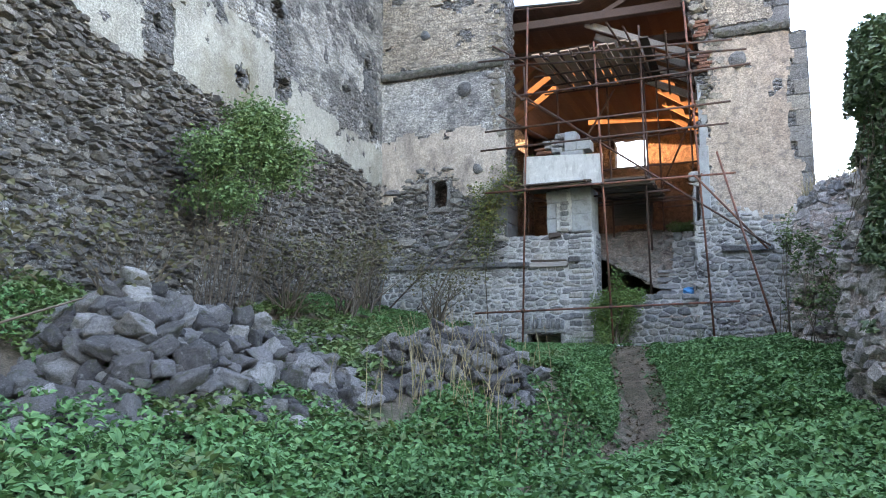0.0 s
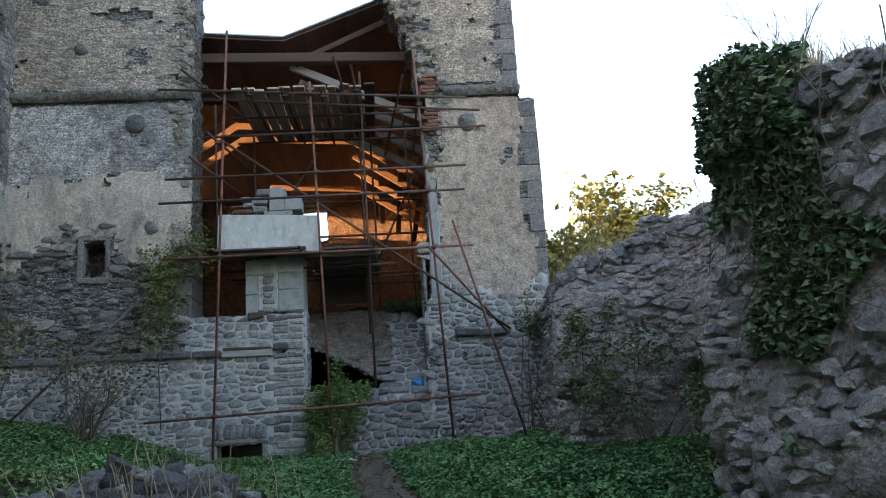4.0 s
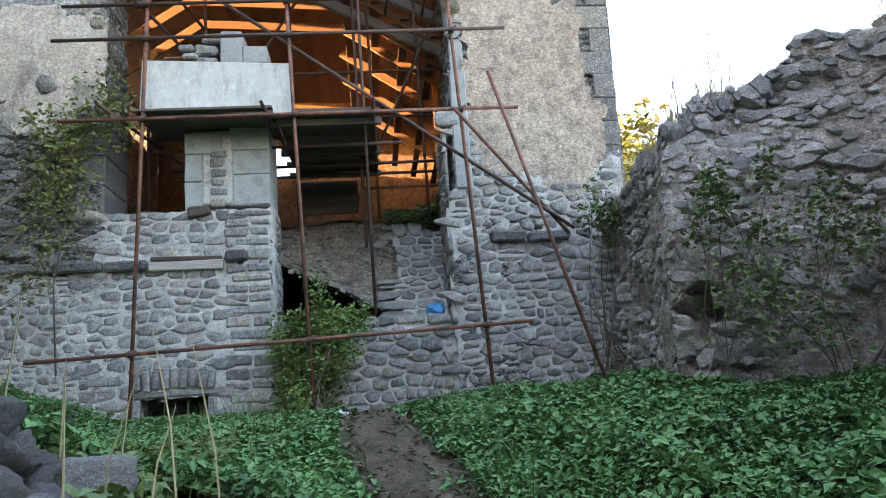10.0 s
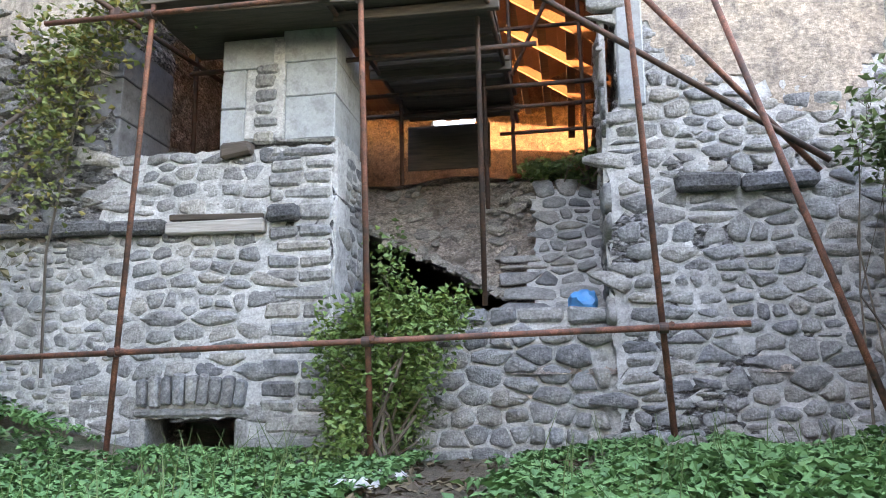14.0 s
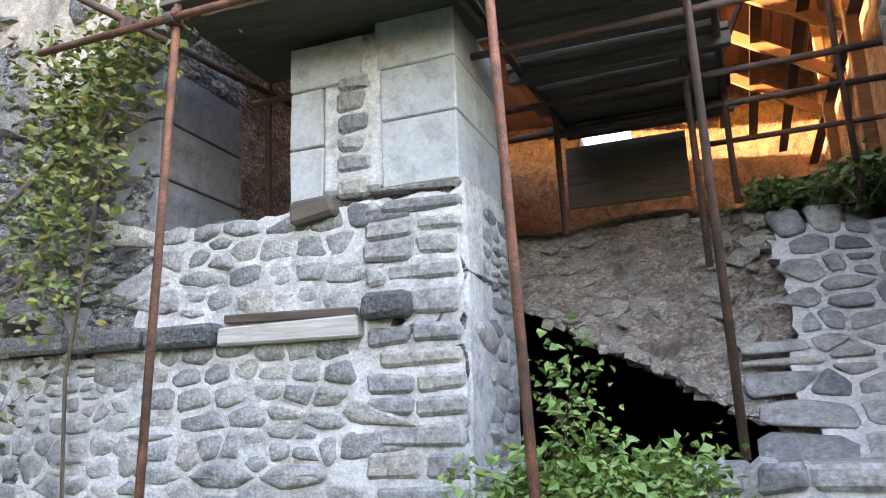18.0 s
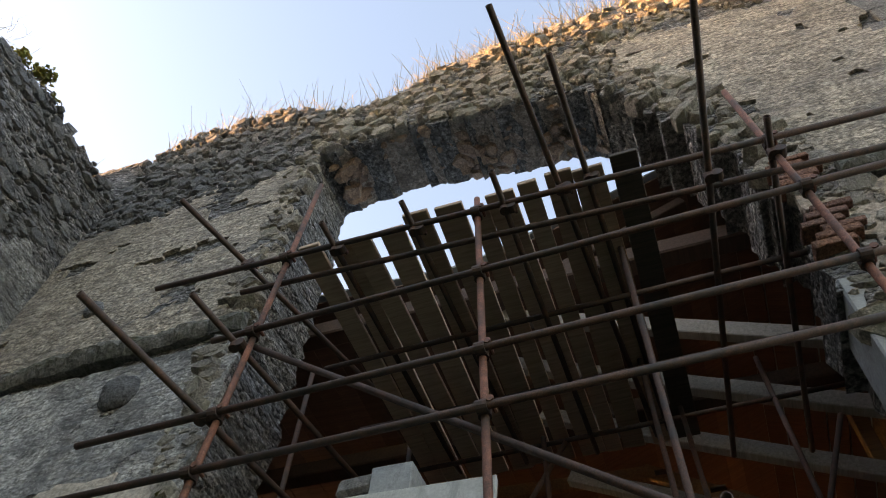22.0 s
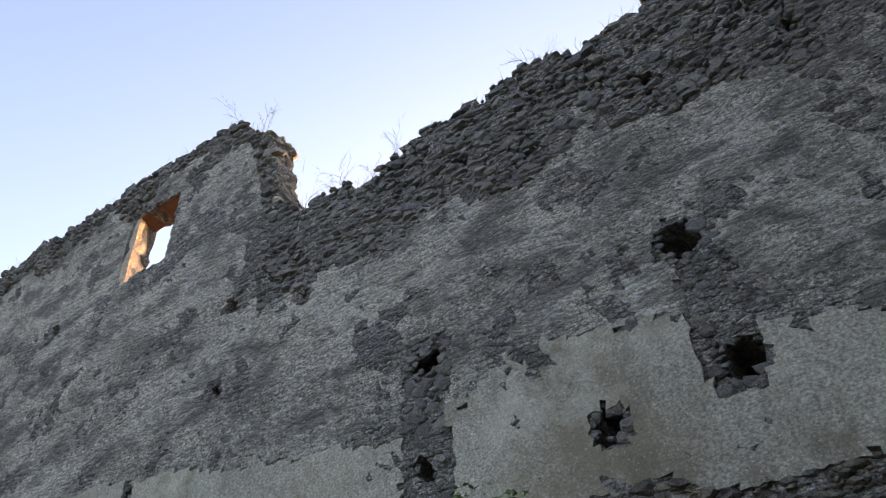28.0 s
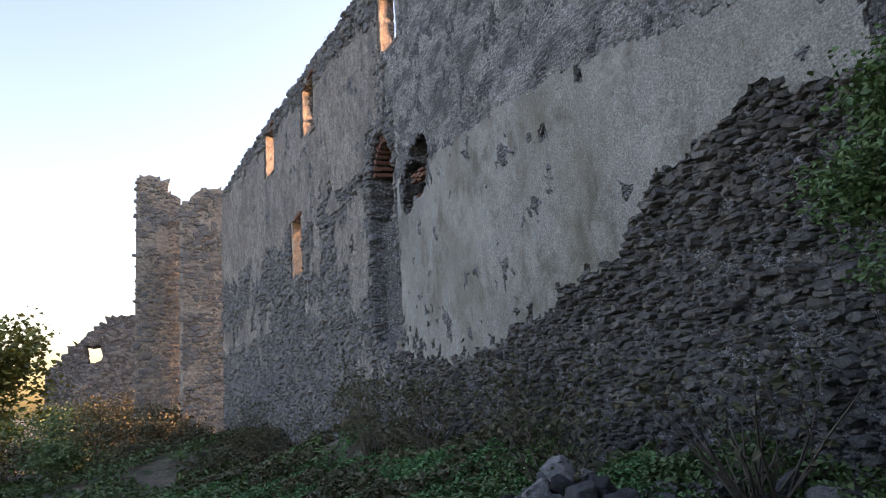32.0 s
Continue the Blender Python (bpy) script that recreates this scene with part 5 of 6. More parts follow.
part("skirt_board", box_data(0.9, 0.03, 0.5, 0.006, 0.004, 4), OLD_WOOD, lower, "", pose(0.55, 1.62, -0.22))
for y in (-0.9, 0.2, 1.2):
    part("bearer", box_data(1.3, 0.06, 0.08, 0.006, 0.003, 8), OLD_WOOD, lower, "", pose(0.7, y, 0.01))
panel = thing("white_panel", "whitewashed board panel standing on the scaffold platform", "panel", (-3.69, SY + 0.1, 5.1))
part("board", box_data(1.67, 0.05, 0.62, 0.006, 0.004, 2), PANEL, panel, "", pose(0, 0, 0, 0, 2.6, 0))
part("batten", box_data(1.5, 0.05, 0.06, 0.006, 0.004, 3), OLD_WOOD, panel, "dark timber batten", pose(0.05, 0.0, -0.33, 0, 1.3, 0))

# ---------------------------------------------------------------- leaves and stems
PATH_LINE = curve_of([(-4, -0.2), (0, -0.1), (1.5, -0.95), (2.9, -1.85), (4.5, -2.35), (6.3, -2.15), (7.2, -1.95), (8.9, -1.45), (10, -1.4), (11.5, -1.7), (12.8, -2.05), (15.9, -2.1)])


def scatter(rng, n, x0, x1, y0, y1, keep):
    x, y = rng.uniform(x0, x1, n), rng.uniform(y0, y1, n)
    k = keep(x, y)
    return x[k], y[k]


def carpet(name, label, n, x0, x1, y0, y1, keep, height, size, material, seed, up=0.55):
    """A low thicket: leaves in layers above the ground, thicker in clumps."""
    rng = np.random.RandomState(seed)
    x, y = scatter(rng, n, x0, x1, y0, y1, keep)
    clump = 0.55 + 0.75 * np.clip(fbm(x, y, 0.55, 3, seed) + 0.35, 0, 1.2)
    h = height(x, y) * clump
    z = ground_at(x, y) + h * rng.uniform(0.25, 1.0, len(x)) ** 0.55
    me = leaves_mesh(name, np.stack([x, y, z], -1), size, material, seed, up)
    return tagged(new(name, me), label, "nettles", kind="stuff")


off_path = lambda x, y: np.abs(x - PATH_LINE(y))
edge_x = lambda y: np.interp(y, [-4, 5, 8, 9.2, 10.3, 12.2, 13.2, 15.9], [4, 2.2, 1.0, 0.8, 1.6, 2.4, 0.5, 0.6])
carpet("nettle_patch", "dense bright green nettles beside the path", 125000, -1.6, 2.4, 8.0, 15.2, lambda x, y: (off_path(x, y) > np.interp(y, [8, 13, 15], [0.36, 0.42, 0.9])) & (x > PATH_LINE(y)) & (x < edge_x(y)), lambda x, y: 0.5 * np.clip((off_path(x, y) - 0.35) / 0.7, 0.2, 1) * np.interp(y, [8, 11, 12.6, 15.2], [1, 0.9, 0.5, 0.3]), 0.046, NETTLE, 1)
carpet("nettle_patch", "dense bright green nettles beside the path", 65000, -5.0, -1.8, 9.8, 15.3, lambda x, y: (off_path(x, y) > 0.3) & (x < PATH_LINE(y)) & (x > -4.9 + 0.5 * fbm(x, y, 0.7, 2, 4)) & ((y < 14.0) | (fbm(x, y, 0.5, 3, 44) > 0.2)) & (np.hypot((x + 3.6) / 1.15, (y - 10.1) / 1.05) > 1 + 0.3 * fbm(x, y, 0.4, 2, 6)), lambda x, y: 0.42 * np.clip((off_path(x, y) - 0.2) / 0.8, 0.2, 1) * np.interp(y, [9.8, 11.0, 11.8, 12.8, 15.3], [1, 0.95, 0.5, 0.12, 0.05]), 0.046, NETTLE, 2)
carpet("nettle_patch", "low mixed nettles and weeds on the slope", 85000, -4.2, 3.8, 0.8, 8.2, lambda x, y: ((off_path(x, y) > 0.3 + 0.2 * fbm(x, y, 0.5, 2, 7)) | (y < 4.5)) & (x < edge_x(y)) & (x > np.interp(y, [0, 4, 8], [-4.2, -3.6, -3.3])), lambda x, y: 0.3 * np.clip((off_path(x, y) - 0.3) / 0.9, 0.18, 1), 0.05, NETTLE, 3)
carpet("weed_patch", "straggling weeds among the fallen stones", 52000, -8.1, -3.0, 1.0, 15.6, lambda x, y: (fbm(x, y, 0.9, 3, 12) > -0.18) & ((y < 13.2) | (x < -5.2)), lambda x, y: 0.3 * np.interp(y, [10.5, 12.5], [1, 0.4]), 0.06, SHRUB, 4)
carpet("weed_patch", "grey-green weeds along the foot of the wall", 32000, -8.0, -3.5, -24.0, 2.0, lambda x, y: fbm(x, y, 1.1, 3, 13) > -0.15, lambda x, y: 0.4 + 0 * x, 0.09, BRUSH, 5)


carpet("weed_patch", "low green weeds between path and stones", 34000, -3.4, 0.2, -3.5, 9.9, lambda x, y: (off_path(x, y) > 0.42) & (x < PATH_LINE(y)) & (fbm(x, y, 0.7, 2, 15) > -0.45), lambda x, y: 0.26 * np.clip((off_path(x, y) - 0.3) / 0.5, 0.2, 1), 0.055, NETTLE, 8)
carpet("weed_patch", "green weeds on the near slope", 60000, -7.4, -2.6, -6.5, 6.5, lambda x, y: fbm(x, y, 0.8, 3, 16) > -0.3 + 0.5 * np.clip((-y - 2) / 4, 0, 1), lambda x, y: 0.32 + 0 * x, 0.048, NETTLE, 10)


carpet("weed_patch", "green weeds over the near ground", 66000, -2.0, 5.0, -9.0, 8.5, lambda x, y: (off_path(x, y) > 0.4) & (x > PATH_LINE(y)) & (x < edge_x(y) - 0.1) & (fbm(x, y, 0.9, 3, 18) > -0.45 + 0.6 * np.clip((-y - 4) / 5, 0, 1)), lambda x, y: 0.34 * np.clip((off_path(x, y) - 0.3) / 0.5, 0.2, 1), 0.047, NETTLE, 11)
carpet("weed_patch", "grassy weeds on the slope below the wall", 26000, -6.5, 4.0, -30.0, -4.0, lambda x, y: fbm(x, y, 1.3, 3, 20) > -0.2, lambda x, y: 0.3 + 0 * x, 0.13, SHRUB, 14)


def blades(name, label, spots, height, spread, material, seed, r=0.004, lean=0.35, category="dry grass"):
    """Thin upright stalks from the given feet."""
    rng = random.Random(seed)
    lines = []
    for x, y, z in spots:
        h = height * rng.uniform(0.5, 1.3)
        a, b = rng.gauss(0, lean) * h, rng.gauss(0, lean) * h
        x, y = x + rng.uniform(-spread, spread), y + rng.uniform(-spread, spread)
        lines.append([((x, y, z - 0.03), r), ((x + a * 0.35, y + b * 0.35, z + h * 0.55), r * 0.75), ((x + a, y + b, z + h), r * 0.3)])
    return tagged(new(name, stems_mesh(name, lines, material, 3)), label, category, kind="stuff")


def twiggy(rng, base, length, r, depth, out, lean=0.55):
    """A branching bare shoot."""
    p, d = Vector(base[0]), Vector(base[1]).normalized()
    line, n = [], 4
    for i in range(n + 1):
        line.append((tuple(p), r * (1 - 0.6 * i / n)))
        d = (d + Vector((rng.gauss(0, 0.16), rng.gauss(0, 0.16), rng.gauss(0, 0.1)))).normalized()
        p = p + d * length / n
        if depth and i >= 1:
            for _ in range(2 if rng.random() < 0.6 else 1):
                q = (d + Vector((rng.gauss(0, lean), rng.gauss(0, lean), rng.gauss(0, lean * 0.8)))).normalized()
                twiggy(rng, (p, q), length * rng.uniform(0.35, 0.6), r * 0.5, depth - 1, out, lean)
    out.append(line)
    return out


def bush(name, label, foot, crown, radius, n, size, material, seed, stems=14, category="bush", twig=TWIG, loose=0.19, thick=1.0):
    """Stems from one root and a gappy crown of leaves in clumps."""
    rng, nr = random.Random(seed), np.random.RandomState(seed)
    ob = thing(name, label, category, foot, {"brush": "brush along the wall foot", "bush": "shrubs of the yard"}.get(category, ""))
    lines, tips = [], []
    f, c = Vector(foot), Vector(crown)
    for _ in range(stems):
        t = c + Vector((rng.gauss(0, radius[0] * 0.5), rng.gauss(0, radius[1] * 0.5), rng.gauss(0, radius[2] * 0.45)))
        m = (f + t) / 2 + Vector((rng.gauss(0, 0.12), rng.gauss(0, 0.12), rng.uniform(0, 0.2)))
        a = f + Vector((rng.gauss(0, 0.12), rng.gauss(0, 0.12), -0.05))
        lines.append([(tuple(a - f), 0.018 * thick), (tuple(m - f), 0.012 * thick), (tuple(t - f), 0.004)])
        sub = twiggy(rng, (t - f, t - m), radius[2] * 0.6, 0.006, 1, [])
        lines += sub
        tips += [Vector(s[-1][0]) for s in sub] + [t - f]
    under("branchwork", stems_mesh("branchwork", lines, twig), ob, "thin bare stems")
    heavy = nr.rand(len(tips)) ** 2.2 + 0.05
    k = nr.choice(len(tips), n, p=heavy / heavy.sum())
    T = np.array([tuple(v) for v in tips])[k]
    P = T + nr.normal(size=(n, 3)) * np.array(radius) * loose
    under("crown", leaves_mesh("crown", P, size, material, seed, 0.35), ob, "clumps of small leaves")
    return ob


for i, (fy, cy, cz, ry, rz, nl) in enumerate([(9.6, 9.55, 4.4, 0.6, 0.42, 4200), (10.1, 10.3, 4.2, 0.42, 0.3, 1700), (9.1, 8.9, 4.05, 0.38, 0.3, 1700), (9.4, 9.25, 3.5, 0.5, 0.25, 1100)]):
    bush("elder_bush", "green elder bush rooted high against the ruined wall", (-7.7, fy, gz(-7.7, fy)), (-7.35, cy, cz), (0.42, ry, rz), int(nl * 1.7), 0.044, ELDER, 21 + 100 * i, 11, loose=0.36, thick=0.4)
bush("gate_shrub", "leafy green shrub growing at the gate wall's foot", (-2.75, 15.55, gz(-2.75, 15.55)), (-2.72, 15.58, 1.75), (0.22, 0.15, 0.42), 9000, 0.034, GATE_LEAF, 22, 22, loose=0.26)
bush("gate_shrub", "leafy yellow-green shrub spilling over the gate wall", (-2.75, 15.7, gz(-2.75, 15.7)), (-2.6, 15.66, 2.3), (0.3, 0.1, 0.16), 2600, 0.036, GATE_LEAF, 122, 10, loose=0.32)
bush("shrub", "dark straggling shrub against the rubble wall", (1.5, 12.7, gz(1.5, 12.7)), (1.6, 12.55, 2.2), (0.6, 0.25, 0.45), 1300, 0.042, SHRUB, 23, 10, thick=0.4, loose=0.3)
bush("shrub", "dark straggling shrub against the rubble wall", (2.15, 12.2, gz(2.15, 12.2)), (2.0, 12.0, 1.85), (0.35, 0.4, 0.3), 1100, 0.04, SHRUB, 123, 9, thick=0.4, loose=0.3)
bush("shrub", "low dark shrub at the rubble wall's foot", (1.75, 11.1, gz(1.75, 11.1)), (1.6, 11.0, 1.25), (0.25, 0.4, 0.22), 900, 0.04, SHRUB, 124, 8, thick=0.4, loose=0.3)
bush("shrub", "dark straggling shrub against the rubble wall", (0.75, 13.1, gz(0.75, 13.1)), (0.85, 13.0, 2.6), (0.3, 0.2, 0.4), 500, 0.045, SHRUB, 24, 6, thick=0.4)
bush("shrub", "small shrub in the corner of tower and rubble wall", (0.45, 15.3, 1.7), (0.6, 15.4, 3.2), (0.16, 0.2, 0.35), 400, 0.045, SHRUB, 25, 8, thick=0.5)
for i, (x, y) in enumerate([(-7.3, 13.6), (-7.0, 12.2), (-6.3, 14.8), (-7.6, 11.2)]):
    bush("dry_brush", "bare brown brush at the wall foot", (x, y, gz(x, y)), (x + 0.15, y, gz(x, y) + 0.8), (0.6, 0.6, 0.5), 500, 0.05, BRUSH, 30 + i, 26, "brush")
for i, y in enumerate((7.2, 4.5, 2.0, -1.0, -3.5, -6.5, -10, -14, -19)):
    x = float(bend(y)) + 1.0 + 0.4 * math.sin(i * 2.1)
    bush("dry_brush", "grey-brown brush along the wall foot", (x, y, gz(x, y)), (x + 0.1, y, gz(x, y) + 0.85), (0.7, 0.9, 0.5), 700 if i % 2 else 300, 0.06, BRUSH, 40 + i, 24, "brush")

bush("wall_shrub", "small yellow-green shrub rooted on the long wall's top", (-8.45, 14.3, float(top_l(-14.3))), (-8.4, 14.3, float(top_l(-14.3)) + 0.25), (0.2, 0.25, 0.15), 500, 0.05, TREE_LEAF, 26, 8)
# vine up the tower beside the niche
rv, nv = random.Random(8), np.random.RandomState(8)
vine = thing("climbing_vine", "vine with yellowing leaves climbing the tower masonry", "vine", (-6.9, FY - 0.1, gz(-6.9, FY - 0.1)))
spine = [(-6.9, FY - 0.12, 2.2), (-6.4, FY - 0.14, 3.1), (-5.8, FY - 0.16, 3.7), (-5.45, FY - 0.2, 4.3), (-5.0, FY - 0.3, 4.85), (-4.6, FY - 0.45, 5.0)]
v0 = Vector(vine.location)
under("stem", stems_mesh("stem", [[(tuple(Vector(p) - v0), 0.02 - 0.002 * i) for i, p in enumerate(spine)], [(tuple(Vector(p) - v0), 0.012) for p in [(-5.5, FY - 0.1, 2.0), (-5.55, FY - 0.12, 3.0), (-5.4, FY - 0.15, 3.9), (-5.3, FY - 0.2, 4.5)]]], TWIG), vine, "thin brown stem")
sp = np.array(spine)
NL = 1900
tt = nv.beta(4.5, 1.2, NL)
P = np.stack([np.interp(tt * 5, range(6), sp[:, k]) for k in range(3)], -1)
P[:, 0] += nv.normal(size=NL) * 0.17 - 0.12
P[:, 2] += nv.normal(size=NL) * 0.24
hang = nv.rand(NL) < 0.5
P[hang, 0], P[hang, 2] = -5.5 + 0.1 * np.sin(nv.rand(hang.sum()) * 9), 3.1 + 1.9 * nv.beta(2.0, 1.3, hang.sum())
P[hang, 0] += nv.normal(size=hang.sum()) * 0.16
P[:, 1] = np.minimum(P[:, 1] + nv.normal(size=NL) * 0.06, FY - 0.05)
under("leaves", leaves_mesh("leaves", P - np.array(v0), 0.042, VINE, 9, 0.25), vine, "green and yellow leaves")

# ivy over the rubble wall's nose
ni = np.random.RandomState(12)
iu, iz = ni.uniform(5.6, 14.0, 90000), ni.uniform(1.6, 6.0, 90000)
dens = fbm(iu, iz, 0.6, 4, 14)
keep_i = (iz < top_r(iu) + 0.25 + 0.3 * fbm(iu, iz, 0.4, 2, 71)) & (dens > np.minimum(0.5, -0.42 + 0.8 * ((iu - 9.0 - 0.75 * np.maximum(0, 4.0 - iz)) / 1.15) ** 2 + 0.3 * np.maximum(0, 4.0 - iz)))
iu, iz = iu[keep_i], iz[keep_i]
ix, iy, izz = on_right(iu, iz, -0.05 - np.minimum(1.6, np.abs(ni.normal(size=len(iu)))) * np.where((iu > 7.8) & (iu < 11.5) & (iz > 3.9), 0.14, 0.06))
ivy = thing("ivy", "dark ivy hanging over the broken wall", "ivy", (0.9, 9.1, 0.6))
under("leaves", leaves_mesh("leaves", np.stack([ix - 0.9, iy - 9.1, izz - 0.6], -1), 0.056, IVY, 13, 0.15), ivy, "dark green leaves")
ri = random.Random(5)
for _ in range(60):
    u, z = ri.uniform(7.9, 12.5), ri.uniform(3.6, 4.7)
    pts = []
    for k in range(6):
        x, y, zz = on_right(u + 0.05 * k * ri.gauss(0, 1), z - 0.3 * k, -0.14)
        pts.append(((float(x) - 0.9, float(y) - 9.1, float(zz) - 0.6), 0.007 - 0.0008 * k))
    under("strand", stems_mesh("strand", [pts], TWIG, 3), ivy)

carpet("weed_patch", "low trampled weeds below the tower", 42000, -8.1, -0.9, 11.8, 15.9, lambda x, y: (off_path(x, y) > 0.3) & (fbm(x, y, 0.45, 3, 144) > -0.35), lambda x, y: 0.1 + 0.06 * (x < -5), 0.04, NETTLE, 17, 0.7)
# weeds on the bank's crest inside the tower
for k, (x, y, n) in enumerate(((-1.5, 17.95, 900), (-0.75, 18.0, 1500), (-1.15, 17.75, 700))):
    bush("bank_weed", "low green weed on the bank inside the tower", (x, y, 4.0), (x, y, 4.12), (0.28, 0.16, 0.09), n, 0.045, SHRUB, 160 + k, 8, "weed", thick=0.4, loose=0.35)
# a dark pole leaning on the masonry
pole = thing("leaning_pole", "long dark pole leaning against the tower masonry", "pole", (-7.6, 14.9, gz(-7.6, 14.9)))
tube_between("shaft", (0, 0, -0.03), Vector((-5.45, FY - 0.1, 4.55)) - Vector(pole.location), 0.02, OLD_WOOD, pole)
# litter on the trodden line
carpet("leaf_litter", "brown leaf litter and low weeds on the trodden path", 9000, -3.0, 0.6, 0.5, 15.7, lambda x, y: off_path(x, y) < 0.75, lambda x, y: 0.03 + 0 * x, 0.045, LITTER, 6, 0.9)
carpet("path_weeds", "low weeds creeping over the path", 16000, -3.0, 0.6, 0.5, 15.7, lambda x, y: (off_path(x, y) < 0.9) & (off_path(x, y) > 0.16) & (fbm(x, y, 0.5, 3, 19) > 0.35 - off_path(x, y)), lambda x, y: 0.07 + 0 * x, 0.045, NETTLE, 7, 0.7)
# dry grass and twigs on wall tops
rg = random.Random(31)
tops = []
for _ in range(8000):
    u = rg.uniform(-8.1, 0.7) if rg.random() < 0.4 else rg.uniform(-4.5, 0.5)
    tops.append((u, FY + rg.uniform(0.02, 0.7), float(top_f(u)) + 0.02))
blades("wall_top_grass", "dry golden grass along the tower's top", tops, 0.42, 0.05, DRY, 32, 0.005)
tops = []
for _ in range(2200):
    y = rg.uniform(-20, 15.5)
    tops.append((float(bend(y)) - rg.uniform(0.02, 0.9), y, float(top_l(-y)) + 0.02))
blades("wall_top_grass", "sparse dry grass along the long wall's top", tops, 0.22, 0.03, DRY, 33)
tops = []
for _ in range(2400):
    u = rg.uniform(0.5, 13)
    x, y, z = on_right(u, float(top_r(u)), rg.uniform(0.0, 0.7))
    tops.append((float(x), float(y), float(z)))
blades("wall_top_grass", "dry grass along the rubble wall's top", tops, 0.3, 0.04, DRY, 34)
shoots = []
for k in range(26):
    y = rg.uniform(4, 15)
    twiggy(rg, ((LX - 0.3, y, float(top_l(-y))), (0.1, 0.1, 1)), rg.uniform(0.25, 0.6), 0.006, 2, shoots, 0.4)
for k in range(9):
    u = rg.uniform(-7.8, -2)
    twiggy(rg, ((u, FY + 0.3, float(top_f(u))), (0.1, 0, 1)), rg.uniform(0.3, 0.75), 0.007, 2, shoots, 0.45)
for k in range(16):
    u = rg.uniform(2, 9)
    x, y, z = on_right(u, float(top_r(u)), 0.3)
    twiggy(rg, ((float(x), float(y), float(z)), (0, 0, 1)), rg.uniform(0.4, 0.9), 0.008, 2, shoots, 0.45)
for u, h in ((6.6, 1.3), (7.4, 1.1), (4.6, 0.9)):
    x, y, z = on_right(u, float(top_r(u)), 0.35)
    twiggy(rg, ((float(x), float(y), float(z)), (0.15, 0, 1)), h, 0.011, 2, shoots, 0.4)
tagged(new("dry_shoots", stems_mesh("dry_shoots", shoots, TWIG, 3)), "dry branching weed stalks on the wall tops", "dry weeds", kind="stuff")
# tall dead stalks by the path
feet = []
for _ in range(150):
    x, y = rg.gauss(-3.35, 0.4), rg.gauss(8.8, 0.7)
    feet.append((x, y, gz(x, y)))
blades("dead_stalks", "tall pale dead stalks beside the path", feet, 0.75, 0.1, DRY, 35, 0.006, 0.18, "dead stalks")
feet = []
for _ in range(1800):
    x, y = rg.uniform(-3.8, 2.5), rg.uniform(1.0, 15.4)
    if off_path(x, y) < 0.5:
        continue
    feet.append((x, y, gz(x, y)))
blades("grass_blades", "thin grass blades among the weeds", feet, 0.3, 0.05, SHRUB, 36, 0.004, 0.3, "grass")


def leafy_tree(name, label, x, y, height, radius, n, size, material, seed, base=None):
    rng, nr = random.Random(seed), np.random.RandomState(seed)
    z0 = gz(x, y) if base is None else base
    ob = thing(name, label, "tree", (x, y, z0), "trees beyond the ruin")
    lines, tips = [], []
    top = Vector((rng.gauss(0, 0.3), rng.gauss(0, 0.3), height * 0.8))
    lines.append([((0, 0, -0.2), 0.045 * height / 2), ((top.x * 0.4, top.y * 0.4, height * 0.4), 0.03 * height / 2), (tuple(top), 0.03)])
    for _ in range(16):
        h = rng.uniform(0.2, 0.85) * height
        a, e = rng.uniform(0, 6.283), rng.uniform(0.1, 0.8)
        L = radius * rng.uniform(0.6, 1.15)
        b = Vector((top.x * h / height, top.y * h / height, h))
        t = b + Vector((math.cos(a) * L, math.sin(a) * L, L * e))
        lines.append([(tuple(b), 0.05), (tuple((b + t) / 2 + Vector((0, 0, 0.15))), 0.03), (tuple(t), 0.01)])
        tips += [t, (b + t) / 2 + Vector((rng.gauss(0, 0.3), rng.gauss(0, 0.3), rng.gauss(0, 0.3)))]
        for _ in range(3):
            q = t + Vector((rng.gauss(0, 0.35 * radius), rng.gauss(0, 0.35 * radius), rng.gauss(0, 0.3 * radius)))
            lines.append([(tuple(t), 0.012), (tuple(q), 0.005)])
            tips.append(q)
    under("trunk", stems_mesh("trunk", lines, TWIG, 6), ob, "brown trunk and limbs")
    T = np.array([tuple(v) for v in tips])[nr.randint(0, len(tips), n)]
    P = T + nr.normal(size=(n, 3)) * radius * 0.17
    under("crown", leaves_mesh("crown", P, size, material, seed, 0.3), ob, "yellow-green leaves")
    return ob


for i, (x, y, h, r) in enumerate([(6.2, 29, 7.4, 2.0), (9.0, 28, 7.8, 2.2), (11.8, 27, 7.4, 2.2), (14.5, 27, 7.8, 2.2), (8, 33, 8.6, 2.3)]):
    leafy_tree("tree", "yellowing broadleaf tree beyond the ruin", x, y, h, r, 12000, 0.2, TREE_LEAF, 60 + i)
leafy_tree("tree", "small green tree on the slope", 3.15, -16, 5.6, 1.9, 8500, 0.15, TREE_LEAF, 70, -0.4)

for i, (x, y, r) in enumerate([(2.6, -41, 1.5), (0.4, -40, 1.7), (-1.6, -39, 1.6), (3.9, -38, 1.4), (-3.4, -31, 1.3), (-2.2, -29, 1.5), (1.6, -33, 1.3), (-0.6, -32, 1.5), (3.4, -29, 1.3), (0.9, -26, 1.2), (-4.2, -26, 1.2), (-2.2, -24, 1.1)]):
    bush("dry_brush", "grey-brown brush below the far ruined towers", (x, y, gz(x, y)), (x, y, gz(x, y) + 0.75 * r), (r, r, 0.6 * r), 2600, 0.12, BRUSH if i % 3 else SHRUB, 300 + i, 24, "brush", loose=0.3)

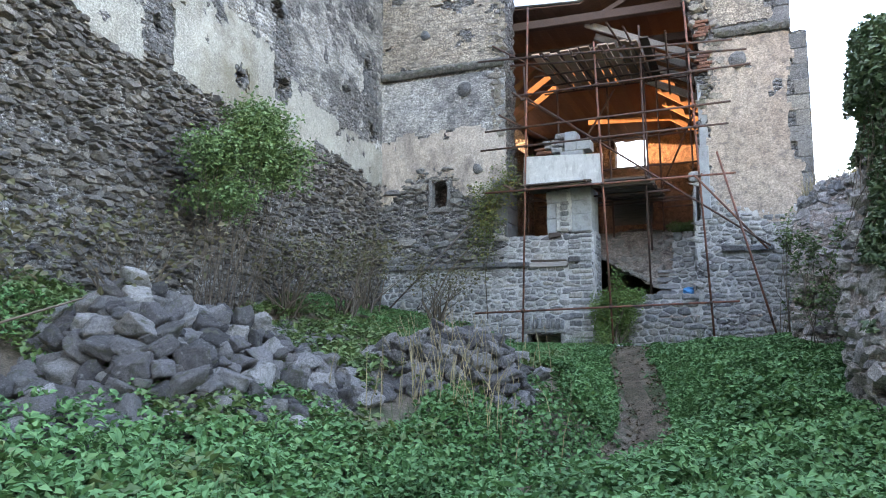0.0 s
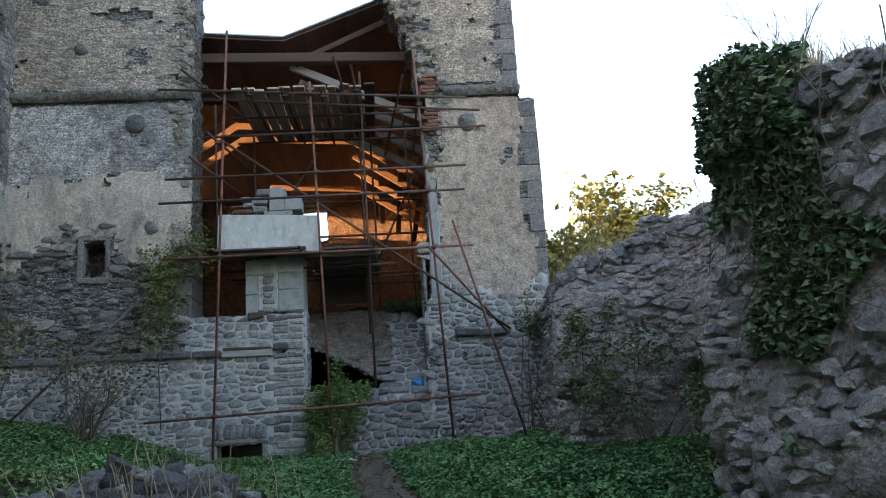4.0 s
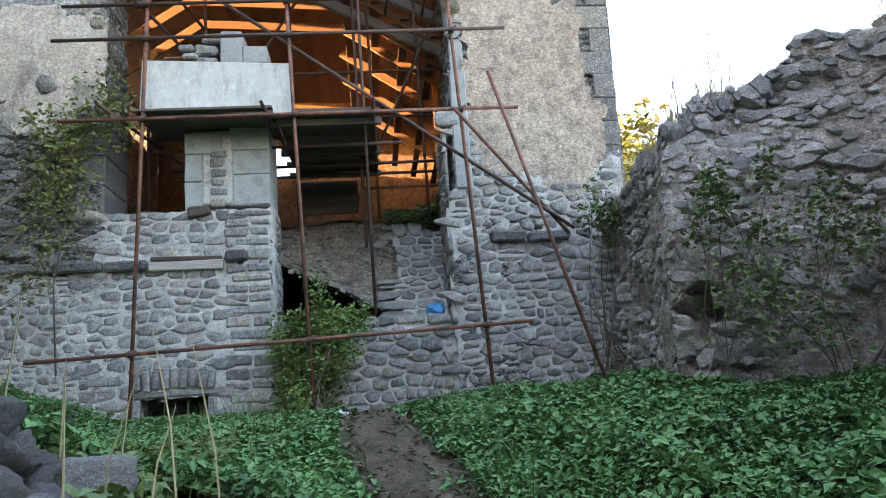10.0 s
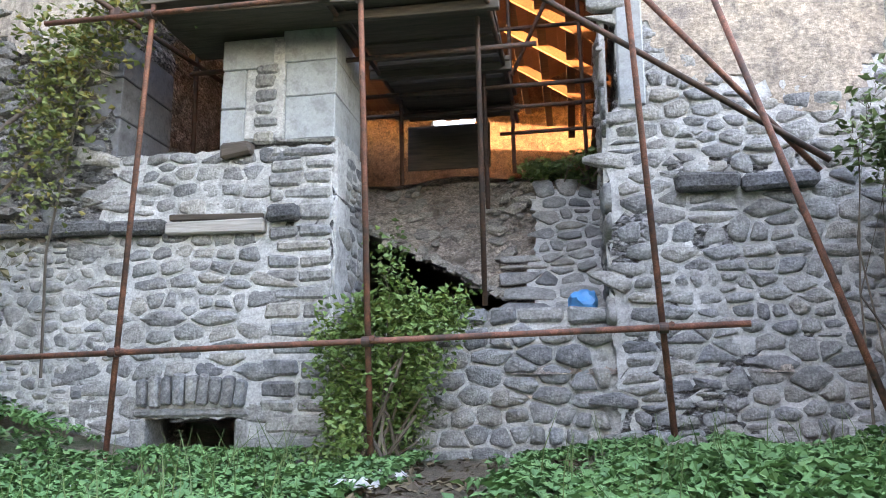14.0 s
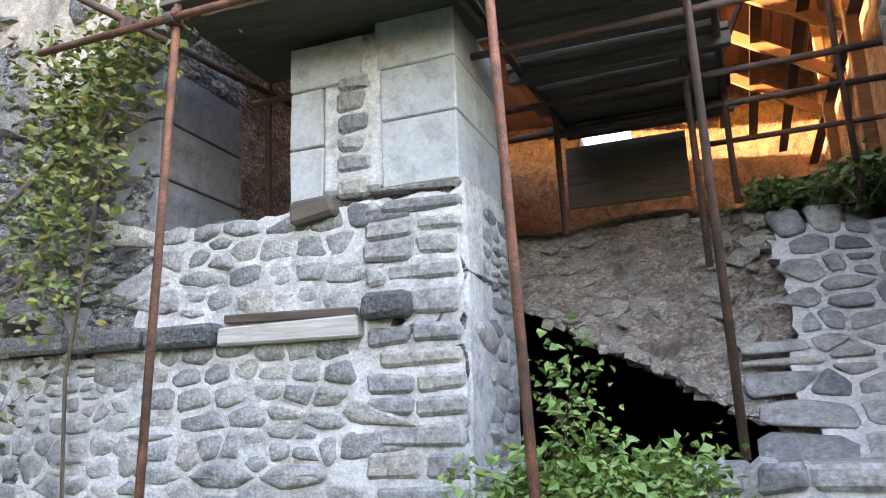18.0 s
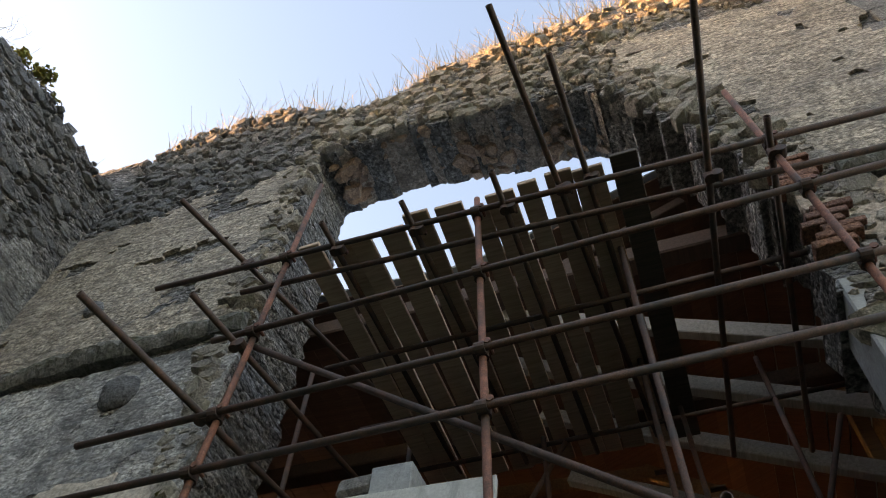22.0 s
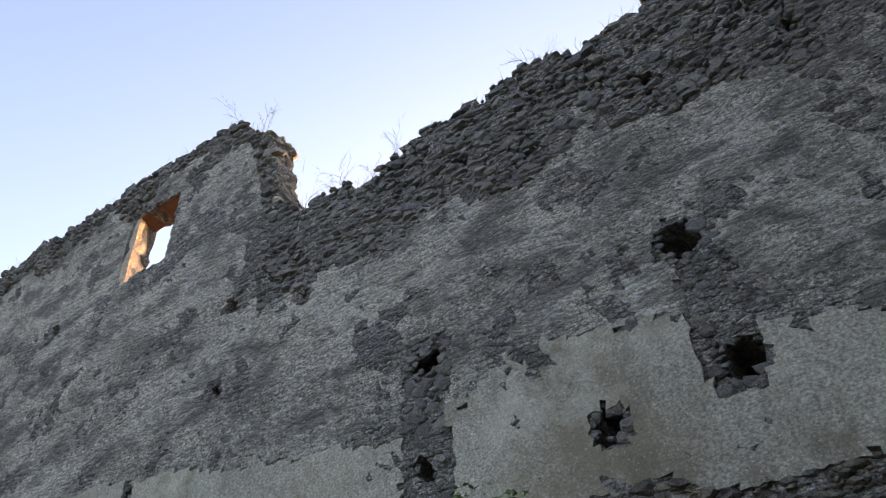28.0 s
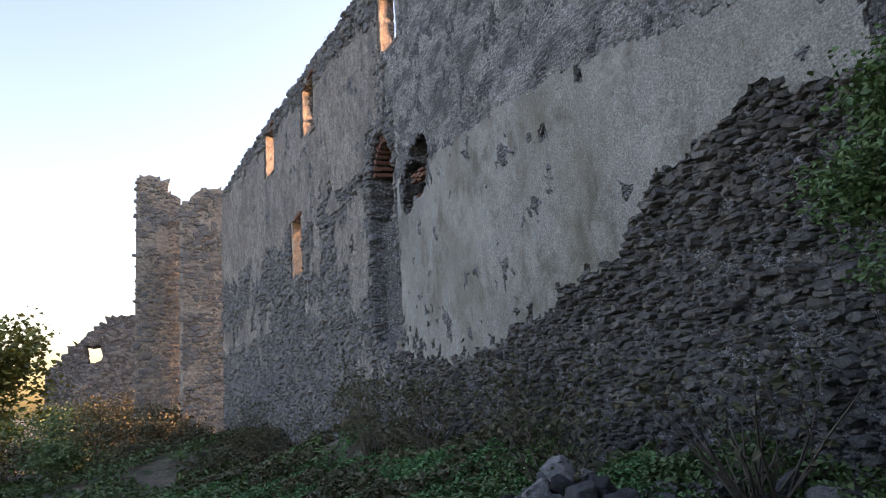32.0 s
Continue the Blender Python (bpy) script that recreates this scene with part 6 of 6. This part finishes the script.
# ---------------------------------------------------------------- fallen stones
stock = [boulder_mesh("stone", k, STONE_PILE, 0.85, 40.0, 9 + k % 5) for k in range(18)]
rk = random.Random(77)


def heap(name, label, cx, cy, rx, ry, turn, h, n, smin, smax, power=2.0):
    """Stones packed over a mound, the large ones first, none deep inside another."""
    ob = thing(name, label, "rubble heap", (cx, cy, gz(cx, cy)), "heaps of fallen stone")
    g0 = gz(cx, cy)
    sizes = sorted((smin + (smax - smin) * rk.random() ** 1.9 for _ in range(n)), reverse=True)
    laid = []
    for s in sizes:
        for _ in range(14):
            a, q = rk.uniform(0, 6.283), math.sqrt(rk.random())
            lx, ly = math.cos(a) * q * rx, math.sin(a) * q * ry
            x = cx + lx * math.cos(turn) - ly * math.sin(turn)
            y = cy + lx * math.sin(turn) + ly * math.cos(turn)
            z = gz(x, y) + h * max(0, 1 - q ** power) * float(0.75 + 0.55 * vnoise(x / 0.6, y / 0.6, 33)) * rk.choice((1.0, 1.0, 0.85, 0.55)) + s * 0.18
            if abs(x - float(PATH_LINE(y))) > 0.65 and all((x - u) ** 2 + (y - v) ** 2 + (z - w) ** 2 > (0.37 * (s + r)) ** 2 for u, v, w, r in laid):
                break
        else:
            continue
        laid.append((x, y, z, s))
        o = under("stone", stock[rk.randrange(18)], ob)
        o.matrix_basis = pose(x - cx, y - cy, z - g0, rk.uniform(-35, 35), rk.uniform(-35, 35), rk.uniform(0, 360)) @ Matrix.Diagonal((s * rk.uniform(0.95, 1.5), s * rk.uniform(0.85, 1.25), s * rk.uniform(0.7, 1.15), 1))


heap("rubble_heap", "heap of pale grey fallen stones beside the path", -5.3, 6.3, 1.35, 1.6, -0.2, 0.72, 700, 0.09, 0.33, 3.0)
heap("rubble_heap", "heap of grey fallen stones close to the path", -3.75, 9.05, 1.15, 0.85, 0.1, 0.62, 620, 0.08, 0.24, 3.0)
heap("rubble_heap", "heap of pale grey fallen stones below the tower", -4.1, 9.9, 1.1, 1.2, 0.25, 0.42, 420, 0.08, 0.24)
heap("rubble_heap", "low spread of fallen stones between the heaps", -4.75, 7.7, 0.8, 0.8, 0.0, 0.25, 170, 0.09, 0.3)
heap("rubble_heap", "scattered fallen stones at the wall foot", -6.5, 8.2, 1.3, 2.8, 0.1, 0.15, 190, 0.14, 0.42)
heap("rubble_heap", "mossy fallen stones on the near slope", -5.2, 4.3, 0.8, 0.9, -0.4, 0.12, 40, 0.15, 0.35)


def boulder(name, label, x, y, sx, sy, sz, seed, material=STONE_PALE, sink=0.3, turn=0):
    ob = thing(name, label, "boulder", (x, y, gz(x, y)), "loose boulders of the yard")
    o = under("stone", boulder_mesh("stone", seed, material, 0.8, 40.0, 11), ob)
    o.matrix_basis = pose(0, 0, sz * (0.4 - sink), 6, -5, turn) @ Matrix.Diagonal((sx * 0.75, sy * 0.75, sz * 0.75, 1))
    return ob


boulder("boulder", "large pale slab lying against the bank", -4.6, 11.6, 1.1, 0.7, 0.55, 91, turn=20)
boulder("boulder", "large flat grey slab among the stones", -3.25, 10.5, 0.55, 0.4, 0.42, 92, sink=0.0, turn=40)
boulder("boulder", "big grey block by the path", -3.15, 9.75, 0.55, 0.5, 0.55, 93, sink=0.05)
boulder("boulder", "grey angular block by the path", -2.75, 10.15, 0.36, 0.34, 0.38, 191, sink=0.05, turn=70)
boulder("boulder", "pale block among the fallen stones", -3.65, 10.1, 0.6, 0.5, 0.5, 192, sink=0.0, turn=15)
boulder("boulder", "big dark angular block on the slope", -4.6, 4.3, 0.7, 0.6, 0.6, 94, STONE_DARK)
boulder("boulder", "pale block at the foot of the gate wall", -0.75, 15.1, 0.34, 0.3, 0.36, 95, sink=0.15)
boulder("boulder", "grey block half hidden in nettles", 0.6, 10.2, 0.5, 0.4, 0.45, 96, STONE_RUIN)
boulder("boulder", "pale stone at the long wall's foot", -7.5, 2.2, 0.55, 0.5, 0.45, 97)
boulder("boulder", "pale stone at the long wall's foot", -7.4, 3.9, 0.7, 0.5, 0.5, 98)
boulder("boulder", "pale stone at the long wall's foot", -7.3, 6.4, 0.6, 0.5, 0.45, 99)

# blue plastic bundle on the gate wall
blue = thing("blue_bundle", "crumpled blue plastic bundle on the gate wall", "plastic bag", (-1.3, FY + 0.2, 2.46))
bm = bmesh.new()
bmesh.ops.create_icosphere(bm, subdivisions=3, radius=0.115)
for v in bm.verts:
    v.co += v.co.normalized() * 0.035 * noise.noise(v.co * 14) + Vector((0, 0, 0.02 * noise.noise(v.co * 30)))
    v.co.z = max(v.co.z * 0.78, -0.07)
part("bag", bm, BLUE, blue, "", pose(0, 0, 0.07))
# white plastic scraps by the foot of the wall
rw = random.Random(3)
for k in range(7):
    x, y = rw.uniform(-4.2, -1.6), rw.uniform(13.9, 14.7)
    ob = thing("plastic_scrap", "crumpled white plastic scrap on the ground", "litter", (x, y, gz(x, y)), "plastic scraps below the tower")
    bm = bmesh.new()
    bmesh.ops.create_grid(bm, x_segments=7, y_segments=5, size=0.5)
    for v in bm.verts:
        v.co = Vector((v.co.x * rw.uniform(0.16, 0.26), v.co.y * 0.13, 0.05 + 0.06 * noise.noise(v.co * 5 + Vector((k, 0, 0)))))
    part("sheet", bm, PANEL, ob)

# ---------------------------------------------------------------- far towers beyond the long wall
def far_tower(name, label, x0, x1, y0, depth, ztop, cut, seed, material=CORE, hole=None):
    topo = curve_of([(x0, ztop - cut[0]), ((x0 + x1) / 2, ztop), (x1, ztop - cut[1])])
    pl = lambda u, z, d: (np.asarray(u) + 0 * np.asarray(z), y0 - np.asarray(d), np.asarray(z) + 0 * np.asarray(u))
    ob = thing(name, label, "ruined tower", ((x0 + x1) / 2, y0 - depth / 2, 0), "far ruined towers")
    me = grid_wall("wall", pl, x0, x1, -3.0, ztop + 0.5, 0.22, lambda u, z: (z < topo(u) + 0.4 * fbm(u, z, 0.8, 3, seed)) & ~((hole is not None) & (np.abs(u - 0.55) < 0.5) & (np.abs(z - 6.65) < 0.5)), depth, material, None, 0.45, 0.1, seed)
    w = under("wall", me, ob)
    w.location = -Vector(ob.location)
    spots = rubble(np.random.RandomState(seed), x0 + 0.1, x1 - 0.1, 0, ztop, 0.2, lambda u, z: (z < topo(u) - 0.1) & (fbm(u, z, 0.9, 3, seed) > -0.25) & ~((hole is not None) & (np.abs(u - 0.55) < 0.7) & (np.abs(z - 6.65) < 0.65)), 1.8, 0.45, 0.95, 0.12)
    s = joined_stones("stonework", spots, lambda u, z, d: pl(u, z, np.asarray(d) - 0.02), 0.06, STONE_MID, ob, seed)
    s.location = -Vector(ob.location)
    return ob


far_tower("ruined_tower", "tall broken stub of a stone tower", -6.7, -4.4, -30, 3, 14.6, (0.2, 1.0), 101, PLASTER_BROWN)
far_tower("ruined_tower", "tall slender broken tower of pale stone", -4.5, -2.05, -34, 3, 16.3, (1.3, 0.2), 102, PLASTER_BROWN)
far = far_tower("ruined_tower", "low ivied corner tower with one small window", -4.4, 3.4, -44, 3, 9.1, (0.2, 3.5), 103, CORE, 1)

# ---------------------------------------------------------------- single stones of the walls
def side_left(u, z, d):
    """The gateway's left jamb, which faces the opening; u runs inwards."""
    return -3.2 + 0 * np.asarray(u) - np.asarray(d), FY + np.asarray(u), np.asarray(z) + 0 * np.asarray(u)


def side_right(u, z, d):
    return -1.1 + 0 * np.asarray(u) + np.asarray(d), FY + np.asarray(u), np.asarray(z) + 0 * np.asarray(u)


def pointed(u, z):
    """Where the tower's masonry has pale pointing."""
    left = (u < -3.15) & (z < 3.14 + 0.05 * fbm(u, z, 0.4, 2, 5)) & ((u > -5.2) | (fbm(u, z, 1.6, 3, 44) > -0.7))
    mid = (u > -5.15) & (u < -3.15) & (z < 3.82)
    right = (u > -1.12) & (z < low_r(u) + 0.2)
    return (left | mid | right) & facade_keep(u, z)


layer("mortar", on_facade, -8.2, 1.05, 1.0, 5.0, pointed, 0.023, MORTAR, wall_front, "pale lime pointing", 111, 0.05, None, 0.015)
rs1 = np.random.RandomState(7)
ledge_free = lambda u, z: ~((np.abs(u + 6.69) < 0.32) & (z > 4.35) & (z < 5.4)) & ~((u < -3.7) & (np.abs(z - 3.19) < 0.07)) & ~((u > -0.66) & (u < 0.34) & (np.abs(z - 3.33) < 0.08)) & ~((u > -4.75) & (u < -3.82) & (z < 2.02)) & facade_keep(u, z)
near_l = fitted(rs1, -5.15, -3.7, 1.2, 3.84, 0.12, 1.7, lambda u, z: ledge_free(u, z) & (u > -5.15) & (u < -3.72))
for face, z0, z1 in ((side_left, 2.2, 3.88), (side_right, 2.2, 4.7)):
    me = grid_wall("mortar", lambda u, z, d: face(u, z, np.asarray(d) - 0.028), 0.0, 0.8, z0, z1, 0.05, lambda u, z: u > -1, 0.05, MORTAR, None, 0.34, 0.014, 117)
    under("mortar", me, wall_front, "pale lime pointing")
on_face = lambda u, z, d: on_facade(u, z, np.asarray(d) - 0.015)
lay(near_l, on_face, 0.024, STONE_GREY, wall_front, 1, 280)
# corner stones of the gateway's left jamb, laid long and short
zq, kq = 1.2, 0
rq = random.Random(14)
while zq < 3.84:
    hq = min(rq.uniform(0.1, 0.17), 3.86 - zq)
    wq = rq.uniform(0.4, 0.52) if rq.random() < 0.45 else rq.uniform(0.22, 0.32)
    for x0, w in ((-3.185 - wq, wq), (-3.72, 0.535 - wq)):
        if w > 0.09:
            part("corner_stone", box_data(w - 0.026, 0.26, hq - 0.026, 0.02, 0.016, kq), STONE_GREY, wall_front, "", pose(x0 + w / 2, FY + 0.085, zq + hq / 2, rq.uniform(-2, 2), rq.uniform(-1.5, 1.5), rq.uniform(-3, 3)))
            kq += 1
    zq += hq
right_s = fitted(rs1, -1.1, 1.02, 1.25, 4.8, 0.122, 1.5, lambda u, z: ledge_free(u, z) & (u > -1.06) & (z < low_r(u) + 0.1) & (u < 0.98))
right_s.sort(key=lambda q: q[0])
lay(right_s, on_face, 0.026, STONE_GREY, wall_front, 4, 200)
left_low = fitted(rs1, -8.15, -5.1, 1.5, 3.15, 0.1, 1.4, lambda u, z: ledge_free(u, z) & (u < -5.12))
lay(left_low, on_face, 0.024, STONE_GREY, wall_front, 6)
left_up = rubble(rs1, -8.15, -5.1, 3.25, 5.5, 0.12, lambda u, z: ledge_free(u, z) & (z < low_l(u) + 0.25) & (z > 3.3), 2.5, 0.4, 1.02, 0.08)
joined_stones("stones", left_up, on_facade, 0.09, STONE_MID, wall_front, 7, 9)
# ledges of long dark stones
for k, (xa, xb, zz) in enumerate([(-8.1, -7.3, 3.2), (-7.3, -6.5, 3.19), (-6.48, -5.6, 3.2), (-5.58, -5.05, 3.19), (-5.03, -4.56, 3.18), (-3.7, -3.45, 3.25), (-0.64, -0.2, 3.33), (-0.18, 0.32, 3.32)]):
    part("ledge_stone", box_data(xb - xa, 0.24, 0.12, 0.025, 0.015, k + 50), STONE_DARK, wall_front, "dark projecting ledge stone", pose((xa + xb) / 2, FY - 0.01, zz))
# little arch of upright stones over the drain
for k in range(9):
    u = -4.66 + 0.1 * k
    part("voussoir", box_data(0.085, 0.14, 0.21 + 0.03 * (k % 2), 0.02, 0.012, k + 80), STONE_GREY, wall_front, "", pose(u, FY - 0.02, 1.86 + 0.05 * math.cos((u + 4.26) * 3), 0, (u + 4.26) * 16, 0))
part("drain_lintel", box_data(0.95, 0.3, 0.07, 0.02, 0.014, 93), STONE_GREY, wall_front, "flat lintel stone over the drain", pose(-4.26, FY + 0.1, 1.73))
for x in (-4.7, -3.84):
    part("drain_jamb", box_data(0.12, 0.4, 0.6, 0.02, 0.016, int(-x * 10)), STONE_GREY, wall_front, "", pose(x, FY + 0.16, 1.4))
# gate wall: stones and flat cap
gate_s = fitted(rs1, -3.2, -1.1, 1.15, 2.34, 0.135, 1.5, lambda u, z: (u > -3.14) & (u < -1.14) & (z < 2.33))
lay(gate_s, lambda u, z, d: on_facade(u, z, np.asarray(d) + 0.035), 0.032, STONE_GREY, gate_low, 8, 200)
xs = -3.22
k = 0
while xs < -1.15:
    w = min(0.2 + 0.22 * float(hash3(np.int64(k), np.int64(3), np.int64(1))), -1.08 - xs)
    part("cap_stone", box_data(w - 0.012, 0.46, 0.11, 0.02, 0.018, k + 20), STONE_GREY, gate_low, "", pose(xs + w / 2, FY + 0.24, 2.42))
    xs += w
    k += 1
# jambs of the gateway
lay(fitted(rs1, 0.2, 0.82, 2.4, 3.86, 0.12, 1.5, lambda u, z: (u > 0.3) & (u < 0.76) & (z < 3.84)), lambda u, z, d: side_left(u, z, np.asarray(d) - 0.02), 0.026, STONE_GREY, wall_front, 9)
lay(fitted(rs1, 0.0, 0.82, 2.4, 4.7, 0.12, 1.5, lambda u, z: (u > 0.05) & (u < 0.76) & (z < 4.66)), lambda u, z, d: side_right(u, z, np.asarray(d) - 0.02), 0.026, STONE_GREY, wall_front, 10)
# rubble on the bank inside
joined_stones("stones", rubble(rs1, -3.2, -1.1, 2.6, 4.05, 0.075, lambda u, z: slope_keep(u, z) & (fbm(u, z, 0.3, 3, 46) > -0.1), 1.6, 0.6, 1.1, 0.4), on_slope, 0.06, STONE_BANK, wall_front, 12, 7)
# stones hanging along the vault mouth's edge
rm = random.Random(19)
lip = []
for k in range(46):
    u = -3.3 + 1.45 * k / 45 + rm.uniform(-0.02, 0.02)
    lip.append((u, 3.4 - max(0.0, u + 3.25) * 0.56 + rm.uniform(-0.01, 0.05), rm.uniform(0.09, 0.2), rm.uniform(0.06, 0.11), -0.45 + rm.gauss(0, 0.25)))
joined_stones("stones", lip, on_slope, 0.09, STONE_BANK, wall_front, 27, 7)
# pointed masonry that lines the bank beside the right jamb
lined = lambda u, z: (u > -1.72 + 0.12 * fbm(u, z, 0.3, 3, 146)) & (z < 3.85) & (u < -0.95)
under("mortar", grid_wall("mortar", lambda u, z, d: on_slope(u, z, np.asarray(d) - 0.1), -1.95, -0.95, 2.4, 3.95, 0.05, lined, 0.06, MORTAR, None, 0.34, 0.02, 147), wall_front, "pale lime pointing")
lay(fitted(rs1, -1.75, -0.95, 2.45, 3.9, 0.13, 1.5, lined, 0.03), lambda u, z, d: on_slope(u, z, np.asarray(d) - 0.1), 0.035, STONE_GREY, wall_front, 148)
# broken edges of the great opening and the tower's top
rag = rubble(rs1, -5.6, 0.78, 6.2, 13.3, 0.1, lambda u, z: facade_keep(u, z) & (((u > edge_r(z)) & (u < edge_r(z) + 0.45 + 0.2 * fbm(u, z, 0.4, 2, 47)) & (z > 6.3)) | ((u < -5.0) & (u > -5.42 + 0.2 * fbm(u, z, 0.4, 2, 48))) | (z > 11.5 + 0.3 * fbm(u, z, 0.6, 3, 49)) | ((z > 10.7) & (u > -5.1) & (u < -1.6))))
joined_stones("stones", rag, on_facade, 0.08, STONE_RUIN, wall_front, 13, 7)
top_s = rubble(rs1, -8.1, -5.3, 10.4, 13.5, 0.09, lambda u, z: facade_keep(u, z) & (z > 10.85 + 0.1 * (u + 5) + 0.25 * fbm(u, z, 0.5, 2, 50)))
joined_stones("stones", top_s, on_facade, 0.07, STONE_DARK, wall_front, 14, 7)
for k in range(11):
    part("brick", box_data(0.25, 0.14, 0.06, 0.006, 0.008, k), BRICK, wall_front, "", pose(-0.88 + 0.05 * (k % 3), FY - 0.02, 7.02 + 0.073 * k + (0.3 if k > 5 else 0)))

# rough soffit of the opening
def on_soffit(u, v, d):
    return np.asarray(u) + 0 * np.asarray(v), FY + np.asarray(v), arch_f(u) - 0.03 + np.asarray(d)


joined_stones("stones", rubble(rs1, -5.1, -1.9, 0.0, 0.8, 0.1, lambda u, z: (u > -5.0) & (u < -2.0) & (z > 0.05) & (z < 0.75) & (fbm(u, z, 0.4, 3, 59) > 0.05)), on_soffit, 0.06, STONE_WARM, wall_front, 20, 7)
under("soffit_render", grid_wall("soffit_render", lambda u, v, d: (np.asarray(u) + 0 * np.asarray(v), FY + 0.03 + np.asarray(v), arch_f(u) - 0.02 + np.asarray(d) + 0.05 * fbm(u, v, 0.4, 3, 57)), -4.95, -1.95, 0.0, 0.76, 0.06, lambda u, v: fbm(u, v, 0.5, 3, 56) > -0.75, 0.14, DIRT, None, 0.4, 0.03, 58), wall_front, "pinkish mortar bed under the arch")
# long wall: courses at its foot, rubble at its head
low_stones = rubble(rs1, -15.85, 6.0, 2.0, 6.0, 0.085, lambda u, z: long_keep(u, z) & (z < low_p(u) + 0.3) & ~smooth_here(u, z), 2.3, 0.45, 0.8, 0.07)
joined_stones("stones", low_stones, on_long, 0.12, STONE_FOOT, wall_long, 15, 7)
high_stones = rubble(rs1, -15.85, 6.0, 9.0, 14.6, 0.085, lambda u, z: long_keep(u, z) & ~rough_here(u, z) & (long_pits(u, z) < 0.1) & (u > -FY + 0.1), 2.0, 0.5, 0.95, 0.12)
joined_stones("stones", high_stones, on_long, 0.07, STONE_DARK, wall_long, 16, 6)
mid_stones = rubble(rs1, -15.85, 5.6, 5.0, 9.9, 0.085, lambda u, z: (near_pit(u, z, 0.0) | ~(rough_here(u, z) | smooth_here(u, z))) & long_keep(u, z) & (long_pits(u, z) < 0.1) & (z > low_p(u) + 0.2))
joined_stones("stones", mid_stones, lambda u, z, d: on_long(u, z, np.asarray(d) + 0.01), 0.045, STONE_DARK, wall_long, 17, 6)
far_stones = rubble(rs1, 5.0, 26.9, 1.0, 14.2, 0.14, lambda u, z: long_keep(u, z) & ~far_here(u, z) & ~rough_here(u, z) & ~smooth_here(u, z) & (long_pits(u, z) < 0.1), 1.7, 0.45, 0.95, 0.12)
joined_stones("stones", far_stones, on_long, 0.08, STONE_MID, wall_long, 18, 6)
for k in range(9):
    part("brick", box_data(0.14, 0.25, 0.06, 0.006, 0.008, k + 40), BRICK, wall_long, "", pose(LX - 0.1 - 0.06 * (k % 2), -3.35 - 0.26 * (k % 3), 7.85 + 0.075 * (k // 3), 0, 8 * (k % 2), 4))
# rubble wall on the right
face_r = lambda u, z: right_keep(u, z) & (RIGHT_PITS(u, z) < 0.1)
bare = lambda u, z: (np.abs(u - 7.3 + 0.35 * (z - 2.0)) < 0.95 + 0.35 * fbm(u, z, 0.5, 3, 158)) & (z < 3.3 + 0.5 * fbm(u, z, 0.6, 3, 159))
rub = rubble(rs1, 0.05, 8.6, 1.2, 5.9, 0.1, lambda u, z: face_r(u, z) & ~bare(u, z) & (fbm(u, z, 0.6, 3, 58) > -0.5), 1.9, 0.45, 0.9, 0.12)
joined_stones("stones", rub, on_right, 0.055, STONE_WALL, wall_right, 19, 7)
rub = rubble(rs1, 8.4, 14.0, 0.8, 5.9, 0.12, lambda u, z: face_r(u, z) & (fbm(u, z, 0.7, 3, 58) > -0.3), 1.7, 0.5, 0.95, 0.15)
joined_stones("stones", rub, on_right, 0.09, STONE_WALL, wall_right, 28, 7)
crest = rubble(rs1, 0.05, 14.0, 3.0, 5.9, 0.1, lambda u, z: face_r(u, z) & (z > top_r(u) - 0.22), 1.5, 0.5, 0.9, 0.25)
joined_stones("stones", crest, on_right, 0.1, STONE_MID, wall_right, 29, 7)

# broken end of the high part of the long wall
end_u = curve_of([(11.3, -5.78), (12.4, -5.65), (13.6, -5.42), (14.2, -5.1)])


def on_end(u, z, d):
    u, z, d = np.broadcast_arrays(np.asarray(u, float), np.asarray(z, float), np.asarray(d, float))
    return LX - u, -end_u(z) - 0.03 - d, z


joined_stones("stones", rubble(rs1, 0.02, 0.55, 11.3, 14.0, 0.13, lambda u, z: u > 0), on_end, 0.12, STONE_RUIN, wall_long, 24, 7)
